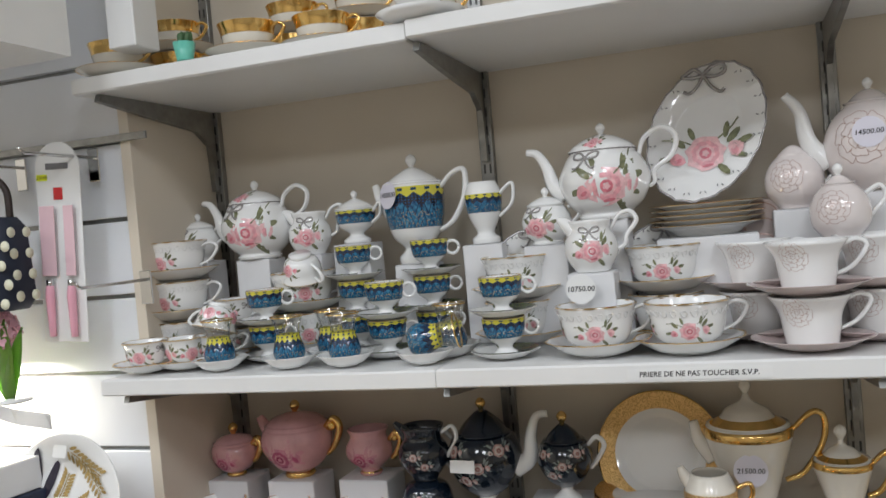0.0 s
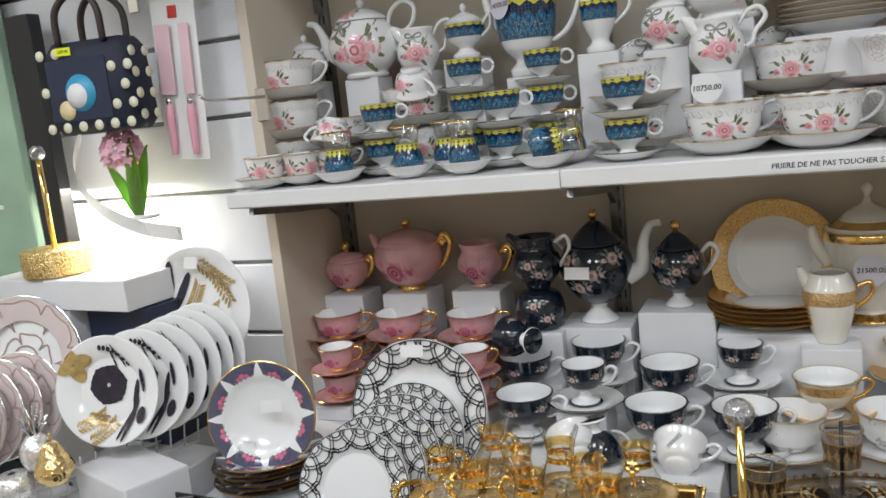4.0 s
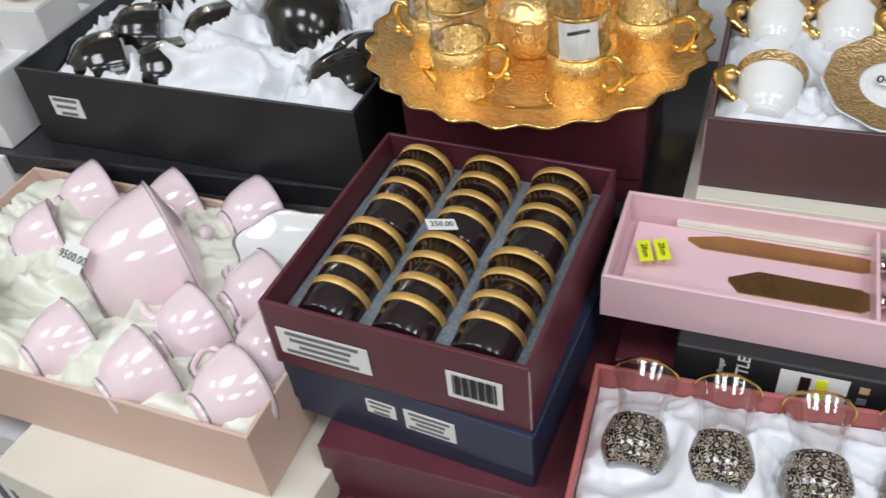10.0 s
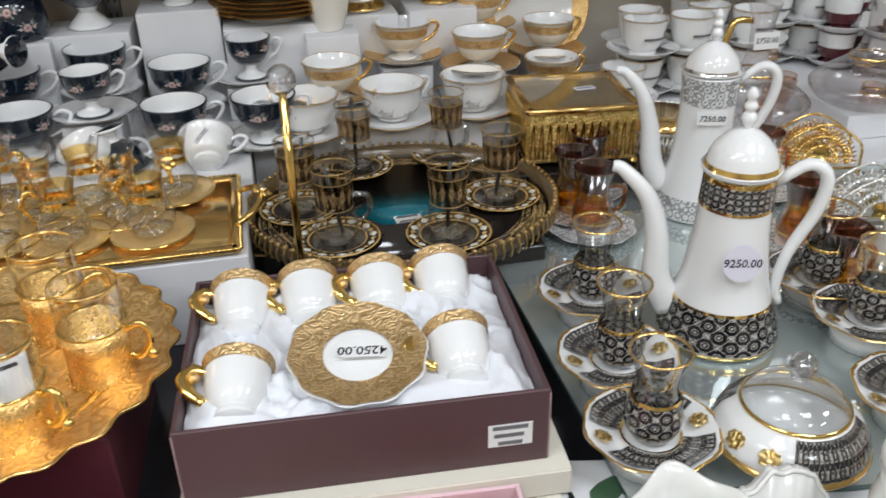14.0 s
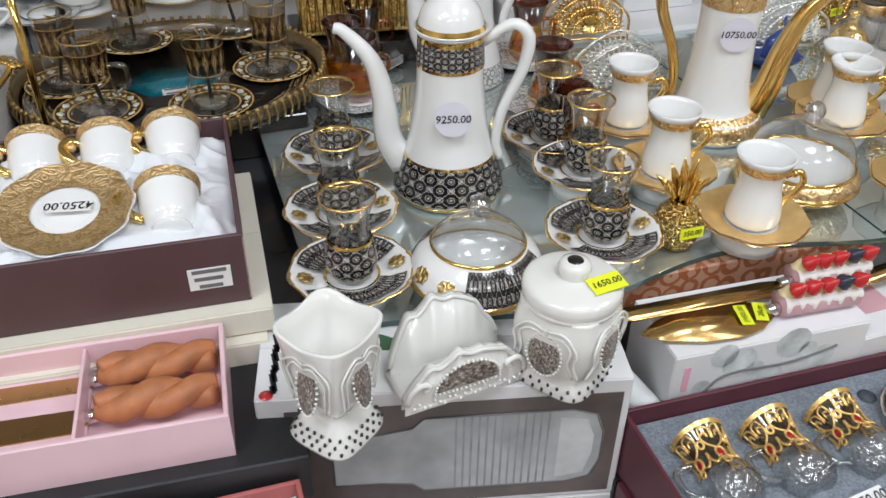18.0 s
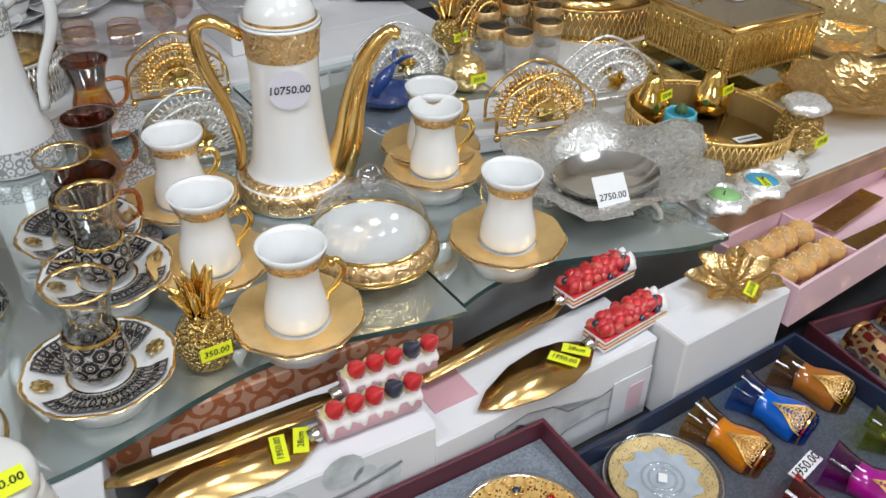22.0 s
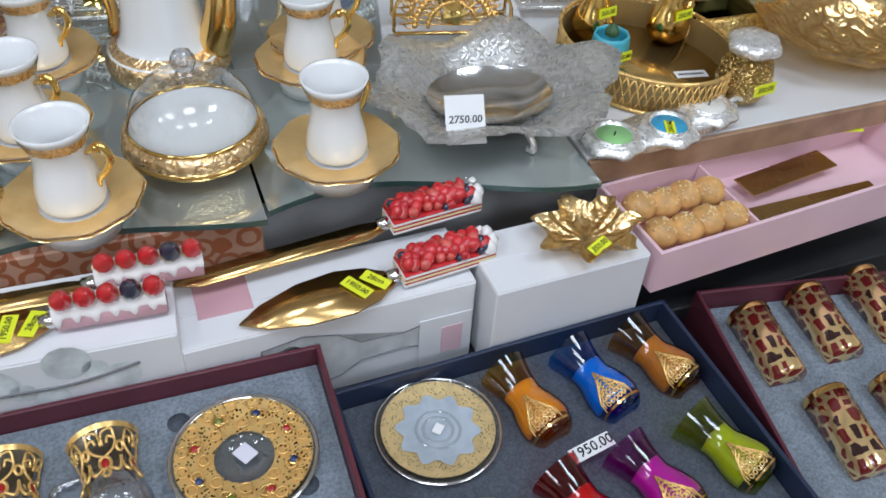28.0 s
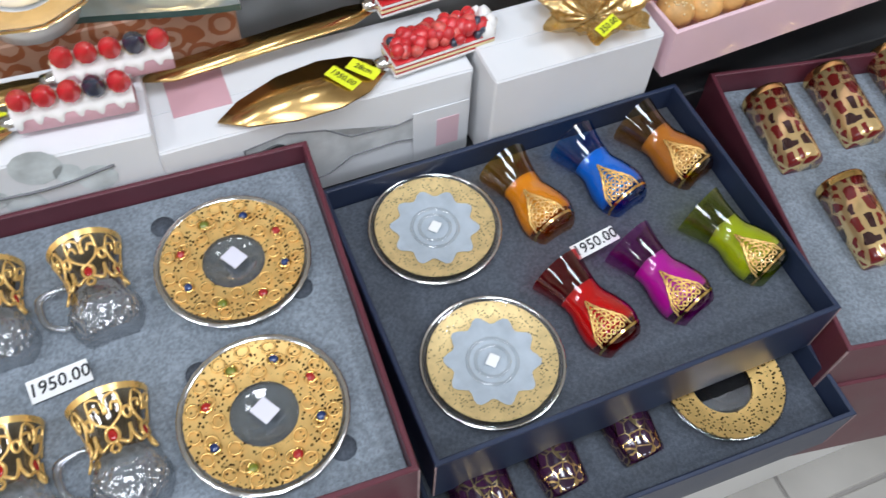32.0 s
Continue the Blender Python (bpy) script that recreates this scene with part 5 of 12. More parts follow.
def make_gilt_mug():
    h, r = 0.076, 0.0255
    c = make_tulip_glass("smoky tea mug with gold scrollwork above a crackled base", r, h, clear_glass, None, (0, 1), None, "gilt mugs", handle=mug_glass, name="glass_mug")
    wall = smooth_prof([(r * 0.62, 0), (r * 0.80, h * 0.06), (r * 0.98, h * 0.22), (r * 0.86, h * 0.42), (r * 0.70, h * 0.58), (r * 0.80, h * 0.80), (r, h)])
    part("crackled_base", lathe([(0, 0.0005)] + [(q + 0.0004, z) for q, z in wall if z < h * 0.36], 28), cut_glass, c)
    part("fumed_wall", lathe([(q + 0.0002, z) for q, z in wall if z > h * 0.46], 28), fume_glass, c, "brown fumed upper wall")
    bm = bmesh.new()
    n = 5
    for k in range(n):
        a0, w = 2 * math.pi * (k + 0.25) / n, 2 * math.pi / n
        loop = [(a0 + 0.17 * w * math.sin(t), h * (0.60 + 0.070 * math.cos(t))) for t in (0.7 * i for i in range(10))]
        trace_on(bm, wall, loop, 0.0013)
        for s in (-1, 1):
            trace_on(bm, wall, [(a0 + s * 0.04 * w, h * 0.67), (a0 + s * 0.30 * w, h * 0.74), (a0 + s * 0.38 * w, h * 0.83), (a0 + s * 0.20 * w, h * 0.86), (a0 + s * 0.14 * w, h * 0.80)], 0.0011)
            trace_on(bm, wall, [(a0 + s * 0.38 * w, h * 0.83), (a0 + s * 0.30 * w, h * 0.93), (a0 + s * 0.06 * w, h * 0.90), (a0 + s * 0.02 * w, h * 0.78)], 0.0010)
            trace_on(bm, wall, [(a0 + s * 0.12 * w, h * 0.54), (a0 + s * 0.34 * w, h * 0.50), (a0 + s * 0.46 * w, h * 0.57), (a0 + s * 0.50 * w, h * 0.66)], 0.0012)
            trace_on(bm, wall, [(a0 + s * 0.02 * w, h * 0.53), (a0 + s * 0.10 * w, h * 0.47), (a0 + s * 0.02 * w, h * 0.43)], 0.0011)
        loop = [(a0 + w / 2 + 0.10 * w * math.sin(t), h * (0.76 + 0.045 * math.cos(t))) for t in (0.8 * i for i in range(9))]
        trace_on(bm, wall, loop, 0.0012)
    tagged(part("gold_scrollwork", bm, gilt_paint, c), kind="stuff")
    part("gold_rim", band_between(wall, h * 0.945, h * 0.998, 0.0006, 28, 3), gilt_paint, c)
    for k in range(n):
        a = 2 * math.pi * (k + 0.25) / n
        q = radius_at(wall, h * 0.60)
        part("stone", ball(0.0032, pose(0, 0, 0, 0, 0, math.degrees(a)) @ pose(q, 0, h * 0.60, 0, 90, 0) @ Matrix.Diagonal((1.4, 1, 0.4, 1)), 8, 5), red_stone, c)
    return c


def make_jewel_saucer():
    c = make_saucer("glass saucer with gold fretwork and coloured stones", 0.0555, clear_glass, silver, None, "jewelled saucers", deep=0.16)
    d = 0.0555 * 0.16
    part("fretwork", lathe([(0.0225, 0.0052), (0.034, d * 0.22 + 0.0036), (0.0477, d * 0.70 + 0.0030), (0.0512, d * 0.80 + 0.0028)], 40), jewel_fret, c)
    part("centre_dish", lathe([(0, 0.0055), (0.015, 0.0055), (0.0185, 0.0080), (0.022, 0.0075)], 24), clear_glass, c)
    bm = bmesh.new()
    for k in range(32):
        a = 2 * math.pi * (k + 0.5) / 32
        rr = (0.0455, 0.0290, 0.0455, 0.0370)[k % 4]
        pts = [((rr + 0.0042 * math.cos(t)) * math.cos(a) - 0.0046 * math.sin(t) * math.sin(a), (rr + 0.0042 * math.cos(t)) * math.sin(a) + 0.0046 * math.sin(t) * math.cos(a), 0.0084 + (rr - 0.030) * 0.12) for t in (0.785 * i for i in range(9))]
        tube(pts, 0.0008, 5, 16, bm=bm)
    tagged(part("raised_scroll", bm, gilt_paint, c), kind="stuff")
    for k in range(8):
        a = 2 * math.pi * k / 8
        part("stone", lathe([(0, 0.0018), (0.0026, 0.0014), (0.0032, 0)], 10), (red_stone, navy_stone, green_stone)[k % 3], c, "", pose(0.0375 * math.cos(a), 0.0375 * math.sin(a), 0.0086))
        part("stone_setting", lathe([(0.0030, 0), (0.0040, 0.0012), (0.0048, 0)], 12), bright_gold, c, "", pose(0.0375 * math.cos(a), 0.0375 * math.sin(a), 0.0084))
    part("tag", block(0.013, 0.015, 0.001, 0.0003), lilac_paper, c, "small paper tag", pose(0.001, 0, 0.0083, 0, 0, 12), flat=True)
    return c


red_stone, navy_stone, green_stone = surface("red_stone", (0.35, 0.01, 0.01), 0.1, coat=0.6), surface("navy_stone", (0.01, 0.03, 0.12), 0.1, coat=0.6), surface("olive_stone", (0.16, 0.18, 0.02), 0.1, coat=0.6)
for i, (x, y, z) in enumerate(((0.367, 0.215, 0.757), (0.435, 0.212, 0.757), (0.504, 0.21, 0.757), (0.359, 0.093, 0.757), (0.432, 0.088, 0.757), (0.499, 0.087, 0.757))):
    lay("gilt_mug", make_gilt_mug, x, y, 0.760, 0.076, 1 + (i % 3) * 2, -86, 180)
for x, y, z in ((0.598, 0.204, 0.757), (0.588, 0.083, 0.757)):
    place("jewel_saucer", make_jewel_saucer, x, y, 0.7535, 20)
sticker(0.468, 0.153, 0.757, 12, 0, 6, 0.040, 0.016, "1950.00", 0.0090, None, paper)
for x, y, z in ((0.556, 0.255, 0.752), (0.554, 0.128, 0.752), (0.637, 0.169, 0.752), (0.629, 0.045, 0.752)):
    place("finger_hole", lambda: tagged(part("finger_hole", lathe([(0, 0.0006), (0.009, 0.0006), (0.009, 0)], 14), foam_dark, None, ""), "dark finger hole cut in grey foam", "foam hole", "foam holes"), x, y, 0.7525)


# ---- coloured glasses in the navy box ----
def colour_glass(tint, label):
    def make():
        r, h = 0.0232, 0.078
        c = make_tulip_glass(label, r, h, tint, None, (0, 1), None, "coloured tea glasses")
        out = smooth_prof([(r * 0.62, 0), (r * 0.80, h * 0.06), (r * 0.98, h * 0.22), (r * 0.86, h * 0.42), (r * 0.70, h * 0.58), (r * 0.80, h * 0.80), (r, h)])
        part("thick_base", lathe([(0, 0.0045), (r * 0.60, 0.0045), (r * 0.84, 0.012), (0, 0.013)], 20), tint, c)
        part("tissue_roll", lathe([(0, 0.0135)] + [(q * 0.93, z) for q, z in out if 0.0135 < z < 0.056] + [(0, 0.057)], 20), paper, c, "white packing tissue inside the glass")
        bm = bmesh.new()
        for k in range(5):
            s = k / 4
            for e in (-1, 1):
                trace_on(bm, out, [(0.25 * 2 * math.pi + e * 0.75 * (1 - s * 0.8), 0.0080 + 0.002 * k), (0.25 * 2 * math.pi + e * 0.55 * (1 - s * 0.8), 0.018 + 0.004 * k), (0.25 * 2 * math.pi, 0.026 + 0.004 * k)], 0.0007)
        for k in range(14):
            e, z = (k % 5 - 2) * 0.20, 0.011 + 0.005 * (k // 5)
            trace_on(bm, out, [(0.25 * 2 * math.pi + e * (1 - 12 * (z - 0.011)) + 0.07 * math.sin(t), z + 0.0017 * math.cos(t)) for t in (1.05 * i for i in range(7))], 0.0006)
        part("gilt_motif", bm, gilt_paint, c, "gold arabesque")
        part("gilt_line", lathe([(radius_at(out, z) + 0.0006, z) for z in (0.0058, 0.0066, 0.0076)], 24), gold, c)
        return c
    return make


for key, tint, x, y, z, rz in (("amber", amber_glass, 0.838, 0.202, 0.722, 14), ("blue", blue_glass, 0.905, 0.205, 0.722, 16), ("brown", brown_glass, 0.97, 0.21, 0.722, 22),
                               ("red", red_glass, 0.838, 0.094, 0.722, 18), ("magenta", magenta_glass, 0.903, 0.098, 0.722, 20), ("green", green_glass, 0.975, 0.107, 0.722, 24)):
    lay("glass_" + key, colour_glass(tint, key + " tea glass with a gold arabesque, lying in foam"), x, y, 0.725, 0.078, rz, -84, 152)


def make_speckled_saucer():
    c = make_saucer("clear glass saucer with a gold speckled border, wrapped", 0.0525, clear_glass, clear_glass, None, "speckled saucers", deep=0.16)
    part("gilt_lace", lathe([(0.0270, 0.0060), (0.0340, 0.0068), (0.0400, 0.0082), (0.0440, 0.0092), (0.0480, 0.0100)], 48), gold_speckle, c, "border of gold lace printed on the glass")
    part("frosted_well", lathe([(0, 0.0052), (0.020, 0.0062), (0.0330, 0.0078)], 64, 10, 0.10), frosted, c)
    for r in (0.0125, 0.0185):
        part("moulded_ring", lathe([(r - 0.0015, 0.0066), (r, 0.0084), (r + 0.0015, 0.0068)], 28), clear_glass, c)
    part("bright_edge", lathe([(0.0515, 0.0084), (0.0528, 0.0094), (0.0538, 0.0082)], 48), silver, c)
    part("tag", block(0.010, 0.008, 0.001, 0.0003), paper, c, "small paper tag", pose(0, 0, 0.0075, 0, 0, 30), flat=True)
    return c


frosted = surface("frosted_glass", (0.40, 0.45, 0.50), 0.22, coat=0.6, var=0.12, vscale=60.0)
for x, y, z in ((0.755, 0.204, 0.722), (0.752, 0.08, 0.722)):
    place("speckled_saucer", make_speckled_saucer, x, y, 0.7145, 15)
sticker(0.863, 0.139, 0.735, 4, 0, 10, 0.040, 0.013, "1950.00", 0.0090, None, paper)


# ---- gilt purple cups in the lower navy box ----
def make_purple_cup():
    c = thing("small_tumbler", "small dark purple tumbler with gold lattice", "glass", "purple tumblers")
    part("bowl", lathe(shell([(0.017, 0), (0.018, 0.003), (0.0215, 0.045)], 0.0018), 20), purple_gilt, c)
    part("rim", lathe([(0.0204, 0.0445), (0.0212, 0.0458), (0.0221, 0.0445)], 20), gold, c)
    return c


for x, y, z in ((0.715, 0.007, 0.655), (0.78, 0.011, 0.655), (0.846, 0.013, 0.655), (0.724, 0.013, 0.655)):
    lay("purple_cup", make_purple_cup, x, y, 0.656, 0.045, 6, -78, 30)
place("gold_edge_dish", lambda: make_saucer("clear glass dish with a gold patterned border", 0.050, smoky_glass, clear_glass, None, "", band=jewel_fret, deep=0.22), 0.936, 0.023, 0.648, 0)


# ---- mosaic tumblers in the far maroon box ----
def make_mosaic_tumbler():
    c = thing("tumbler", "tumbler with red and navy cells in a gold lattice", "glass", "mosaic tumblers")
    part("bowl", lathe(shell([(0.0180, 0), (0.0192, 0.003), (0.0212, 0.080)], 0.002), 24), leopard, c)
    part("rim", lathe([(0.0196, 0.0795), (0.0208, 0.0815), (0.0217, 0.0795), (0.0216, 0.0745)], 24), gold, c)
    return c


for x, y, z in ((1.096, 0.205, 0.7), (1.168, 0.210, 0.7), (1.240, 0.213, 0.7), (1.103, 0.096, 0.7), (1.176, 0.092, 0.7), (1.248, 0.088, 0.7)):
    lay("mosaic_tumbler", make_mosaic_tumbler, x, y, 0.701, 0.080, -6, -86, 0)


# ---- banded tumblers in the small maroon box ----
def make_banded_tumbler():
    c = thing("tumbler", "black tumbler with four gold bands", "glass", "banded tumblers")
    part("bowl", lathe(shell([(0.0250, 0), (0.0262, 0.002), (0.0272, 0.1)], 0.002), 28), tumbler_black, c)
    for z in (0.0285, 0.0500, 0.0735, 0.0955):
        r = 0.0262 + 0.0010 * z / 0.1
        part("gold_band", lathe([(r + 0.0002, z - 0.0038), (r + 0.0006, z - 0.0035), (r + 0.0007, z + 0.0035), (r + 0.0003, z + 0.0038)], 28), plain_gold, c)
    return c


mrot = Matrix.Rotation(radians(-7), 3, "Z")
for i in range(3):
    for j in range(2):
        q = mrot @ Vector(((i - 1) * 0.066, (0.5 - j) * 0.108, 0))
        lay("banded_tumbler", make_banded_tumbler, -0.465 + q.x, 0.346 + q.y, 0.850, 0.1, -7, -85, 10 * i)
sticker(-0.468, 0.343, 0.885, 10, 20, 35, 0.026, 0.012, "350.00", 0.0055, None, paper)
label_on(mb, pose(-0.060, -0.1192, 0.032, 90, 0, 0), 0.082, 0.030, paper, lines=4)
label_on(mb, pose(0.068, -0.1192, 0.034, 90, 0, 0), 0.044, 0.030, paper, lines=0, name="barcode_label")
bm = bmesh.new()
for k in range(17):
    block(0.0008 + 0.0009 * ((k * 7) % 3), 0.022, 0.0003, 0, bm, pose(0.051 + 0.0021 * k, -0.1200, 0.035, 90, 0, 0))
part("barcode", bm, ink, mb, flat=True)
label_on(nb, pose(-0.020, -0.1162, 0.045, 90, 0, 0), 0.027, 0.017, paper, lines=3)
label_on(nb, pose(0.024, -0.1162, 0.043, 90, 0, 0), 0.045, 0.025, paper, lines=4)
label_on(blackb, pose(-0.155, -0.1762, 0.052, 90, 0, 0), 0.042, 0.025, paper, lines=3)
label_on(cb, pose(0.112, -0.1112, 0.030, 90, 0, 0), 0.036, 0.022, paper, lines=3)
written("BOTTLE", 0.0095, bc, pose(-0.102, -0.0606, 0.026, 90, 0, 0) @ pose(0, 0, 0, 0, 0, 90), paper)
written("Oil & Vinegar", 0.0046, bc, pose(-0.102 - 0.017, -0.0606, 0.026, 90, 0, 0) @ pose(0, 0, 0, 0, 0, 90), paper)
label_on(bc, pose(-0.102 + 0.052, -0.0606, 0.028, 90, 0, 0), 0.050, 0.034, paper, lines=0, name="picture_panel")
for k, mat in enumerate((black_gloss, yellow_paper)):
    part("bottle_picture", block(0.008, 0.0006, 0.026, 0), mat, bc, "", pose(-0.102 + 0.046 + 0.012 * k, -0.0616, 0.015), flat=True)
for k in range(3):
    part("icon", block(0.007, 0.0006, 0.007, 0), (wax_blue, grey_ink, kraft_card)[k], bc, "", pose(-0.102 + 0.088, -0.0608, 0.008 + 0.013 * k), flat=True)


# ---- pale pink tea set in the peach box ----
def make_pale_cup():
    c = thing("teacup", "pale pink teacup with a thin silver rim, lying in satin", "cup", "pale pink cups")
    prof = smooth_prof([(0.0185, 0), (0.0195, 0.003), (0.0195, 0.005), (0.030, 0.016), (0.0375, 0.034), (0.0415, 0.054)])
    part("cup_body", lathe(shell(prof, 0.002), 32), pale_pink_china, c)
    part("rim", lathe([(0.0394, 0.0536), (0.0406, 0.0548), (0.0420, 0.0536)], 32), silver_line, c)
    part("foot_line", lathe([(0.0196, 0.0030), (0.0202, 0.0040), (0.0198, 0.0050)], 24), silver_line, c)
    hd = part("handle", tube([(0.038, 0, 0.046), (0.052, 0, 0.052), (0.060, 0, 0.042), (0.050, 0, 0.026), (0.034, 0, 0.022)], [0.0025, 0.003, 0.003, 0.003, 0.0022], 7, 16), pale_pink_china, c)
    part("handle_line", tube([(0.040, 0, 0.0495), (0.052, 0, 0.0555), (0.0636, 0, 0.042), (0.052, 0, 0.0225), (0.036, 0, 0.0190)], 0.0007, 4, 16), silver_line, hd)
    return c


for i, (x, y, z) in enumerate(((-0.932, 0.365, 0.79), (-0.819, 0.235, 0.79), (-0.707, 0.276, 0.785), (-0.728, 0.218, 0.785), (-0.635, 0.215, 0.785), (-0.921, 0.437, 0.785), (-0.816, 0.437, 0.785), (-0.721, 0.439, 0.785), (-0.664, 0.331, 0.785), (-0.62, 0.267, 0.785))):
    lay("pale_cup", make_pale_cup, x, y, 0.774, 0.054, -46 + (i * 17) % 18, -88 - (i * 7) % 10, 10 if x < -0.68 else 185)
lay("pale_pot", lambda: make_pot("teapot", "pale pink teapot lying in cream satin", "teapot", [(0.034, 0), (0.036, 0.003), (0.037, 0.006), (0.052, 0.026), (0.064, 0.056), (0.070, 0.084), (0.070, 0.090), (0.062, 0.096), (0.034, 0.106), (0.010, 0.110)], pale_pink_china, pale_pink_china, 0.089,
                                       ([(0.064, 0, 0.074), (0.090, 0, 0.084), (0.102, 0, 0.066), (0.082, 0, 0.040), (0.058, 0, 0.036)], 0.0042), group="", bands=((0.0015, 0.005, silver_line), (0.0885, 0.0905, silver_line))), -0.790, 0.340, 0.790, 0.10, -42, -88, 0)
def make_pale_dish():
    c = thing("saucer", "white lobed oval saucer with a silver edge and a pink butterfly", "saucer", "pale saucers")
    squash = Matrix.Diagonal((1.25, 0.82, 1, 1))
    for name, bm, mat in (("dish", lathe(shell(smooth_prof([(0.022, 0), (0.024, 0.002), (0.036, 0.005), (0.052, 0.013)]), 0.002), 60, 6, 0.07), porcelain),
                          ("rim", lathe([(0.0495, 0.0126), (0.0510, 0.0140), (0.0525, 0.0126)], 60, 6, 0.07), silver_line)):
        bm.transform(squash)
        part(name, bm, mat, c)
    bm = bmesh.new()
    for u, v, l, w, rot in ((0.030, 0.022, 0.011, 0.006, 30), (0.022, 0.026, 0.010, 0.005, 120), (0.026, 0.014, 0.009, 0.004, -40), (0.016, 0.020, 0.008, 0.004, 190)):
        paint(bm, lambda a, b, o: (a, b, 0.0045 + max(0.0, math.hypot(a / 1.25, b / 0.82) - 0.024) * 0.40 + o), u, v, l, w, rot)
    part("butterfly_paint", bm, ROSE_INKS[0], c)
    return c


for x, y, z in ((-0.950, 0.258, 0.8), (-0.638, 0.385, 0.79)):
    place("pale_dish", make_pale_dish, x, y, 0.788, -8, 16, -6)
sticker(-0.812, 0.294, 0.8385, 35, 0, -15, 0.032, 0.026, "9500.00", 0.008, None, paper)


# ---- black ribbed set in the black box ----
def make_black_cup():
    c = thing("teacup", "black ribbed teacup lying in white satin", "cup", "black cups")
    prof = smooth_prof([(0.020, 0), (0.022, 0.003), (0.036, 0.014), (0.044, 0.032), (0.046, 0.050), (0.047, 0.056)])
    part("cup_body", lathe(shell(prof, 0.0025), 72, 18, 0.012), black_gloss, c)
    part("rim", lathe([(0.0440, 0.0555), (0.0458, 0.0572), (0.0476, 0.0555)], 32), black_gloss, c)
    part("handle", loop_handle(0.045, 0.048, 0.036, 0.016, 0.024, 0.0034, 0.003), black_gloss, c)
    return c


for i, (x, y, z) in enumerate(((-0.923, 0.806, 0.885), (-0.84, 0.81, 0.885), (-0.751, 0.804, 0.885), (-0.934, 0.72, 0.885), (-0.94, 0.632, 0.885), (-0.841, 0.636, 0.885), (-0.945, 0.556, 0.885), (-0.862, 0.552, 0.885), (-0.679, 0.786, 0.885), (-0.640, 0.590, 0.885), (-0.645, 0.545, 0.885))):
    lay("black_cup", make_black_cup, x, y, 0.866, 0.056, -62 + (i * 19) % 24, -98 - (i * 7) % 10, 84)
lay("black_pot", lambda: make_pot("teapot", "black ribbed teapot lying in white satin", "teapot", [(0.036, 0), (0.056, 0.016), (0.068, 0.042), (0.062, 0.072), (0.040, 0.090), (0.036, 0.094)], black_gloss, None, 0.1,
                                  ([(0.054, 0, 0.065), (0.086, 0, 0.066), (0.086, 0, 0.035), (0.056, 0, 0.026)], 0.005), flutes=18), -0.727, 0.668, 0.868, 0.094, -50, -96, 84)
place("round_tag", lambda: tagged(part("round_tag", lathe([(0, 0), (0.021, 0), (0.021, 0.0006), (0, 0.0006)], 20), paper, None, ""), "round white paper price tag on a black pot", "price tag"), -0.748, 0.668, 0.9375, 0, 14)


# ---- patterned glasses in the coral box ----
def make_ikat_glass():
    return make_tulip_glass("tea glass with a navy and white ikat base and gold lines", 0.026, 0.085, clear_glass, black_mosaic, (0.0, 0.47), bright_gold, "ikat glasses")


for x, y, z in ((-0.295, 0.264, 0.775), (-0.232, 0.261, 0.775), (-0.165, 0.257, 0.775), (-0.098, 0.258, 0.775)):
    lay("ikat_glass", make_ikat_glass, x, y, 0.772, 0.085, -2, -80, 0)


# ---- cake knives in the pink box ----
def make_pastry_knife(blade_w, blade_l, name, label):
    c = thing(name, label, "cake knife", "pastry knives")
    bm = bmesh.new()
    pts = [(-blade_l, -0.002), (-blade_l * 0.92, -blade_w * 0.5), (-0.012, -blade_w * 0.5), (0, -0.006), (0, 0.006), (-0.012, blade_w * 0.42), (-blade_l * 0.8, blade_w * 0.5), (-blade_l, 0.002)]
    lo = [bm.verts.new((x, y, 0)) for x, y in pts]
    hi = [bm.verts.new((x, y, 0.0018)) for x, y in pts]
    bm.faces.new(lo[::-1])
    bm.faces.new(hi)
    for k in range(len(pts)):
        n = (k + 1) % len(pts)
        bm.faces.new((lo[k], lo[n], hi[n], hi[k]))
    part("blade", bm, matt_brass, c, flat=True)
    part("ferrule", tube([(-0.004, 0, 0.003), (0.008, 0, 0.004)], 0.006, 10, 2, smooth=False), chrome, c)
    for s in (0, 1):
        pts = [(0.008 + 0.0115 * k, 0.0062 * math.sin(0.95 * k + math.pi * s), 0.0115 + 0.004 * math.cos(0.95 * k + math.pi * s)) for k in range(9)]
        part("plaited_strand", tube(pts, [0.007, 0.0105, 0.0125, 0.0125, 0.0105, 0.011, 0.008], 10, 32), terracotta, c, "strand of a handle shaped like a plaited crust")
    return c


matt_brass = surface("brushed_brass", (0.50, 0.33, 0.14), 0.28, metal=1.0, var=0.08, vscale=20.0)
place("pastry_knife", lambda: make_pastry_knife(0.020, 0.150, "cake_knife", "brass cake knife with a plaited crust handle"), -0.124, 0.417, 0.823, -4)
place("pastry_server", lambda: make_pastry_knife(0.028, 0.112, "cake_server", "brass cake server with a plaited crust handle"), -0.127, 0.375, 0.823, -4)
part("card_inset", block(0.195, 0.094, 0.006, 0.001), pink_card, pinkk, "", pose(-0.050, 0, 0.0135), flat=True)
part("divider", block(0.003, 0.104, 0.028, 0.0005), pink_card, pinkk, "", pose(0.045, 0, 0.0135), flat=True)
for x, y, z in ((-0.308, 0.395, 0.834), (-0.294, 0.399, 0.834)):
    sticker(x, y, z, 0, 0, -75, 0.026, 0.0115, "28cm", 0.0052)


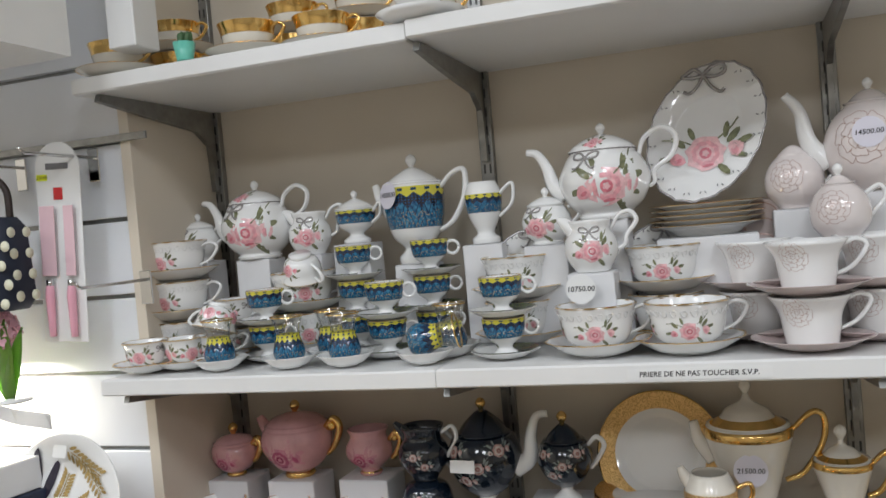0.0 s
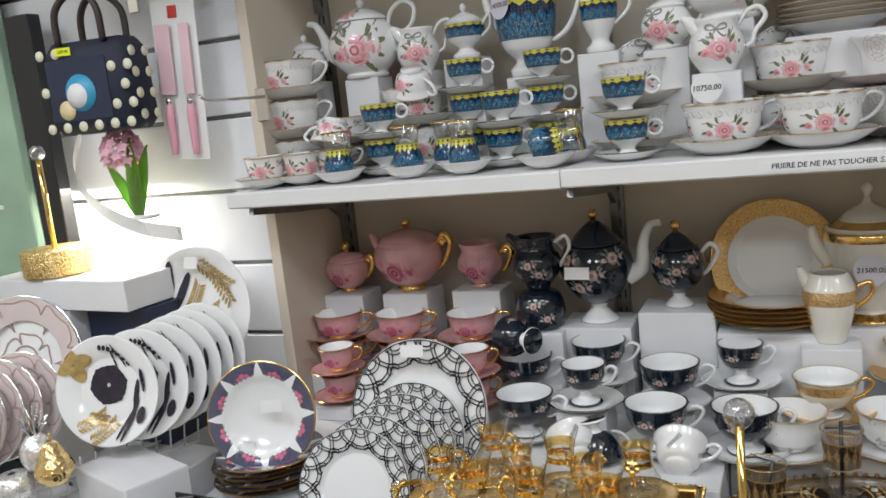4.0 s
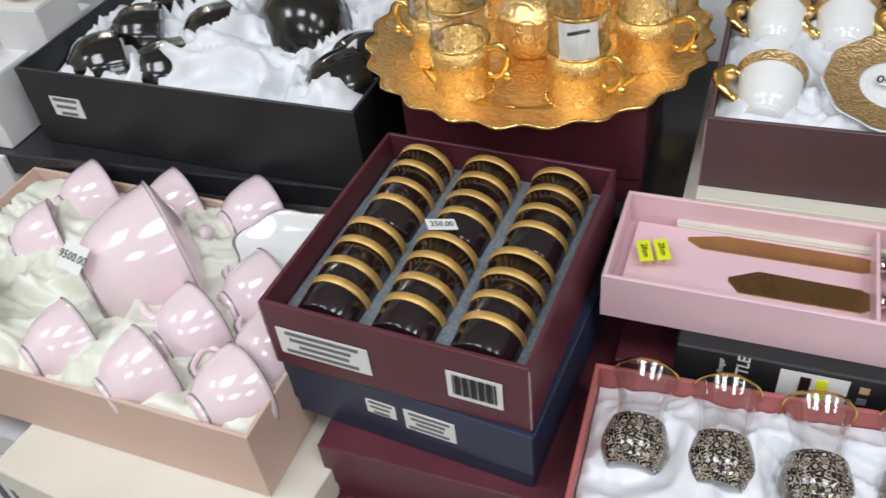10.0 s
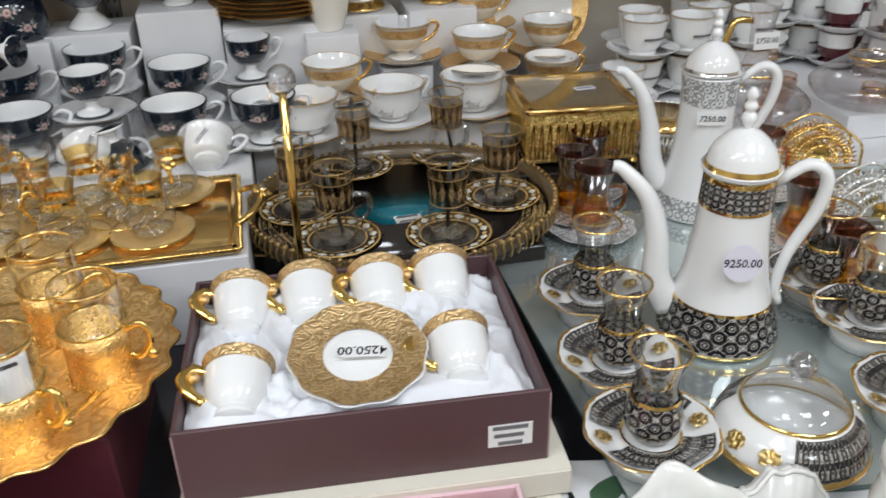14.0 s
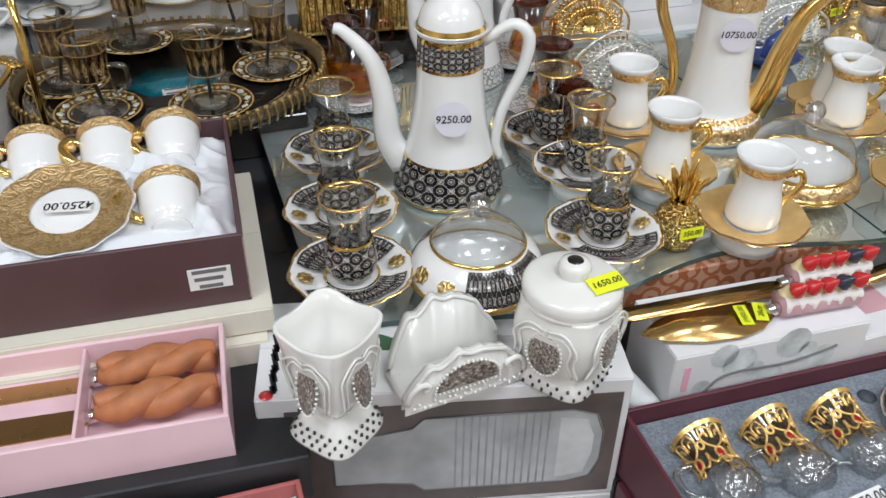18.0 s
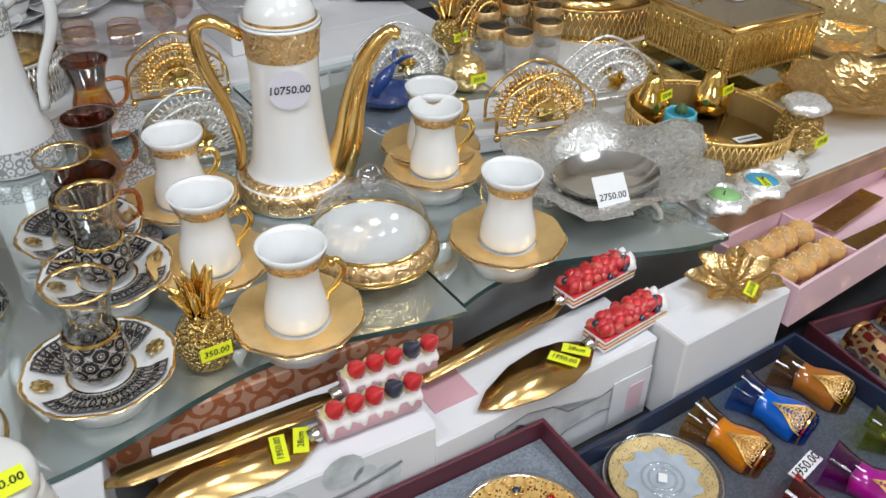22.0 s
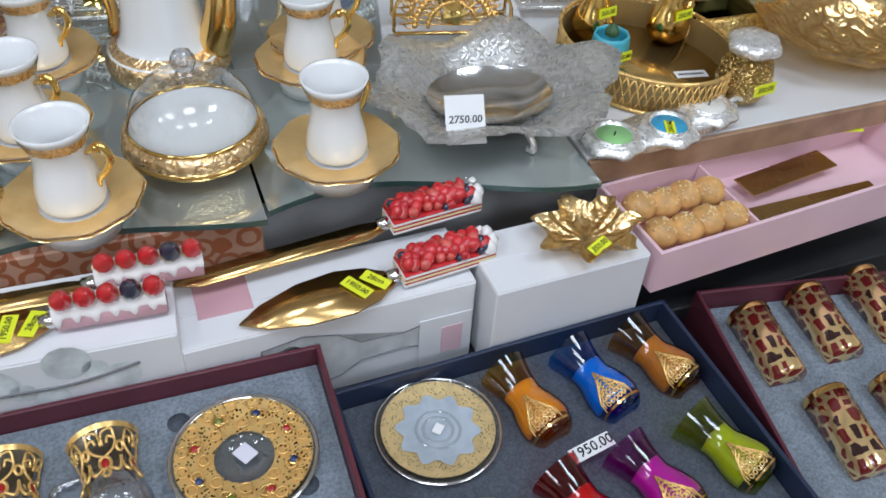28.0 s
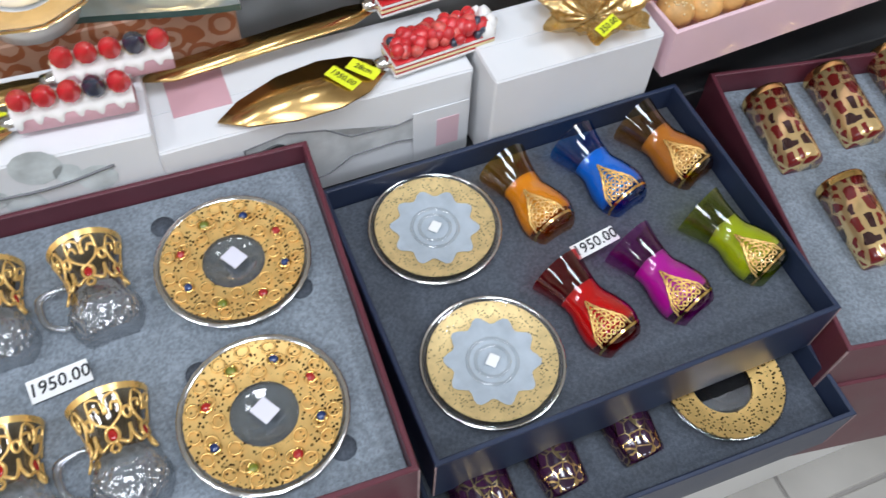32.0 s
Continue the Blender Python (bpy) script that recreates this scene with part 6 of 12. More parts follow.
# ---- gold rimmed cups in the brown box ----
def make_gilt_cup():
    c = make_cup("coffee_cup", "white coffee cup with an etched gold rim band, in satin", 0.0285, 0.056, porcelain, bright_gold, 0.62, None, matt_gold, (0.80, 0.99), flare=1.02, group="gilt cups", hout=0.50)
    part("handle_leaf", tube([(0.0250, 0, 0.046), (0.0360, 0, 0.047), (0.0430, 0, 0.038), (0.0380, 0, 0.026), (0.0290, 0, 0.018), (0.0240, 0, 0.014)], [0.003, 0.0050, 0.0058, 0.0052, 0.0040, 0.002], 9, 22), bright_gold, c, "leaf-shaped gilt handle")
    part("handle_curl", ball(0.0046, pose(0.0340, 0, 0.040), 10, 7), matt_gold, c)
    return c


for i, (x, y, z) in enumerate(((-0.217, 0.638, 0.92), (-0.155, 0.64, 0.92), (-0.089, 0.636, 0.92), (-0.027, 0.638, 0.92))):
    lay("gilt_cup", make_gilt_cup, x, y, 0.915, 0.056, -4 + i, -72, 192)
for i, (x, y, z) in enumerate(((-0.223, 0.514, 0.93), (-0.039, 0.518, 0.93))):
    lay("gilt_cup", make_gilt_cup, x, y, 0.917, 0.056, -6 + 4 * i, -74, 192)
gs = place("gilt_saucer", lambda: make_saucer("white saucer with a broad etched gold border", 0.058, porcelain, None, None, "", 10, matt_gold, 0.14), -0.124, 0.526, 0.9245, 0, 12)
label_on(gs, pose(0.004, 0, 0.0085, 0, 0, 172), 0.036, 0.014, paper, "4250.00", 0.009)


# ---- round golden tray with tea glass holders ----
def make_round_tray():
    c = thing("round_tray", "round chased golden tray with a scalloped edge", "tray", "", pose(-0.440, 0.600, 0.9055))
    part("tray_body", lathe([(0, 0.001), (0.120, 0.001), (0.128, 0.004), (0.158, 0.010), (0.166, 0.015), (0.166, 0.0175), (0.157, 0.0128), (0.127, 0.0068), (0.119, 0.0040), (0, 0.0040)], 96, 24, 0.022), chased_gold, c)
    edge = [(0.166 * (1 + 0.022 * math.cos(24 * a)) * math.cos(a), 0.166 * (1 + 0.022 * math.cos(24 * a)) * math.sin(a), 0.0168) for a in (2 * math.pi * k / 192 for k in range(193))]
    part("rolled_rim", tube(edge, 0.0016, 5, 2, smooth=False), gold, c)
    part("engraved_ring", lathe([(0.112, 0.0042), (0.114, 0.0050), (0.117, 0.0050), (0.119, 0.0043)], 64), gold, c)
    return c


make_round_tray()


def make_holder_glass():
    c = thing("tea_glass", "straight tea glass in a chased golden holder with a handle", "glass", "golden tea glasses")
    part("holder", lathe([(0, 0), (0.0275, 0), (0.0290, 0.002), (0.0255, 0.006), (0.0262, 0.028), (0.0278, 0.050), (0.0264, 0.050), (0.0248, 0.006), (0, 0.005)], 32), holder_gold, c)
    part("holder_lip", lathe([(0.0262, 0.0498), (0.0275, 0.0512), (0.0284, 0.0500), (0.0278, 0.0484)], 32), bright_gold, c)
    bm = bmesh.new()
    for k in range(36):
        a = 2 * math.pi * k / 36
        ball(0.0016, pose(0.0288 * math.cos(a), 0.0288 * math.sin(a), 0.002), 5, 4, 1, bm)
    part("beaded_foot", bm, bright_gold, c)
    g = part("glass", lathe([(0, 0.008), (0.0238, 0.008), (0.0262, 0.052), (0.0272, 0.088)], 32), clear_glass, c)
    part("gold_rim", lathe([(0.0260, 0.0865), (0.0267, 0.0890), (0.0275, 0.0865), (0.0274, 0.0845)], 32), gold, g)
    part("handle", tube([(0.026, 0, 0.044), (0.040, 0, 0.050), (0.047, 0, 0.040), (0.043, 0, 0.026), (0.034, 0, 0.018), (0.026, 0, 0.020)], [0.003, 0.0032, 0.0026, 0.0028, 0.0034, 0.0024], 8, 20), bright_gold, c)
    part("handle_scroll", ball(0.0048, pose(0.046, 0, 0.021)), bright_gold, c)
    return c


for i, (x, y, z) in enumerate(((-0.491, 0.511, 0.91), (-0.384, 0.510, 0.91), (-0.333, 0.579, 0.91), (-0.530, 0.566, 0.91), (-0.476, 0.662, 0.91), (-0.378, 0.655, 0.91))):
    place("holder_glass", make_holder_glass, x, y, 0.9095, (-12, -28, -15, 165, 160, 10)[i])
sg = thing("sugar_bowl", "lidded golden sugar bowl with a faceted knob", "sugar bowl", "", pose(-0.443, 0.588, 0.9095))
part("bowl", lathe(smooth_prof([(0.022, 0), (0.024, 0.003), (0.034, 0.020), (0.031, 0.038), (0.030, 0.040)]), 28), chased_gold, sg)
sl = part("lid", lathe(smooth_prof([(0.032, 0.040), (0.031, 0.044), (0.020, 0.056), (0.006, 0.060), (0.0005, 0.061)]), 28), chased_gold, sg)
part("knob", ball(0.0085, pose(0, 0, 0.068), 10, 7), crystal, sl)
lab = tagged(part("price_tag", block(0.034, 0.044, 0.0006, 0), paper, None, "", pose(-0.384, 0.512, 0.957, 64, 0, 14), flat=True), "white handwritten price tag standing in a tea glass", "price tag")
part("writing", block(0.020, 0.003, 0.0004, 0), ink, lab, "", pose(0, 0.012, 0.0006, 0, 0, 6), flat=True)


# ---- long golden tray with tulip glasses ----
def make_long_tray():
    c = thing("long_tray", "rectangular golden tray with a beaded rim and scroll handles", "tray", "", pose(-0.390, 0.868, 0.9035))
    bm = bmesh.new()
    block(0.33, 0.185, 0.004, 0.0015, bm)
    part("tray_base", bm, tray_mirror, c)
    for sx, w, d, px, py in ((0, 0.345, 0.012, 0, 0.094), (0, 0.345, 0.012, 0, -0.094), (0, 0.012, 0.2, 0.168, 0), (0, 0.012, 0.2, -0.168, 0)):
        part("raised_rim", block(w, d, 0.008, 0.003), gold, c, "", pose(px, py, 0.002))
    bm = bmesh.new()
    for k in range(58):
        ball(0.0032, pose(-0.168 + 0.336 * k / 57, -0.0995, 0.008), 6, 4, 1, bm)
        ball(0.0032, pose(-0.168 + 0.336 * k / 57, 0.0995, 0.008), 6, 4, 1, bm)
    for k in range(33):
        ball(0.0032, pose(-0.1735, -0.095 + 0.19 * k / 32, 0.008), 6, 4, 1, bm)
        ball(0.0032, pose(0.1735, -0.095 + 0.19 * k / 32, 0.008), 6, 4, 1, bm)
    tagged(part("beading", bm, bright_gold, c), kind="stuff")
    for s in (-1, 1):
        for e in (-1, 1):
            part("leafy_scroll", tube([(s * 0.170, e * 0.045, 0.010), (s * 0.186, e * 0.036, 0.017), (s * 0.196, e * 0.020, 0.022), (s * 0.200, e * 0.004, 0.026)], [0.003, 0.0045, 0.0035, 0.004], 7, 14), bright_gold, c)
        for k in range(5):
            part("handle_petal", ball(0.0062, pose(s * 0.200, 0, 0.026, 0, s * 30, 0) @ pose(0.008 * math.cos(1.257 * k), 0.008 * math.sin(1.257 * k), 0.002) @ Matrix.Diagonal((1, 1, 0.5, 1)), 8, 6), bright_gold, c)
        part("handle_crystal", ball(0.0056, pose(s * 0.202, 0, 0.030), 8, 6), crystal, c, "clear cut crystal")
    return c


tray_mirror = surface("mirror_gold_tray", (0.90, 0.62, 0.24), 0.13, metal=0.9, var=0.1, vscale=18.0, bump=0.06, bscale=120.0)
make_long_tray()


def make_gold_saucer_glass():
    c = thing("tea_glass", "clear tulip tea glass with a gold belt on a golden saucer", "glass", "tulip glasses")
    prof = smooth_prof([(0.0150, 0), (0.0215, 0.0035), (0.0270, 0.014), (0.0265, 0.024), (0.0205, 0.037), (0.0170, 0.049), (0.0190, 0.064), (0.0255, 0.084)])
    part("bowl", lathe([(0, 0.002)] + prof, 28), tea_clear, c)
    part("gold_belt", band_between(prof, 0.0425, 0.0505, 0.0006, 28, 5), bright_gold, c)
    part("amber_belt", band_between(prof, 0.0545, 0.0665, 0.0006, 28, 5), amber_belt, c, "thin translucent gold")
    part("thick_base", lathe([(0, 0.0110), (0.012, 0.0098), (0.0215, 0.0068), (0.0200, 0.003)], 24), facet_glass, c)
    part("gold_saucer", lathe([(0, 0.0002), (0.026, 0.0002), (0.032, 0.002), (0.046, 0.005), (0.045, 0.0062), (0.030, 0.003), (0, 0.0014)], 36), saucer_gold, c, "", pose(0, 0, -0.0018))
    part("saucer_rim", lathe([(0.0445, 0.0056), (0.0456, 0.0068), (0.0468, 0.0052)], 36), bright_gold, c, "", pose(0, 0, -0.0018))
    part("filigree_handle", tube([(0.0175, 0, 0.054), (0.026, 0, 0.062), (0.034, 0, 0.054), (0.034, 0, 0.042), (0.029, 0, 0.034), (0.026, 0, 0.024)], [0.002, 0.0028, 0.003, 0.0026, 0.0024, 0.002], 7, 18), bright_gold, c)
    for k in range(5):
        part("handle_petal", ball(0.0042, pose(0.033, 0, 0.052, 0, 62, 0) @ pose(0.0056 * math.cos(1.257 * k), 0.0056 * math.sin(1.257 * k), 0.002) @ Matrix.Diagonal((1, 1, 0.5, 1)), 8, 6), bright_gold, c)
    part("crystal", ball(0.0044, pose(0.0362, 0, 0.0540), 8, 6), crystal, c, "small clear crystal")
    return c


amber_belt = thin_glass("lustre_amber_glass", (0.95, 0.66, 0.24), 0.08, 0.0, 0.16)
saucer_gold = surface("lustre_gold_dish", (0.90, 0.62, 0.27), 0.24, metal=0.62, var=0.12, vscale=50.0, bump=0.12, bscale=220.0)


for i, (x, y, z) in enumerate(((-0.31, 0.832, 0.912), (-0.4, 0.836, 0.912), (-0.474, 0.848, 0.912), (-0.29, 0.931, 0.912), (-0.387, 0.93, 0.912), (-0.488, 0.959, 0.912), (-0.534, 0.88, 0.912), (-0.345, 0.885, 0.912), (-0.435, 0.900, 0.912))):
    place("gold_saucer_glass", make_gold_saucer_glass, x, y, 0.9115, 150 + 40 * i)


# ---- black damask coffee set on the glass ----
GL = 0.833


def make_damask_pot():
    prof = [(0.054, 0), (0.058, 0.004), (0.060, 0.012), (0.050, 0.045), (0.042, 0.075), (0.036, 0.120), (0.034, 0.155), (0.033, 0.180), (0.036, 0.184), (0.034, 0.190), (0.029, 0.206), (0.016, 0.220), (0.005, 0.225)]
    c = make_pot("coffee_pot", "tall white coffee pot with black damask bands and gold lines", "coffee pot", prof, porcelain, porcelain, 0.186,
                 ([(0.033, 0, 0.172), (0.060, 0, 0.192), (0.078, 0, 0.180), (0.074, 0, 0.145), (0.056, 0, 0.100), (0.050, 0, 0.062), (0.055, 0, 0.042)], [0.005, 0.0062, 0.0066, 0.006, 0.0055, 0.005]),
                 ([(-0.050, 0, 0.030), (-0.066, 0, 0.062), (-0.070, 0, 0.110), (-0.082, 0, 0.150), (-0.108, 0, 0.178), (-0.118, 0, 0.181)], [0.017, 0.015, 0.012, 0.009, 0.0065, 0.0055]),
                 bands=((0.010, 0.048, damask), (0.048, 0.051, bright_gold), (0.004, 0.009, bright_gold), (0.152, 0.176, damask), (0.176, 0.182, bright_gold), (0.149, 0.152, bright_gold), (0.1865, 0.193, bright_gold)), group="coffee pots", knob_r=0.0075)
    part("finial", lathe(smooth_prof([(0.004, 0), (0.0065, 0.006), (0.004, 0.011), (0.0055, 0.016), (0.003, 0.022), (0.0004, 0.024)]), 14), porcelain, c, "", pose(0, 0, 0.240))
    return c


dp = place("damask_pot", make_damask_pot, 0.255, 0.609, 0.833, -22)
label_on(dp, pose(0.006, -0.0462, 0.108, 80, 0, 8), 0, 0, lilac_paper, "9250.00", 0.0080, round_r=0.0185)


def make_damask_glass():
    c = make_tulip_glass("tulip tea glass with a black damask base", 0.0245, 0.085, clear_glass, damask_glass, (0.0, 0.47), gold, "damask glasses")
    part("gold_line", lathe([(0.0207, 0.0392), (0.0214, 0.0405), (0.0200, 0.0425)], 24), bright_gold, c)
    return c


def make_damask_saucer():
    c = make_saucer("white saucer with a black damask segment and gold rim", 0.0575, porcelain, gold, None, "damask saucers", 8, None, 0.24)
    for a0 in (0.565, 0.065):
        part("damask_segment", lathe([(0.026, 0.0062), (0.036, 0.0072), (0.0495, 0.0128), (0.0520, 0.0141)], 24, 8, 0.02, a0=a0, a1=a0 + 0.37), damask_part, c)
    part("damask_line", lathe([(0.024, 0.0066), (0.0262, 0.0070)], 28), bright_gold, c)
    for a in (0, 180):
        part("medallion", lathe([(0, 0.0010), (0.0040, 0.0008), (0.0078, 0)], 32, 8, 0.10), filigree_gold, c, "", pose(0.0425 * math.cos(radians(a)), 0.0425 * math.sin(radians(a)), 0.0122, 0, 0, a) @ pose(0, 0, 0, 0, -18, 0))
    return c


for x, y, z in ((0.142, 0.672, 0.856), (0.122, 0.555, 0.856), (0.108, 0.451, 0.856), (0.395, 0.56, 0.856), (0.357, 0.439, 0.856), (0.393, 0.642, 0.856)):
    lift = 0.020
    place("riser_ring", lambda: tagged(part("cup_riser", lathe([(0.022, 0), (0.034, 0), (0.036, 0.0205), (0.024, 0.0205), (0.022, 0)], 24), porcelain, None, ""), "white upturned dish raising a saucer", "dish", "saucer risers"), x, y, GL)
    place("damask_saucer", make_damask_saucer, x, y, GL + 0.0208)
    place("damask_glass", make_damask_glass, x, y, GL + 0.0268)


def make_domed_bowl(base, deco, label, glass_lid=True):
    def make():
        c = thing("lidded_bowl", label, "bowl", "lidded bowls")
        prof = smooth_prof([(0.030, 0), (0.034, 0.003), (0.054, 0.014), (0.063, 0.022), (0.062, 0.026)])
        part("bowl", lathe(shell(prof, 0.002), 36), base, c)
        part("gold_border", lathe([(0.0645, 0.0205), (0.0655, 0.0225), (0.0640, 0.0265), (0.0610, 0.0268)], 40), gold, c)
        if deco:
            low = smooth_prof([(0.0630, 0.0255), (0.0620, 0.032), (0.0560, 0.044), (0.0465, 0.0530), (0.0430, 0.0555)])
            cap = smooth_prof([(0.0430, 0.0555), (0.0400, 0.0630), (0.0310, 0.0710), (0.0180, 0.0755), (0.0080, 0.0790), (0.0065, 0.0840)])
            top = 0.0940
        else:
            low = smooth_prof([(0.0640, 0.0255), (0.0638, 0.0310), (0.0605, 0.0370), (0.0570, 0.0395)])
            cap = smooth_prof([(0.0570, 0.0395), (0.0560, 0.0480), (0.0500, 0.0640), (0.0370, 0.0780), (0.0180, 0.0865), (0.0070, 0.0890)])
            top = 0.1000
            part("white_liner", lathe([(0.0560, 0.0385), (0.0520, 0.0350), (0.0300, 0.0315), (0, 0.0305)], 36), porcelain, c)
        part("shoulder", lathe(low, 48), porcelain if deco else etched_pale, c)
        lid = part("glass_lid", lathe(cap, 40), dome_glass, c)
        r0, z0 = cap[0]
        part("lid_line", lathe([(r0 - 0.0002, z0 - 0.0010), (r0 + 0.0014, z0), (r0 + 0.0012, z0 + 0.0022), (r0 - 0.0006, z0 + 0.0028)], 40), bright_gold, lid)
        part("knob", ball(0.0110, pose(0, 0, top), 12, 8), crystal, lid)
        part("knob_neck", lathe([(0.009, cap[-1][1] - 0.001), (0.005, cap[-1][1] + 0.003), (0.006, top - 0.008)], 14), crystal, lid)
        if deco:
            for a0 in (0.665, 0.165):
                part("damask_segment", lathe([(q + 0.0005, z + 0.0003) for q, z in low if z < 0.0545], 20, a0=a0, a1=a0 + 0.25), deco, c)
            for a in (192, 222, 12, 42):
                r = radius_at(low, 0.040)
                part("medallion", lathe([(0, 0.0010), (0.0045, 0.0008), (0.0088, 0)], 32, 8, 0.10), filigree_gold, c, "", pose(0, 0, 0, 0, 0, a) @ pose(r, 0, 0.040, 0, 52, 0))
        return c
    return make


place("damask_bowl", make_domed_bowl(porcelain, damask_part, "white damask bowl with a clear glass dome and crystal knob"), 0.221, 0.427, 0.833)


# ---- white relief set on the glassware carton ----


def square_shell(rings, power, seg=48, wave=0.0, top=9.0):
    """A rounded-square turned shape from (half width, height) pairs; rings above top rise at the corners."""
    bm, rows = bmesh.new(), []
    for r, z in rings:
        row = []
        for k in range(seg):
            a = 2 * math.pi * k / seg
            c, s = math.cos(a), math.sin(a)
            q = 1 / (abs(c) ** power + abs(s) ** power) ** (1 / power)
            row.append(bm.verts.new((r * q * c, r * q * s, z - (wave * math.cos(4 * a) if z > top else 0))))
        rows.append(row)
    for a, b in zip(rows, rows[1:]):
        for k in range(seg):
            bm.faces.new((a[k], a[(k + 1) % seg], b[(k + 1) % seg], b[k]))
    bm.faces.new(rows[0][::-1])
    bm.faces.new(rows[-1])
    return bm


def pierced_dots(c, r, zs, power, n):
    bm = bmesh.new()
    for row, z in enumerate(zs):
        for k in range(n):
            a = 2 * math.pi * (k + 0.5 * (row % 2)) / n
            q = (r - 0.42 * (z - zs[0])) / (abs(math.cos(a)) ** power + abs(math.sin(a)) ** power) ** (1 / power)
            ball(0.0014, pose(q * math.cos(a), q * math.sin(a), z), 6, 4, 1.5, bm)
    tagged(part("pierced_hole", bm, black_metal, c), kind="stuff")


def make_relief_vase():
    c = thing("toothbrush_vase", "white ceramic square vase with pierced foot and pearl trim", "vase", "relief ceramics")
    part("vase_body", square_shell(((0.0165, 0.030), (0.0185, 0.034), (0.0235, 0.046), (0.0265, 0.070), (0.0300, 0.096), (0.0322, 0.106), (0.0318, 0.108), (0.0296, 0.1075), (0.0270, 0.094), (0.0170, 0.046)), 5.0, 48, 0.0022, 0.10), white_resin, c)
    part("foot", square_shell(((0.0300, 0.0), (0.0308, 0.004), (0.0250, 0.014), (0.0190, 0.024), (0.0165, 0.0305)), 4.0), white_resin, c)
    pierced_dots(c, 0.0300, (0.0065, 0.0115, 0.0165), 4.0, 24)
    for turn in (0, 90, 180, 270):
        m = pose(0, 0, 0, 0, 0, turn)
        bm = bmesh.new()
        for s in (-1, 1):
            for w in (0.0, 0.0045):
                tube([m @ Vector((s * (0.017 - w), -0.0252, 0.044)), m @ Vector((s * (0.0205 - w), -0.0275, 0.066)), m @ Vector((s * (0.0215 - w), -0.0292, 0.082 - w)), m @ Vector((s * 0.009, -0.0302, 0.093 - w)), m @ Vector((0, -0.0304, 0.090 - w))], 0.0011, 5, 14, bm=bm)
        if turn == 90:
            for x in (-0.010, -0.005, 0.0, 0.005, 0.010):
                tube([m @ Vector((x, -0.0240, 0.042)), m @ Vector((x, -0.0275, 0.074))], 0.0014, 5, 2, smooth=False, bm=bm)
        part("arched_moulding", bm, white_resin, c)
    relief_panel(c, 0.0, -0.0280, 0.066, 0.0085, 0.024, 82)
    relief_panel(c, 0.0, 0.0, 0.0, 0.0085, 0.024, 82, pose(0, 0, 0, 0, 0, -90) @ pose(0, -0.0280, 0.066))
    return c


def relief_panel(c, x, y, z, w, h, tilt, base=None):
    m = (base or pose(x, y, z)) @ pose(0, 0, 0, tilt, 0, 0)
    part("stone_panel", lathe([(0, 0.0012), (1.0, 0.0010), (1.05, 0)], 20), pebble, c, "panel of mottled brown stones", m @ Matrix.Diagonal((w, h, 1, 1)))
    bm = bmesh.new()
    for k in range(32):
        a = 2 * math.pi * k / 32
        ball(0.0013, m @ pose(w * 1.16 * math.cos(a), h * 1.08 * math.sin(a), 0.0008), 6, 4, 1, bm)
    tagged(part("pearl_trim", bm, white_resin, c), kind="stuff")


def mottle(nt, ob, uv, col):
    """Small irregular grey and brown stones."""
    n = noise_n(nt, ob, 5.5, 3.0, 0.7)
    col = mix_n(nt, step_n(nt, n, 0.44, 0.50), (0.075, 0.058, 0.050), (0.26, 0.21, 0.18))
    return mix_n(nt, step_n(nt, n, 0.56, 0.60), col, (0.56, 0.52, 0.47)), 0.0


pebble = decorated("mottled_stones", (0.5, 0.48, 0.44), 0.35, mottle, 0.3)


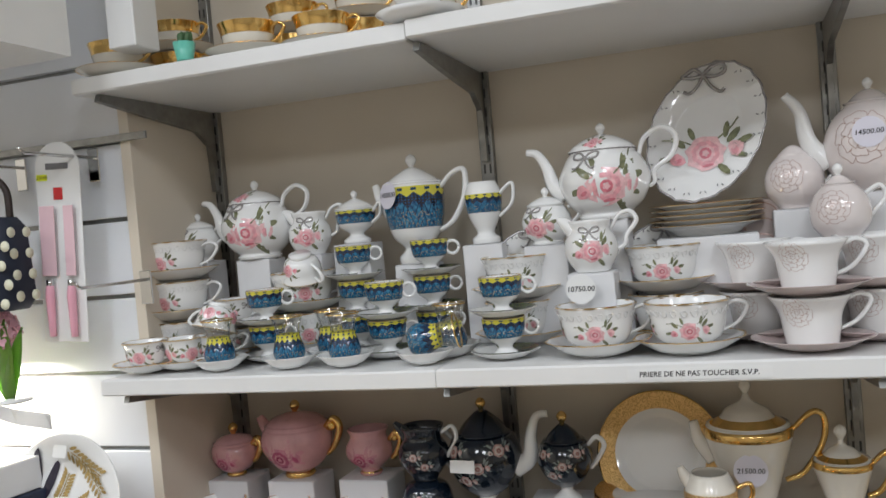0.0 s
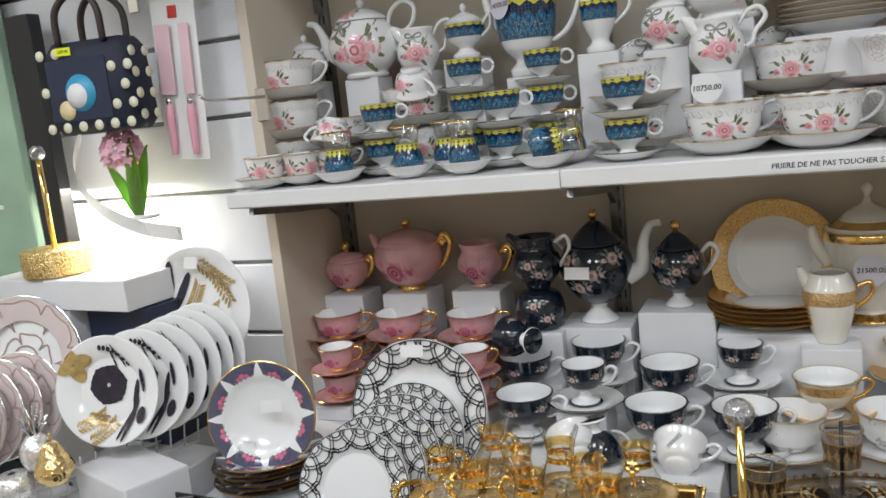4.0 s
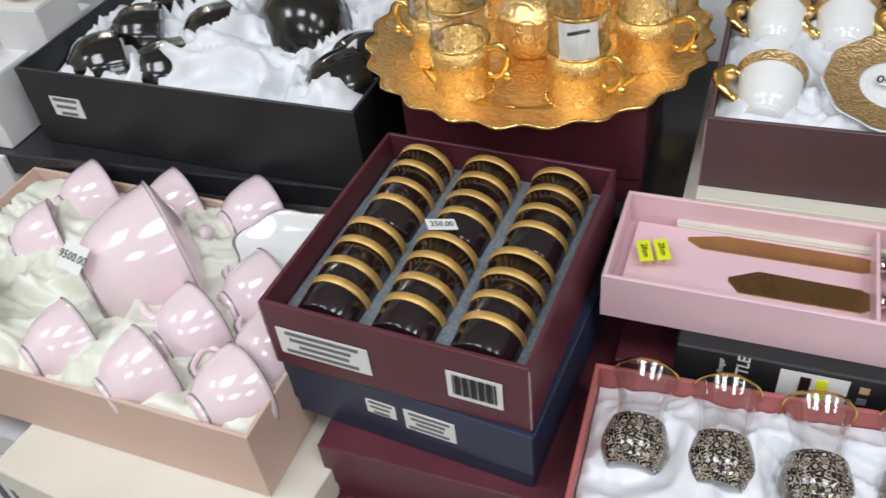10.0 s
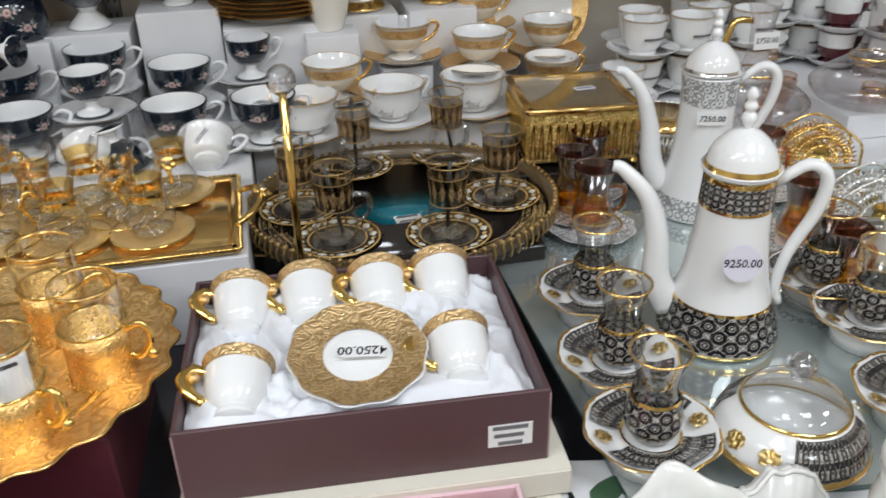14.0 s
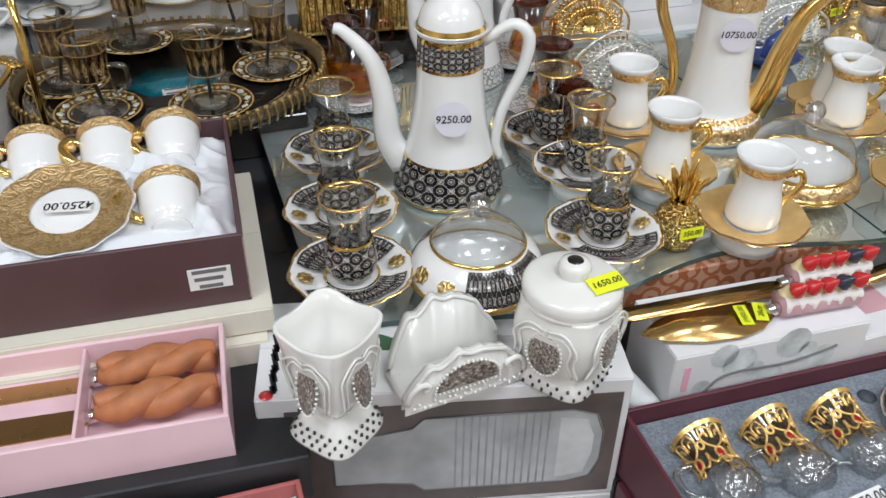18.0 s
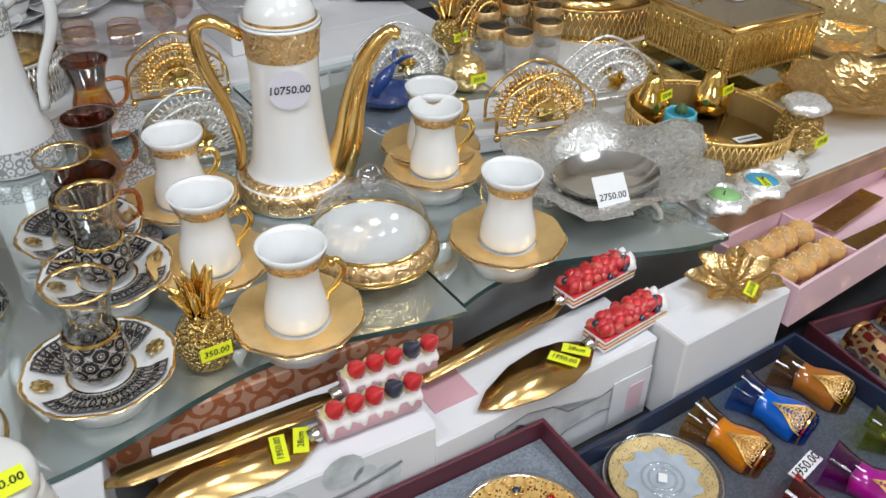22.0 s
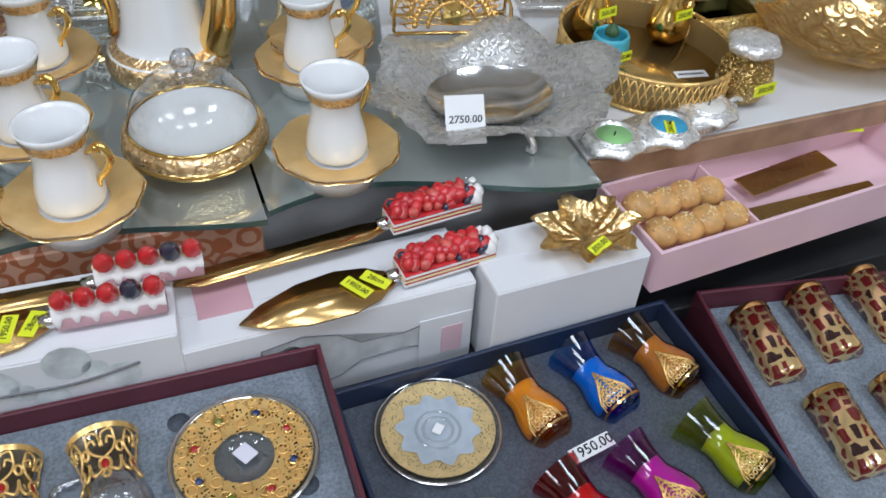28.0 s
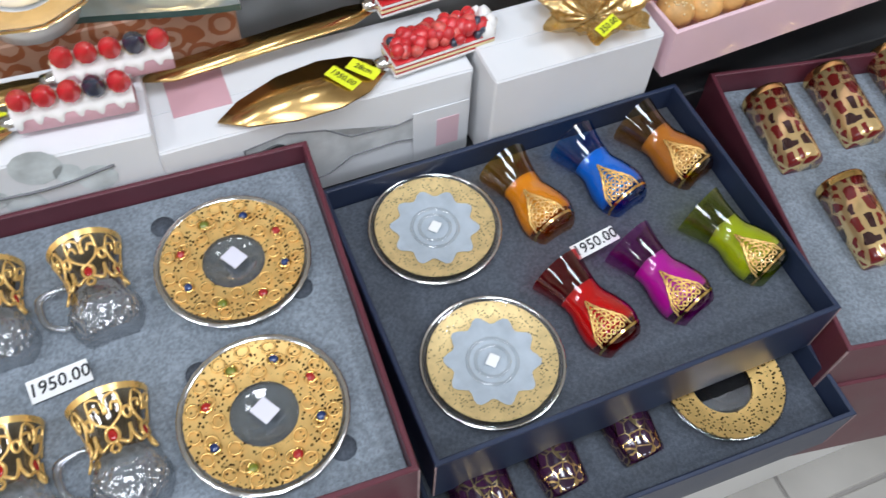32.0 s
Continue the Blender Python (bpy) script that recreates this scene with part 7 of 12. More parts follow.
def make_napkin_holder():
    c = thing("napkin_holder", "white ceramic scroll-edged napkin holder with a stone medallion", "napkin holder", "relief ceramics")
    for y, tall, wide in ((0.020, 0.056, 0.050), (-0.020, 0.040, 0.054)):
        bm = bmesh.new()
        pts = []
        for j in range(49):
            s = j / 48
            x = (s - 0.5) * 2 * wide
            e = abs(2 * s - 1)
            bump = 0.0045 * abs(math.sin(3.5 * math.pi * s)) + 0.0035 * max(0.0, math.cos(14 * (e - 0.62)))
            pts.append((x, 0.014 + tall * max(0.0, 1 - e ** 2.2) ** 0.75 * 0.92 + bump))
        lean = 0.12 if y > 0 else -0.10
        f = [[bm.verts.new((x, y + o + lean * z * q, z * q)) for x, z in pts] for o in (-0.0038, 0.0038) for q in (0.0, 1.0)]
        order = [f[0], f[1], f[3], f[2]]
        for a, b in zip(order, order[1:]):
            for j in range(48):
                bm.faces.new((a[j], a[j + 1], b[j + 1], b[j]))
        part("back_panel" if y > 0 else "front_panel", bm, white_resin, c)
        rim = bmesh.new()
        tube([(x, y - 0.0032 + lean * z, z - 0.001) for x, z in pts[::2]], 0.0021, 6, 26, bm=rim)
        part("scroll_rim", rim, white_resin, c)
    part("base", block(0.104, 0.052, 0.009, 0.004), white_resin, c)
    bm = bmesh.new()
    for k in range(22):
        ball(0.0017, pose(-0.047 + 0.0045 * k, -0.0268, 0.008 + 0.003 * math.sin(k * 1.9)), 6, 4, 1, bm)
    tagged(part("lace_relief", bm, white_resin, c), kind="stuff")
    half = pose(0, -0.0268, 0.019, 96, 0, 0)
    part("stone_panel", lathe([(0, 0.0012), (1.0, 0.0010), (1.05, 0)], 20, a0=0.0, a1=0.5), pebble, c, "half-round panel of mottled brown stones", half @ Matrix.Diagonal((0.026, 0.024, 1, 1)))
    bm = bmesh.new()
    for k in range(24):
        a = math.pi * k / 23
        ball(0.0014, half @ pose(0.029 * math.cos(a), 0.0268 * math.sin(a), 0.001), 6, 4, 1, bm)
    for k in range(16):
        ball(0.0014, half @ pose(-0.029 + 0.058 * k / 15, -0.0015 - 0.002 * math.sin(math.pi * k / 15), 0.001), 6, 4, 1, bm)
    tagged(part("pearl_trim", bm, white_resin, c), kind="stuff")
    for s in (-1, 1):
        part("scroll_trim", tube([(s * 0.052, -0.0255, 0.014), (s * 0.050, -0.0275, 0.026), (s * 0.042, -0.0290, 0.034), (s * 0.034, -0.0285, 0.030), (s * 0.038, -0.0280, 0.025)], 0.0026, 6, 14), white_resin, c)
    return c


def make_relief_jar():
    c = thing("lidded_jar", "white ceramic lidded jar with a stone panel and price label", "jar", "relief ceramics")
    part("jar_body", square_shell(((0.0340, 0), (0.0352, 0.003), (0.0325, 0.012), (0.0300, 0.018), (0.0330, 0.024), (0.0372, 0.044), (0.0385, 0.060), (0.0365, 0.073), (0.0350, 0.080), (0.0350, 0.083)), 4.0), white_resin, c)
    part("collar", lathe([(0.036, 0.079), (0.0390, 0.081), (0.0400, 0.085), (0.036, 0.086)], 40), white_resin, c)
    for turn in (0, -90):
        m = pose(0, 0, 0, 0, 0, turn)
        bm = bmesh.new()
        for s in (-1, 1):
            for w in (0.0, 0.005):
                tube([m @ Vector((s * (0.030 - w), -0.0345, 0.030)), m @ Vector((s * (0.026 - w), -0.0385, 0.046)), m @ Vector((s * (0.028 - w), -0.0388, 0.060)), m @ Vector((s * (0.016 - w * 0.5), -0.0380, 0.072 - w)), m @ Vector((0, -0.0378, 0.069 - w))], 0.0013, 5, 14, bm=bm)
        part("arched_moulding", bm, white_resin, c)
    lid = part("lid", lathe(smooth_prof([(0.040, 0.086), (0.0405, 0.092), (0.038, 0.098), (0.026, 0.1015), (0.012, 0.103), (0.0005, 0.1035)]), 32), white_resin, c)
    part("knob", lathe([(0.012, 0.103), (0.0135, 0.110), (0.012, 0.115), (0.007, 0.1165), (0, 0.1165)], 20), white_resin, lid)
    part("knob_stone", lathe([(0, 0.1185), (0.005, 0.1178), (0.0068, 0.1164)], 16), black_gloss, lid, "black stone set in the knob")
    relief_panel(c, 0, -0.0382, 0.046, 0.0135, 0.019, 86)
    relief_panel(c, 0, 0, 0, 0.0135, 0.019, 86, pose(0, 0, 0, 0, 0, -90) @ pose(0, -0.0382, 0.046))
    sticker(0.004, -0.0265, 0.1035, 10, 0, -28, 0.030, 0.017, "1650.00", 0.006, lid)
    pierced_dots(c, 0.0356, (0.0050, 0.0105), 4.0, 26)
    return c


place("relief_vase", make_relief_vase, 0.059, 0.304, 0.826, 38)
place("napkin_holder", make_napkin_holder, 0.164, 0.327, 0.826, 6)
place("relief_jar", make_relief_jar, 0.256, 0.309, 0.826, 36)

# print on the glassware carton
brown_print = surface("brown_photo_print", (0.13, 0.105, 0.095), 0.3, var=0.35, vscale=14.0)
glass_print = surface("grey_photo_print", (0.42, 0.44, 0.45), 0.35, var=0.3, vscale=16.0)
part("front_print", block(0.290, 0.0006, 0.128, 0), brown_print, gb, "grey photo print of glassware", pose(0.008, -0.0629, 0.006), flat=True)
def flat_print(outline, at):
    """A flat printed shape from its outline."""
    bm = bmesh.new()
    vs = [bm.verts.new(at(x, z)) for x, z in outline]
    bm.faces.new(vs)
    bmesh.ops.triangulate(bm, faces=bm.faces[:])
    return bm


bottle = [(-0.100, 0.020), (-0.060, 0.020), (-0.030, 0.016), (-0.020, 0.006), (0.110, 0.006), (0.132, 0.012), (0.140, 0.034), (0.140, 0.072), (0.132, 0.096), (0.110, 0.104), (-0.020, 0.104), (-0.030, 0.092), (-0.060, 0.086), (-0.100, 0.086)]
bottle = [(x, 0.018 + 0.95 * z) for x, z in bottle]
part("printed_bottle", flat_print(bottle, lambda x, z: (x, -0.0636, z)), glass_print, gb, "printed picture of a ribbed glass bottle", flat=True)
part("printed_outline", tube([(x, -0.0638, z) for x, z in bottle + bottle[:1]], 0.0009, 4, 2, smooth=False), grey_ink, gb)
bm = bmesh.new()
for k in range(13):
    block(0.0018, 0.0004, 0.090, 0, bm, pose(0.008 + 0.0068 * k, -0.0638, 0.025))
tagged(part("printed_rib", bm, surface("rib_print", (0.30, 0.31, 0.32), 0.35, var=0.2, vscale=40.0), gb, flat=True), kind="stuff")
part("printed_base", flat_print([(x, z) for x, z in ((0.100, 0.030), (0.126, 0.034), (0.132, 0.060), (0.132, 0.082), (0.124, 0.104), (0.100, 0.108))], lambda x, z: (x, -0.0639, z)), surface("pale_glass_print", (0.60, 0.62, 0.62), 0.35, var=0.15, vscale=30.0), gb, flat=True)
bm = bmesh.new()
for k, (lx, ly, la) in enumerate(((-0.11, 0.03, 40), (-0.09, -0.02, 80), (-0.055, 0.0, -20), (-0.03, -0.035, 50), (0.01, -0.02, 20), (-0.125, -0.03, 100))):
    one = lathe([(0, 0), (0.019, 0)], 14, 3, 0.12)
    one.transform(pose(lx, ly, 0.1503, 0, 0, la) @ Matrix.Diagonal((1.4, 0.55, 1, 1)))
    me = bpy.data.meshes.new("tmp")
    one.to_mesh(me)
    one.free()
    bm.from_mesh(me)
    bpy.data.meshes.remove(me)
part("leaf_print", bm, surface("leaf_print_green", (0.05, 0.12, 0.06), 0.5), gb, flat=True)
bm = bmesh.new()
for k in range(9):
    block(0.0045, 0.010 + 0.006 * ((k * 5) % 3), 0.0003, 0, bm, pose(-0.145, -0.052 + 0.0085 * k, 0.1502, 0, 0, 12))
tagged(part("brand_bar", bm, ink, gb, flat=True), kind="stuff")
part("brand_mark", lathe([(0, 0.0004), (0.006, 0.0004), (0.006, 0)], 10), berry_red, gb, "", pose(-0.150, -0.058, 0.1500))


# ---- pineapple ornament ----
def make_pineapple(body, leaves, label):
    def make():
        c = thing("pineapple_ornament", label, "ornament", "pineapple ornaments")
        prof = smooth_prof([(0.014, 0), (0.020, 0.006), (0.0245, 0.022), (0.022, 0.038), (0.012, 0.050), (0.008, 0.053)])
        part("fruit", lathe([(0, 0)] + prof, 24), body, c)
        for k in range(14):
            a, t = 2.4 * k, k / 13
            r0, up, out = 0.008 * (1 - 0.5 * t), 0.022 + 0.026 * t, 0.022 * (1 - 0.75 * t)
            ca, sa = math.cos(a), math.sin(a)
            part("crown_leaf", tube([(r0 * ca, r0 * sa, 0.050 + 0.006 * t), ((r0 + out * 0.5) * ca, (r0 + out * 0.5) * sa, 0.050 + up * 0.7), ((r0 + out) * ca, (r0 + out) * sa, 0.050 + up)], [0.004, 0.0042, 0.0006], 6, 6, flat=0.4), leaves, c)
        return c
    return make


knobbly_gold = embossed("knobbly_gold", (0.84, 0.62, 0.26), 0.14, 210.0, 0.9, (0.36, 0.22, 0.05))
pa = place("pineapple", make_pineapple(knobbly_gold, bright_gold, "small knobbly golden pineapple ornament with a price sticker"), 0.439, 0.437, 0.833, 0)
sticker(0.0, -0.0262, 0.030, 84, 0, 0, 0.026, 0.012, "350.00", 0.0055, pa)


# ---- white and gold coffee set ----
def make_gold_pot():
    prof = [(0.058, 0), (0.061, 0.004), (0.063, 0.012), (0.059, 0.026), (0.047, 0.034), (0.040, 0.060), (0.036, 0.100), (0.035, 0.135), (0.036, 0.165), (0.038, 0.186), (0.040, 0.192), (0.036, 0.196), (0.033, 0.208), (0.022, 0.222), (0.006, 0.229)]
    c = make_pot("coffee_pot", "tall white coffee pot with etched gold bands, handle and spout", "coffee pot", prof, porcelain, porcelain, 0.194,
                 ([(-0.037, 0, 0.176), (-0.066, 0, 0.192), (-0.083, 0, 0.182), (-0.078, 0, 0.145), (-0.060, 0, 0.100), (-0.052, 0, 0.058), (-0.056, 0, 0.030)], [0.0055, 0.0068, 0.007, 0.0065, 0.006, 0.005]),
                 ([(0.048, 0, 0.026), (0.060, 0, 0.060), (0.068, 0, 0.105), (0.082, 0, 0.150), (0.104, 0, 0.178), (0.116, 0, 0.176)], [0.0185, 0.0165, 0.0135, 0.010, 0.0075, 0.0055]),
                 gold, gold, bands=((0.005, 0.033, etched_pale), (0.160, 0.191, etched_pale), (0.1945, 0.199, gold)), group="coffee pots", knob_r=0.0075)
    part("finial", lathe(smooth_prof([(0.004, 0), (0.0065, 0.006), (0.004, 0.011), (0.0055, 0.016), (0.003, 0.022), (0.0004, 0.024)]), 14), porcelain, c, "", pose(0, 0, 0.244))
    return c


etched_pale = embossed("etched_pale_gold", (0.90, 0.66, 0.37), 0.26, 110.0, 0.35, (0.72, 0.48, 0.22), metal=0.85)
gp = place("gold_pot", make_gold_pot, 0.617, 0.652, 0.833, -28)
label_on(gp, around(10, 0.0372, 0.135, 88), 0, 0, lilac_paper, "10750.00", 0.0080, round_r=0.0205)


def make_waist_cup():
    c = thing("coffee_cup", "white waisted cup with a gold band and gold handle", "cup", "white and gold cups")
    prof = smooth_prof([(0.0215, 0), (0.0255, 0.002), (0.0272, 0.008), (0.0255, 0.022), (0.0212, 0.042), (0.0222, 0.057), (0.0290, 0.076)])
    part("cup_body", lathe(shell(prof, 0.0018), 28), porcelain, c)
    part("gold_band", band_between(prof, 0.0590, 0.0690, 0.0007), etched_pale, c)
    part("handle", tube([(0.0215, 0, 0.050), (0.034, 0, 0.058), (0.040, 0, 0.047), (0.034, 0, 0.034), (0.027, 0, 0.026), (0.0255, 0, 0.018)], [0.0022, 0.0032, 0.0034, 0.003, 0.0026, 0.002], 8, 18), bright_gold, c)
    part("handle_scroll", ball(0.0042, pose(0.030, 0, 0.0555)), bright_gold, c)
    return c


def make_waist_saucer():
    return make_saucer("white saucer with a broad etched gold border", 0.056, porcelain, gold, None, "gold saucers", 9, saucer_gold, 0.20)


for i, (x, y, z) in enumerate(((0.496, 0.652, 0.858), (0.48, 0.532, 0.858), (0.513, 0.419, 0.858), (0.734, 0.422, 0.858), (0.749, 0.575, 0.858), (0.771, 0.618, 0.858))):
    place("riser_ring", None, x, y, GL)
    place("waist_saucer", make_waist_saucer, x, y, GL + 0.0208)
    place("waist_cup", make_waist_cup, x, y, GL + 0.0265, (-30, -28, -25, 30, -25, -25)[i])
place("gold_bowl", make_domed_bowl(porcelain, None, "white bowl with a gold border and clear glass lid"), 0.62, 0.485, 0.833)
part("gold_ring", lathe([(0.034, 0.002), (0.056, 0.013), (0.0645, 0.0205)], 36), etched_pale, PROTO["gold_bowl"])

# ---- cake knives on the white cartons ----
def make_blade(pts, t=0.0016):
    bm = bmesh.new()
    lo = [bm.verts.new((x, y, 0.004 - 0.004 * (x / 0.2) ** 2)) for x, y in pts]
    hi = [bm.verts.new((x, y, 0.004 - 0.004 * (x / 0.2) ** 2 + t)) for x, y in pts]
    bm.faces.new(lo[::-1])
    bm.faces.new(hi)
    for k in range(len(pts)):
        n = (k + 1) % len(pts)
        bm.faces.new((lo[k], lo[n], hi[n], hi[k]))
    return bm


KNIFE = [(-0.190, 0.001), (-0.165, -0.010), (-0.02, -0.013), (0.0, -0.006), (0.0, 0.006), (-0.02, 0.009), (-0.17, 0.010)]
SERVER = [(-0.135, 0.0), (-0.115, -0.014), (-0.08, -0.024), (-0.045, -0.026), (-0.02, -0.020), (0.0, -0.006), (0.0, 0.006), (-0.02, 0.020), (-0.045, 0.026), (-0.08, 0.024), (-0.115, 0.013)]


def roll_handle(c):
    part("ferrule", tube([(-0.006, 0, 0.006), (0.008, 0, 0.008)], 0.0065, 10, 2, smooth=False), chrome, c)
    part("sponge_roll", tube([(0.006, 0, 0.012), (0.086, 0, 0.012)], 0.0125, 14, 6, smooth=False), sponge, c)
    bm = bmesh.new()
    rows = []
    for k in range(49):
        x = 0.005 + 0.082 * k / 48
        drip = 62 + 26 * max(0.0, math.sin(k * 0.78)) + 12 * max(0.0, math.sin(k * 0.41 + 1.0))
        row = []
        for j in range(13):
            a = radians(-drip + 2 * drip * j / 12)
            r = 0.0140 if 0 < j < 12 else 0.0128
            row.append(bm.verts.new((x, r * math.sin(a), 0.012 + r * math.cos(a))))
        rows.append(row)
    for p, q in zip(rows, rows[1:]):
        for j in range(12):
            bm.faces.new((p[j], q[j], q[j + 1], p[j + 1]))
    part("dripping_icing", bm, icing, c)
    for k in range(5):
        x = 0.012 + 0.0165 * k
        part("cream_swirl", lathe([(0.0085, 0), (0.0070, 0.003), (0.0055, 0.0045), (0.0050, 0.007), (0.002, 0.010), (0, 0.011)], 10), custard, c, "", pose(x, 0, 0.0235))
        part("strawberry", lathe(smooth_prof([(0.001, 0), (0.0074, 0.003), (0.0080, 0.006), (0.0048, 0.0125), (0.0014, 0.0175), (0, 0.0182)]), 10), berry_dark if k == 3 else berry_red, c, "", pose(x + 0.001, -0.004, 0.0290, 34, 20, 0))


def slice_handle(c):
    part("ferrule", tube([(-0.006, 0, 0.006), (0.008, 0, 0.008)], 0.0065, 10, 2, smooth=False), chrome, c)
    for k in range(3):
        part("cake_layer", block(0.088, 0.028, 0.0035, 0.001), custard if k % 2 else icing, c, "", pose(0.048, 0, 0.002 + 0.0045 * k))
        part("jam_layer", block(0.087, 0.0275, 0.0012, 0.0002), berry_red, c, "", pose(0.048, 0, 0.0054 + 0.0045 * k))
    rnd = random.Random(5)
    for k in range(64):
        x, y = 0.008 + 0.074 * ((k * 0.618) % 1.0), rnd.uniform(-0.0115, 0.0115)
        z = 0.0165 + max(0.0, 1 - (y / 0.013) ** 2) * 0.011 * rnd.uniform(0.4, 1.0)
        kind = k % 7
        part("berry", ball(0.0036 if kind == 0 else rnd.choice((0.0050, 0.0060, 0.0066)), pose(x, y, z, rnd.uniform(-50, 50), rnd.uniform(0, 60), 0), 8, 6, 1.2), berry_dark if kind == 0 else (berry_cut if kind in (2, 5) else berry_red), c)
    for k in range(5):
        part("whipped_cream", lathe([(0.006, 0), (0.0072, 0.003), (0.0045, 0.008), (0, 0.013)], 10, 5, 0.1), icing, c, "", pose(0.086 + 0.004 * (k % 2), -0.010 + 0.005 * k, 0.014 + 0.003 * (k % 2)))


def make_cake_tool(name, label, outline, grip):
    c = thing(name, label, "cake knife", "cake servers")
    part("blade", make_blade(outline), brass_mirror, c)
    grip(c)
    return c


brass_mirror = surface("polished_brass", (0.66, 0.43, 0.17), 0.24, metal=1.0, var=0.1, vscale=15.0)
rs = make_cake_tool("cake_server", "polished brass cake server with a cream roll handle", SERVER, roll_handle)
rs.matrix_basis = pose(0.481, 0.325, 0.816, 0, 0, -4)
sticker(-0.030, 0.0, 0.0062, 0, 0, 80, 0.028, 0.012, "1950.00", 0.0052, rs)
sticker(-0.012, 0.001, 0.0062, 0, 0, 70, 0.026, 0.012, "28cm", 0.0052, rs)
rk = make_cake_tool("cake_knife", "polished brass cake knife with a cream roll handle", KNIFE, roll_handle)
rk.matrix_basis = pose(0.514, 0.352, 0.82, 0, 0, -3)
ss = make_cake_tool("cake_server", "polished brass cake server with a berry slice handle", SERVER, slice_handle)
ss.matrix_basis = pose(0.751, 0.311, 0.7955, 0, 0, 5)
sticker(-0.034, 0.0, 0.0062, 0, 0, -62, 0.028, 0.012, "1950.00", 0.0052, ss)
sticker(-0.016, 0.002, 0.0062, 0, 0, -55, 0.026, 0.012, "28cm", 0.0052, ss)
sk = make_cake_tool("cake_knife", "polished brass cake knife with a berry slice handle", KNIFE, slice_handle)
sk.matrix_basis = pose(0.759, 0.366, 0.806, 0, 0, 5)

# roll of white packing foam leaning by the knife cartons
fr_ = thing("foam_roll", "rolled sheet of white packing foam leaning beside the cartons", "packing foam", "", pose(0.350, 0.308, 0.745))
lean = Vector((0, 0, 1)).rotation_difference(Vector((-0.50, 0.66, 0.55))).to_matrix()
bm = bmesh.new()
rows = []
for k in range(60):
    a = 2 * math.pi * 2.6 * k / 59
    r = 0.007 + 0.0135 * k / 59
    rows.append([bm.verts.new(lean @ Vector((r * math.cos(a), r * math.sin(a), z + 0.001 * math.sin(3 * a)))) for z in (0.0, 0.05, 0.11)])
for p, q in zip(rows, rows[1:]):
    for j in range(2):
        bm.faces.new((p[j], q[j], q[j + 1], p[j + 1]))
part("foam_sheet", bm, surface("white_foam_sheet", (0.74, 0.76, 0.76), 0.5, var=0.06, vscale=60.0, bump=0.4, bscale=260.0), fr_)

# prints on the knife cartons
bm = bmesh.new()
for k in range(8):
    one = lathe([(0, 0), (0.010 + 0.004 * (k % 3), 0)], 12)
    one.transform(pose(-0.07 + 0.018 * k, -0.0429, 0.040 + 0.012 * ((k * 3) % 4), 90, 0, 0))
    me = bpy.data.meshes.new("tmp")
    one.to_mesh(me)
    one.free()
    bm.from_mesh(me)
    bpy.data.meshes.remove(me)
part("dot_print", bm, surface("pale_dot_print", (0.62, 0.66, 0.66), 0.5, var=0.3, vscale=40.0), kc1, flat=True)
part("knife_print", tube([(-0.07, -0.0432, 0.030), (-0.045, -0.0432, 0.052), (0.02, -0.0432, 0.052), (0.07, -0.0432, 0.062)], 0.0012, 5, 12), grey_ink, kc1)
part("name_bar", block(0.006, 0.0005, 0.03, 0), pink_plastic, kc1, "", pose(-0.088, -0.0428, 0.04), flat=True)
carafe = [(-0.065, 0.020), (-0.030, 0.014), (0.000, 0.020), (0.020, 0.034), (0.060, 0.036), (0.088, 0.030), (0.088, 0.062), (0.060, 0.056), (0.020, 0.058), (0.000, 0.074), (-0.030, 0.082), (-0.065, 0.076)]
part("carafe_print", flat_print(carafe, lambda x, z: (x, -0.0379, z)), surface("faint_glass_print", (0.60, 0.61, 0.61), 0.4, var=0.2, vscale=40.0), kc2, "faint grey print of a glass carafe", flat=True)
part("print_outline", tube([(x, -0.0381, z) for x, z in carafe + carafe[:1]], 0.0008, 4, 2, smooth=False), grey_ink, kc2)
for z in (0.030, 0.048, 0.066):
    part("print_shade", tube([(-0.058, -0.0381, z), (-0.040, -0.0381, z + 0.006), (-0.030, -0.0381, z - 0.002)], 0.0016, 4, 8), black_metal, kc2)
flap = part("open_flap", block(0.050, 0.0012, 0.062, 0.0003), white_card, kc2, "white flap hanging open", pose(0.098, -0.0396, 0.004), flat=True)
part("flap_print", block(0.020, 0.0004, 0.034, 0), pink_card, flap, "", pose(0.006, -0.0009, 0.014), flat=True)
part("side_print", block(0.045, 0.04, 0.0006, 0), sponge, kc2, "pink print", pose(-0.085, 0.012, 0.098), flat=True)
part("drop_print", lathe([(0, 0.0005), (0.005, 0.0005), (0.005, 0)], 10), wax_blue, kc2, "", pose(0.085, -0.018, 0.098))


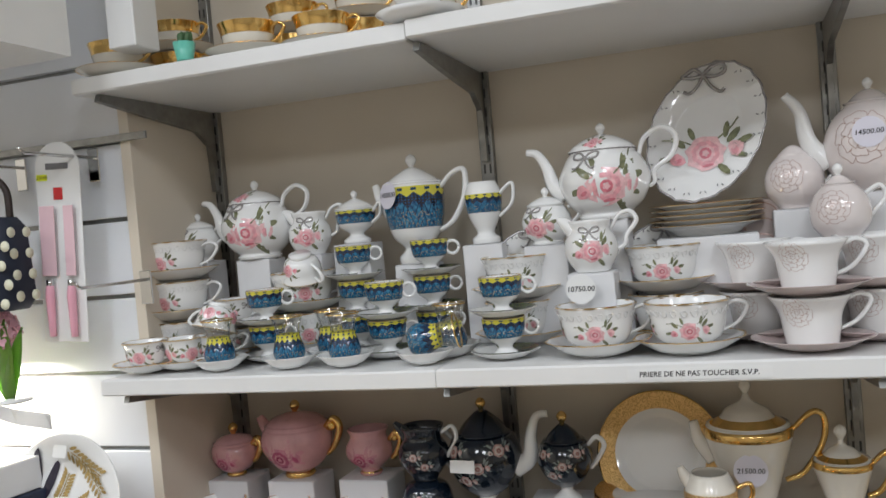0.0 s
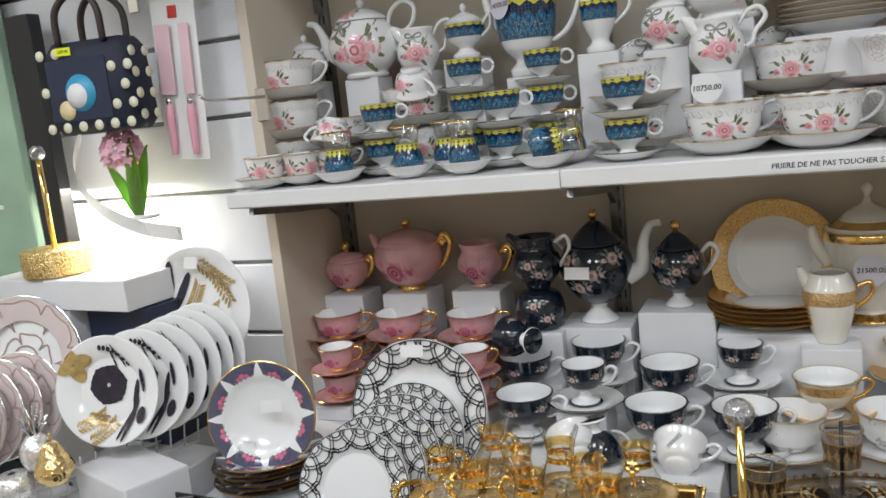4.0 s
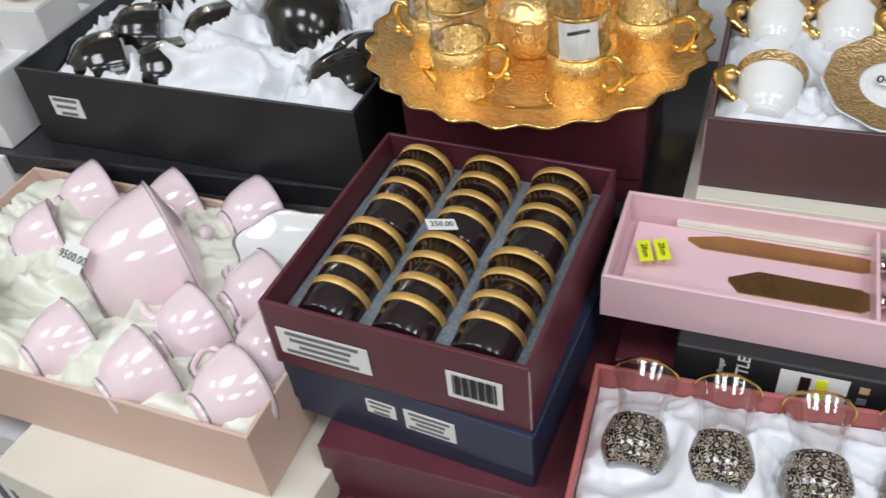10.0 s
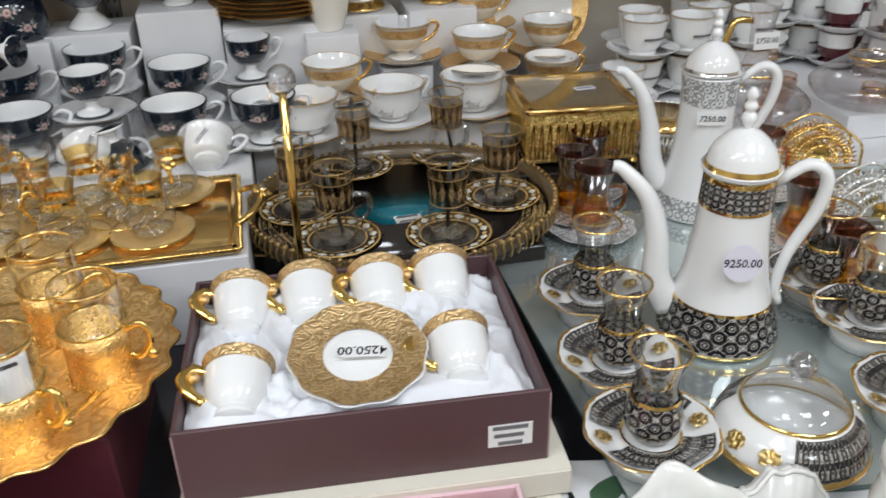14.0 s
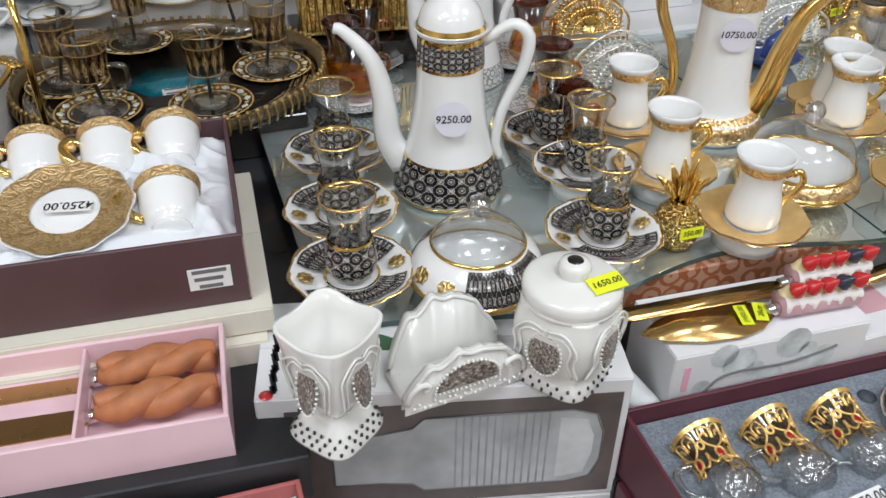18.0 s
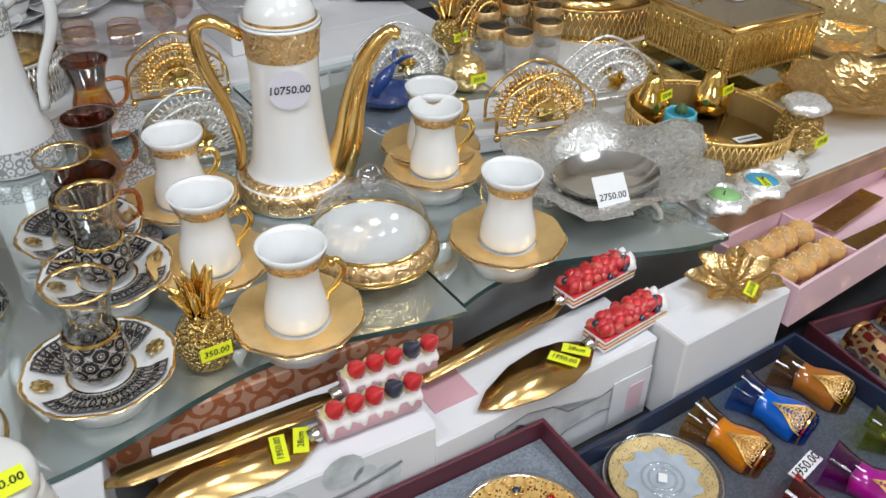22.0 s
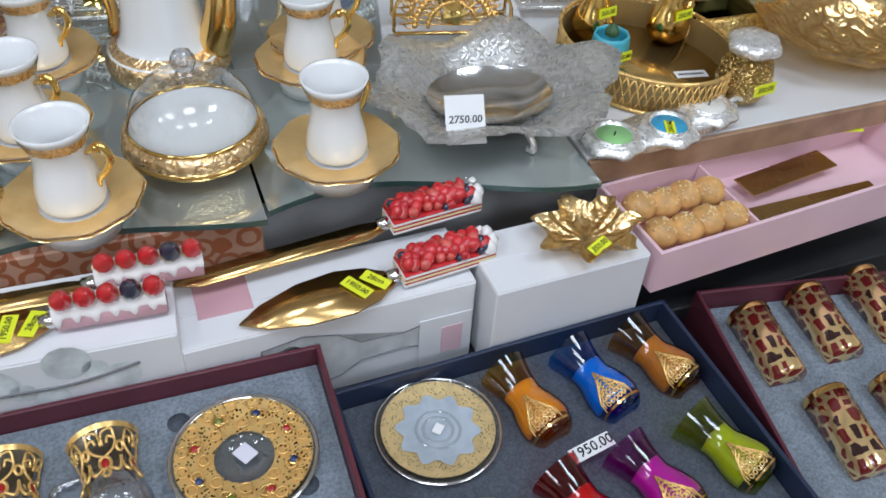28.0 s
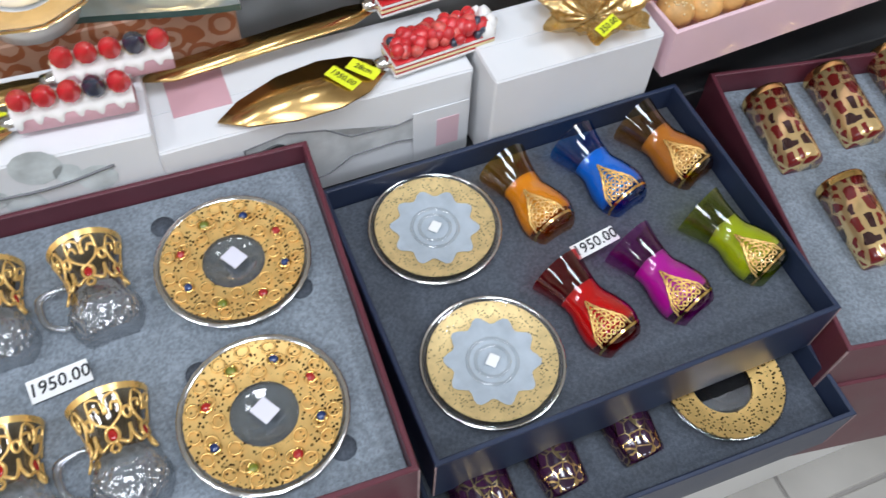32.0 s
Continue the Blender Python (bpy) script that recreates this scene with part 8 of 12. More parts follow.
# ---- golden leaf dish, pink box of biscuit handles ----
def make_leaf_dish():
    c = thing("leaf_dish", "shiny golden maple leaf dish with a price sticker", "dish", "")
    bm = bmesh.new()
    n, rings = 100, []
    for i in range(6):
        s = i / 5
        ring = []
        for k in range(n):
            a = 2 * math.pi * k / n
            point = abs(((3.5 * a / math.pi + 0.25) % 1.0) - 0.5) * 2
            tooth = 0.84 + 0.42 * point ** 1.6 + 0.05 * math.cos(21 * a + 0.5)
            r = 0.041 * s * (1 + (tooth - 1) * s ** 1.5)
            ring.append(bm.verts.new((r * 1.12 * math.cos(a), r * 0.92 * math.sin(a), 0.003 + 0.004 * s * s + 0.012 * s ** 5 + 0.0016 * s * math.cos(14 * a))))
        rings.append(ring)
    for a, b in zip(rings, rings[1:]):
        for k in range(n):
            bm.faces.new((a[k], a[(k + 1) % n], b[(k + 1) % n], b[k]))
    geom = bmesh.ops.solidify(bm, geom=bm.faces[:], thickness=0.002)
    part("leaf", bm, leaf_gold, c)
    sticker(0.000, -0.020, 0.0105, 14, 0, 22, 0.024, 0.011, "350.00", 0.0055, c)
    return c


leaf_gold = embossed("crinkled_gold", (0.98, 0.76, 0.38), 0.17, 60.0, 0.26, (0.90, 0.64, 0.28), metal=0.88)
place("leaf_dish", make_leaf_dish, 0.929, 0.300, 0.803, 5)
for i in range(2):
    c = thing("cake_server", "brass cake server with a bun-shaped sesame handle in a pink box", "cake knife", "biscuit servers", pose(1.011, 0.3385 - 0.040 * i, 0.778, 0, 0, 2))
    rnd = random.Random(40 + i)
    for k in range(4):
        bun = part("bun", ball(0.0172, pose(0.0265 * k, 0.0015 * (-1) ** k, 0.012), 16, 10, 0.86), biscuit, c)
        bm = bmesh.new()
        for _ in range(26):
            a, e = rnd.uniform(0, 6.283), rnd.uniform(0.35, 1.45)
            ball(0.0013, pose(0.0265 * k + 0.0172 * math.cos(e) * math.cos(a), 0.0015 * (-1) ** k + 0.0172 * math.cos(e) * math.sin(a), 0.012 + 0.0148 * math.sin(e), 0, 0, math.degrees(a)), 5, 3, 0.7, bm)
        tagged(part("sesame", bm, sesame_seed, bun, "pale sesame seeds"), kind="stuff")
    part("blade", block(0.12 + 0.03 * i, 0.030 - 0.010 * i, 0.002, 0.0005), matt_brass, c, "", pose(0.185, 0.004 * (1 - 2 * i), 0.004, 0, 0, 6 - 8 * i), flat=True)
part("divider", block(0.003, 0.097, 0.030, 0.0005), pink_card, pk2, "", pose(-0.060, 0, 0.014), flat=True)
for x, y, z in ((1.286, 0.376, 0.802), (1.304, 0.383, 0.802)):
    sticker(x, y, z, 0, 0, -14, 0.040, 0.012, "28cm", 0.0052)


# ---- china on the middle shelf ----
MS = MID + 0.0025


def support(x, y, z, w=0.066, d=0.06, base=MS, label="small white carton raising a pot on the shelf"):
    """A white carton from the shelf up to a raised thing."""
    if z - base > 0.006:
        carton("white_carton", label, w, d, z - base - 0.0006, white_card, "raising cartons", x, y, base)


def make_rose_cup():
    c = make_cup("teacup", "white teacup with painted pink roses and an embossed rim", 0.0525, 0.063, porcelain, porcelain, 0.46, gold, group="rose teacups", flare=1.05, hout=0.55, lobes=12)
    r, h = 0.0525, 0.063
    prof = smooth_prof([(r * 0.46, 0), (r * 0.46, 0.004), (r * 0.45, 0.006), (r * 0.76, h * 0.22), (r * 0.90, h * 0.48), (r * 0.945, h * 0.75), (r * 1.05, h)])
    for a in (-100, 60, 160):
        rose_spray(c, on_wall(prof, a, 0.027), 0.0115, ROSE_INKS, 1.35)
    bm = bmesh.new()
    for k in range(24):
        at = on_wall(prof, 15 * k, 0.050)
        tube([at(u * 0.0045, v * 0.0045, 0.0006) for u, v in ((-1.3, 0.6), (-0.6, -0.8), (0.4, -0.6), (0.5, 0.7), (-0.4, 0.8))], 0.0007, 4, 8, bm=bm)
    tagged(part("embossed_garland", bm, raised_white, c), kind="stuff")
    return c


def make_rose_saucer():
    return make_saucer("white saucer with a fluted edge and thin gold rim", 0.072, porcelain, gold, None, "rose saucers", 10)


def make_small_rose_cup():
    c = make_cup("small_teacup", "small white cup with painted pink roses and a bow", 0.034, 0.044, porcelain, porcelain, 0.55, gold, group="small rose cups", flare=1.08)
    r, h = 0.034, 0.044
    prof = smooth_prof([(r * 0.55, 0), (r * 0.55, 0.004), (r * 0.53, 0.006), (r * 0.76, h * 0.22), (r * 0.90, h * 0.48), (r * 0.945, h * 0.75), (r * 1.08, h)])
    for a in (-95, 90, 180):
        rose_spray(c, on_wall(prof, a, 0.020), 0.0100, ROSE_INKS, 1.2)
    ribbon_bow(c, on_wall(prof, -30, 0.033), 0.007, bow_grey)
    return c


def make_small_rose_saucer():
    return make_saucer("small white fluted saucer with a gold rim", 0.054, porcelain, gold, None, "small rose saucers", 10)


def make_blue_cup():
    c = thing("coffee_cup", "white footed coffee cup with a blue and yellow patterned band", "cup", "blue cups")
    prof = smooth_prof([(0.0155, 0), (0.0165, 0.003), (0.0105, 0.008), (0.0120, 0.013), (0.0235, 0.022), (0.0286, 0.033), (0.0306, 0.052)])
    part("cup_body", lathe(shell(prof, 0.002), 28), porcelain, c)
    part("blue_band", band_between(prof, 0.0245, 0.0512, 0.0007, 32, 8), blue_ware, c)
    part("rim", lathe([(0.0284, 0.0515), (0.0296, 0.0526), (0.0310, 0.0515)], 28), gold, c)
    part("ring_handle", tube([(0.0385 + 0.0105 * math.cos(t), 0, 0.037 + 0.0105 * math.sin(t)) for t in (2 * math.pi * k / 20 for k in range(21))], 0.0025, 7, 2, smooth=False), porcelain, c)
    return c


def make_blue_saucer():
    c = make_saucer("white saucer with dark blue patterned segments", 0.050, porcelain, None, None, "blue saucers", deep=0.24)
    for a in (0.02, 0.52):
        part("printed_segment", lathe([(0.027, 0.0062), (0.034, 0.0072), (0.0435, 0.0112), (0.0475, 0.0135)], 16, a0=a, a1=a + 0.30), blue_saucer, c)
    return c


def make_blue_glass():
    return make_tulip_glass("tulip tea glass with a blue and yellow patterned base", 0.0245, 0.072, clear_glass, blue_ware, (0.02, 0.62), gold, "blue glasses")


def make_fluted_saucer():
    return make_saucer("small white fluted saucer under a tea glass", 0.044, porcelain, None, None, "fluted saucers", 12, None, 0.42)


def outlined_plate(label, r, body, rim, band, group):
    c = make_plate(label, r, body, rim, band, 0.62, group)
    rose_outline(c, on_face(r), r * 0.86, 7)
    return c


def stack(keys, x, y, z, gap=0.0):
    """Saucer and cup pairs, one on another: keys is a list of (saucer key, saucer maker, cup key, cup maker, cup height)."""
    for sk_, sm, ck, cm, h, rz in keys:
        place(sk_, sm, x, y, z, rz)
        z += 0.0056
        place(ck, cm, x, y, z, rz)
        z += h + 0.0004
    return z


ROSE_PAIR = ("rose_saucer", make_rose_saucer, "rose_cup", make_rose_cup, 0.063)
SMALL_PAIR = ("small_rose_saucer", make_small_rose_saucer, "small_rose_cup", make_small_rose_cup, 0.044)
BLUE_PAIR = ("blue_saucer", make_blue_saucer, "blue_cup", make_blue_cup, 0.052)
for n, rz, x, y, z in ((1, 15, -0.188, 1.165, 1.308), (1, 15, -0.068, 1.16, 1.308), (2, 10, -0.102, 1.285, 1.308), (2, 20, -0.324, 1.29, 1.308), (3, 10, -0.928, 1.265, 1.308), (2, 40, -0.702, 1.3, 1.308)):
    stack([ROSE_PAIR + (rz,)] * n, x, y, z)
for n, rz, x, y, z in ((1, 20, -0.918, 1.15, 1.308), (2, 0, -0.83, 1.29, 1.308), (1, 60, -0.857, 1.17, 1.308), (1, 30, -0.818, 1.2, 1.308)):
    stack([SMALL_PAIR + (rz,)] * n, x, y, z)
for n, rz, x, y, z in ((2, 5, -0.731, 1.22, 1.308), (2, 8, -0.518, 1.215, 1.308), (3, 5, -0.604, 1.3, 1.308), (3, 5, -0.471, 1.305, 1.308), (2, 8, -0.319, 1.165, 1.308)):
    stack([BLUE_PAIR + (rz,)] * n, x, y, z)
for x, y, z in ((-0.776, 1.145, 1.308), (-0.653, 1.145, 1.308), (-0.56, 1.145, 1.308), (-0.612, 1.21, 1.308), (-0.411, 1.2, 1.308), (-0.434, 1.145, 1.308)):
    place("fluted_saucer", make_fluted_saucer, x, y, z)
for x, y, z in ((-0.776, 1.145, 1.308), (-0.653, 1.145, 1.308), (-0.56, 1.145, 1.308), (-0.612, 1.21, 1.308), (-0.411, 1.2, 1.308)):
    place("blue_glass", make_blue_glass, x, y, z + 0.006)
lay("blue_glass", make_blue_glass, -0.419, 1.145, 1.345, 0.072, -80, -80, 0)
lay("small_rose_cup", make_small_rose_cup, -0.686, 1.27, 1.455, 0.044, 15, 200, 40)
lay("small_rose_cup", make_small_rose_cup, -0.811, 1.2, 1.385, 0.044, -30, 160, 150)


def rose_pot_prof(k):
    return [(0.034 * k, 0), (0.036 * k, 0.005 * k), (0.034 * k, 0.009 * k), (0.048 * k, 0.022 * k), (0.0575 * k, 0.044 * k), (0.0575 * k, 0.060 * k), (0.048 * k, 0.080 * k), (0.043 * k, 0.086 * k), (0.042 * k, 0.090 * k), (0.038 * k, 0.097 * k), (0.022 * k, 0.106 * k), (0.006 * k, 0.111 * k)]


def make_rose_teapot(k, label):
    def make():
        c = make_pot("teapot", label, "teapot", rose_pot_prof(k), porcelain, porcelain, 0.090 * k,
                     ([(0.046 * k, 0, 0.078 * k), (0.054 * k, 0, 0.100 * k), (0.076 * k, 0, 0.112 * k), (0.094 * k, 0, 0.100 * k), (0.088 * k, 0, 0.076 * k), (0.066 * k, 0, 0.060 * k), (0.064 * k, 0, 0.044 * k), (0.056 * k, 0, 0.038 * k)], [0.0032, 0.0040, 0.0043, 0.0043, 0.0038, 0.0034, 0.003]),
                     ([(-0.050 * k, 0, 0.036 * k), (-0.066 * k, 0, 0.048 * k), (-0.074 * k, 0, 0.074 * k), (-0.086 * k, 0, 0.094 * k), (-0.100 * k, 0, 0.098 * k)], [0.013 * k, 0.010 * k, 0.0075 * k, 0.006 * k, 0.0048 * k]), porcelain, porcelain, group="rose pots", knob_r=0.0075, flutes=8)
        wall = smooth_prof(rose_pot_prof(k))
        for a in (-80, 100):
            rose_spray(c, on_wall(wall, a, 0.042 * k), 0.0245 * k, ROSE_INKS)
        rose_spray(c, on_wall(wall, -100, 0.099 * k), 0.008, ROSE_INKS)
        ribbon_bow(c, on_wall(wall, -110, 0.080 * k), 0.018, bow_grey)
        part("gilt_line", lathe([(0.043 * k, 0.0885 * k), (0.0442 * k, 0.0895 * k), (0.043 * k, 0.0905 * k)], 32), silver_line, c)
        return c
    return make


def make_rose_sugar():
    k = 0.66
    c = make_pot("sugar_bowl", "white lidded sugar bowl with painted roses and a bow", "sugar bowl", rose_pot_prof(k), porcelain, porcelain, 0.090 * k,
                 ([(0.034, 0, 0.054), (0.046, 0, 0.060), (0.050, 0, 0.042), (0.038, 0, 0.030)], 0.003), None, porcelain, group="rose pots", knob_r=0.006)
    wall = smooth_prof(rose_pot_prof(k))
    for a in (-105, 80):
        rose_spray(c, on_wall(wall, a, 0.026), 0.0155, ROSE_INKS)
    ribbon_bow(c, on_wall(wall, -120, 0.051), 0.012, bow_grey)
    return c


def make_rose_jug():
    prof = [(0.024, 0), (0.026, 0.004), (0.037, 0.024), (0.036, 0.046), (0.028, 0.060), (0.031, 0.074)]
    c = make_pot("milk_jug", "white milk jug with painted roses, a bow and looped handle", "jug", prof, porcelain, None, 0.09,
                 ([(0.030, 0, 0.060), (0.042, 0, 0.078), (0.058, 0, 0.082), (0.066, 0, 0.068), (0.052, 0, 0.050), (0.048, 0, 0.036), (0.038, 0, 0.030)], [0.0025, 0.0034, 0.0036, 0.0034, 0.003]), ([(-0.022, 0, 0.058), (-0.036, 0, 0.072), (-0.045, 0, 0.079)], [0.013, 0.009, 0.004]), porcelain, porcelain, group="rose pots", flutes=8)
    wall = smooth_prof(prof)
    for a in (-85, 95):
        rose_spray(c, on_wall(wall, a, 0.030), 0.0155, ROSE_INKS)
    ribbon_bow(c, on_wall(wall, -90, 0.058), 0.013, bow_grey)
    return c


for key, make, rz, x, y, z in (("rose_sugar", make_rose_sugar, 0, -0.928, 1.34, 1.476), ("rose_pot_small", make_rose_teapot(1.10, "white teapot with pink roses and a bow"), 0, -0.807, 1.345, 1.472), ("rose_jug", make_rose_jug, 10, -0.704, 1.345, 1.472),
                               ("rose_sugar", make_rose_sugar, 0, -0.273, 1.3, 1.459), ("rose_pot_large", make_rose_teapot(1.16, "large white teapot with a pink rose and green leaves"), 0, -0.182, 1.31, 1.489), ("rose_jug", make_rose_jug, 5, -0.198, 1.235, 1.417)):
    support(x, y, z)
    place(key, make, x, y, z, rz)
box_lab = part("price_tag", lathe([(0, 0), (0.021, 0), (0.021, 0.0006), (0, 0.0006)], 24), paper, None, "", pose(-0.21, 1.188, 1.396, 90, 0, 0), flat=True)
tagged(box_lab, "round white handwritten price tag on a small carton", "price tag")
written("10750.00", 0.0075, box_lab, pose(0, 0, 0.001))


def make_blue_pot():
    prof = [(0.026, 0), (0.027, 0.010), (0.018, 0.022), (0.034, 0.040), (0.042, 0.075), (0.043, 0.108), (0.042, 0.112), (0.030, 0.122), (0.014, 0.132), (0.004, 0.136)]
    c = make_pot("coffee_pot", "white coffee pot with a blue and yellow patterned band", "coffee pot", prof, porcelain, porcelain, 0.112,
                 ([(0.042, 0, 0.104), (0.062, 0, 0.122), (0.080, 0, 0.124), (0.078, 0, 0.090), (0.060, 0, 0.058), (0.038, 0, 0.044)], [0.003, 0.004, 0.0042, 0.004, 0.0035]),
                 ([(-0.038, 0, 0.072), (-0.052, 0, 0.092), (-0.060, 0, 0.116)], [0.010, 0.008, 0.005]), porcelain, porcelain, group="blue pots", knob_r=0.008)
    part("blue_band", band_between(smooth_prof(prof), 0.050, 0.108, 0.0008, 32, 8), blue_ware, c)
    return c


def make_blue_sugar():
    prof = [(0.022, 0), (0.023, 0.006), (0.012, 0.016), (0.030, 0.030), (0.034, 0.052), (0.034, 0.058), (0.022, 0.068), (0.004, 0.076)]
    c = make_pot("sugar_bowl", "white sugar bowl with a blue patterned band", "sugar bowl", prof, porcelain, porcelain, 0.058,
                 ([(0.033, 0, 0.052), (0.048, 0, 0.066), (0.047, 0, 0.046), (0.030, 0, 0.032)], 0.003), None, porcelain, group="blue pots", knob_r=0.006)
    part("blue_band", band_between(smooth_prof(prof), 0.034, 0.056, 0.0008, 28, 6), blue_ware, c)
    return c


def make_blue_jug():
    prof = [(0.022, 0), (0.023, 0.008), (0.014, 0.018), (0.024, 0.040), (0.029, 0.062), (0.029, 0.084), (0.022, 0.100)]
    c = make_pot("milk_jug", "white jug with a blue patterned band and tall handle", "jug", prof, porcelain, None, 0.12,
                 ([(0.028, 0, 0.078), (0.044, 0, 0.092), (0.052, 0, 0.090), (0.048, 0, 0.062), (0.026, 0, 0.042)], 0.003), None, porcelain, group="blue pots")
    part("blue_band", band_between(smooth_prof(prof), 0.050, 0.080, 0.0008, 28, 6), blue_ware, c)
    return c


for key, make, x, y, z in (("blue_sugar", make_blue_sugar, -0.612, 1.34, 1.485), ("blue_pot", make_blue_pot, -0.505, 1.345, 1.443), ("blue_jug", make_blue_jug, -0.383, 1.34, 1.467)):
    support(x, y, z)
    place(key, make, x, y, z, -5)
PROTO["blue_pot"].matrix_basis = PROTO["blue_pot"].matrix_basis @ Matrix.Scale(1.18, 4)
label_on(PROTO["blue_pot"], around(-28, 0.0445, 0.098, 84), 0, 0, lilac_paper, "14500.00", 0.007, round_r=0.019)


def stand_plate(key, make, x, y, z, r, tilt=76, rz=0):
    """A plate leaning back on its edge, with its middle at the given place."""
    m = pose(x, y, z, tilt, 0, rz)
    if key in PROTO:
        return copy_thing(PROTO[key], m)
    ob = make()
    ob.matrix_basis = m
    PROTO[key] = ob
    return ob


def bow_plate(r, squash=1.0, turn=0.0):
    c = thing("plate", "large oval white plate with a raised bow and painted roses, leaning" if squash < 1 else "white plate with a raised bow and pierced edge, leaning", "plate", "rose plates")
    shape = Matrix.Rotation(radians(turn), 4, "Z") @ Matrix.Diagonal((1, squash, 1, 1))
    for name, bm, mat in (("plate_body", lathe(shell(smooth_prof([(r * 0.56, 0), (r * 0.58, 0.0025), (r * 0.66, 0.007), (r * 0.80, 0.012), (r, 0.0165)]), 0.0028), 56, 20, 0.014), porcelain),
                          ("rim", lathe([(r - 0.0030, 0.0167), (r - 0.001, 0.0178), (r + 0.0006, 0.0164)], 56, 20, 0.014), silver_line)):
        bm.transform(shape)
        part(name, bm, mat, c)
    at = on_face(r, squash, turn)
    ribbon_bow(c, lambda u, v, o: at(u, v + r * (0.78 if squash < 1 else 0.80), o), r * 0.26, bow_grey)
    bm = bmesh.new()
    for k in range(20):
        a = 2 * math.pi * (k + 0.5) / 20
        x, y = r * 0.89 * math.cos(a), r * squash * 0.89 * math.sin(a)
        ct, st = math.cos(radians(turn)), math.sin(radians(turn))
        for e in (-0.5, 0.5):
            paint(bm, at, x * ct - y * st + e * 0.007, x * st + y * ct, 0.0026, 0.0010, math.degrees(a) + turn + 60 * e, n=6)
    tagged(part("pierced_slot", bm, grey_ink, c), kind="stuff")
    if squash < 1:
        rose_spray(c, lambda u, v, o: at(u - r * 0.02, v - r * 0.28, o), r * 0.24, ROSE_INKS, 1.2)
    return c


stand_plate("bow_plate", lambda: bow_plate(0.114, 0.72, 66), -0.030, 1.362, 1.604, 0.116, 74, -6)

sp = [-0.039, 1.335, 1.454]
support(sp[0], sp[1], sp[2], 0.14, 0.13)
for k in range(5):
    place("rose_flat_plate", lambda: make_plate("white plate with a gold rim, in a stack", 0.082, porcelain, gold, None, 0.6, "rose plates", 14), sp[0], sp[1], sp[2] + 0.0075 * k, 12 * k)
stand_plate("rose_side_plate", lambda: bow_plate(0.066), -0.311, 1.345, 1.416, 0.066, 74, 0)
stand_plate("rose_side_plate", None, -0.103, 1.34, 1.411, 0.066, 74, 4)


# blush rose set at the end of the shelf
def make_tall_cup():
    c = thing("tall_cup", "white flared cup with a blush rose outline", "cup", "blush cups")
    prof = smooth_prof([(0.029, 0), (0.031, 0.002), (0.034, 0.018), (0.038, 0.042), (0.050, 0.062)])
    part("cup_body", lathe(shell(prof, 0.002), 28), porcelain, c)
    rose_outline(c, on_wall(prof, -128, 0.044), 0.017)
    part("handle", loop_handle(0.044, 0.056, 0.034, 0.016, 0.028, 0.003, 0.003), porcelain, c)
    return c


def make_blush_saucer():
    return make_saucer("blush saucer with rose outlines", 0.074, blush_plate_mat, None, None, "blush saucers", deep=0.22)


TALL_PAIR = ("blush_saucer", make_blush_saucer, "tall_cup", make_tall_cup, 0.062)
for n, x, y, z in ((2, 0.081, 1.155, 1.308), (2, 0.021, 1.255, 1.308), (2, 0.167, 1.22, 1.308)):
    stack([TALL_PAIR + (10,)] * n, x, y, z)


def blush_pot(name, label, cat, k, spout):
    def make():
        prof = [(0.028 * k, 0), (0.030 * k, 0.004), (0.046 * k, 0.026 * k), (0.048 * k, 0.055 * k), (0.038 * k, 0.078 * k), (0.026 * k, 0.090 * k), (0.024 * k, 0.093 * k), (0.012 * k, 0.104 * k), (0.004, 0.108 * k)]
        c = make_pot(name, label, cat, prof, blush_porcelain, porcelain if cat != "jug" else None, 0.093 * k,
                        ([(0.040 * k, 0, 0.074 * k), (0.062 * k, 0, 0.086 * k), (0.070 * k, 0, 0.066 * k), (0.046 * k, 0, 0.036 * k)], 0.0032),
                        ([(-0.042 * k, 0, 0.030 * k), (-0.062 * k, 0, 0.056 * k), (-0.070 * k, 0, 0.092 * k), (-0.084 * k, 0, 0.112 * k)], [0.013 * k, 0.010 * k, 0.007 * k, 0.005 * k]) if spout else None, porcelain, porcelain, group="blush pots", knob_r=0.007)
        for a in (-110, 60):
            rose_outline(c, on_wall(smooth_prof(prof), a, 0.055 * k), 0.026 * k)
        return c
    return make


for key, make, x, y, z in (("blush_jug", blush_pot("milk_jug", "blush milk jug with rose outlines", "jug", 0.84, False), 0.086, 1.34, 1.482), ("blush_coffee", blush_pot("coffee_pot", "tall blush coffee pot with rose outlines", "coffee pot", 1.30, True), 0.190, 1.34, 1.500),
                           ("blush_sugar", blush_pot("sugar_bowl", "white sugar bowl with blush rose outlines", "sugar bowl", 0.80, False), 0.136, 1.27, 1.436)):
    support(x, y, z)
    place(key, make, x, y, z, 0)
label_on(PROTO["blush_coffee"], around(-10, 0.0630, 0.077, 88), 0, 0, lilac_paper, "14500.00", 0.007, round_r=0.021)
stand_plate("blush_plate", lambda: outlined_plate("blush plate with a large rose outline", 0.085, blush_plate_mat, silver, None, "blush plates"), 0.031, 1.345, 1.414, 0.085, 74, 0)
stand_plate("blush_plate", None, 0.177, 1.335, 1.352, 0.085, 74, 0)

# cups on the upper shelf
def make_gold_top_cup():
    return make_cup("teacup", "cream teacup with a broad gold rim band", 0.043, 0.048, cream_porcelain, gold, 0.45, None, gold, (0.60, 0.99), group="gold rim cups", flare=1.04, hout=0.5)


def make_cream_saucer():
    return make_saucer("cream saucer with a gold border", 0.066, cream_porcelain, gold, None, "gold rim saucers", deep=0.20)


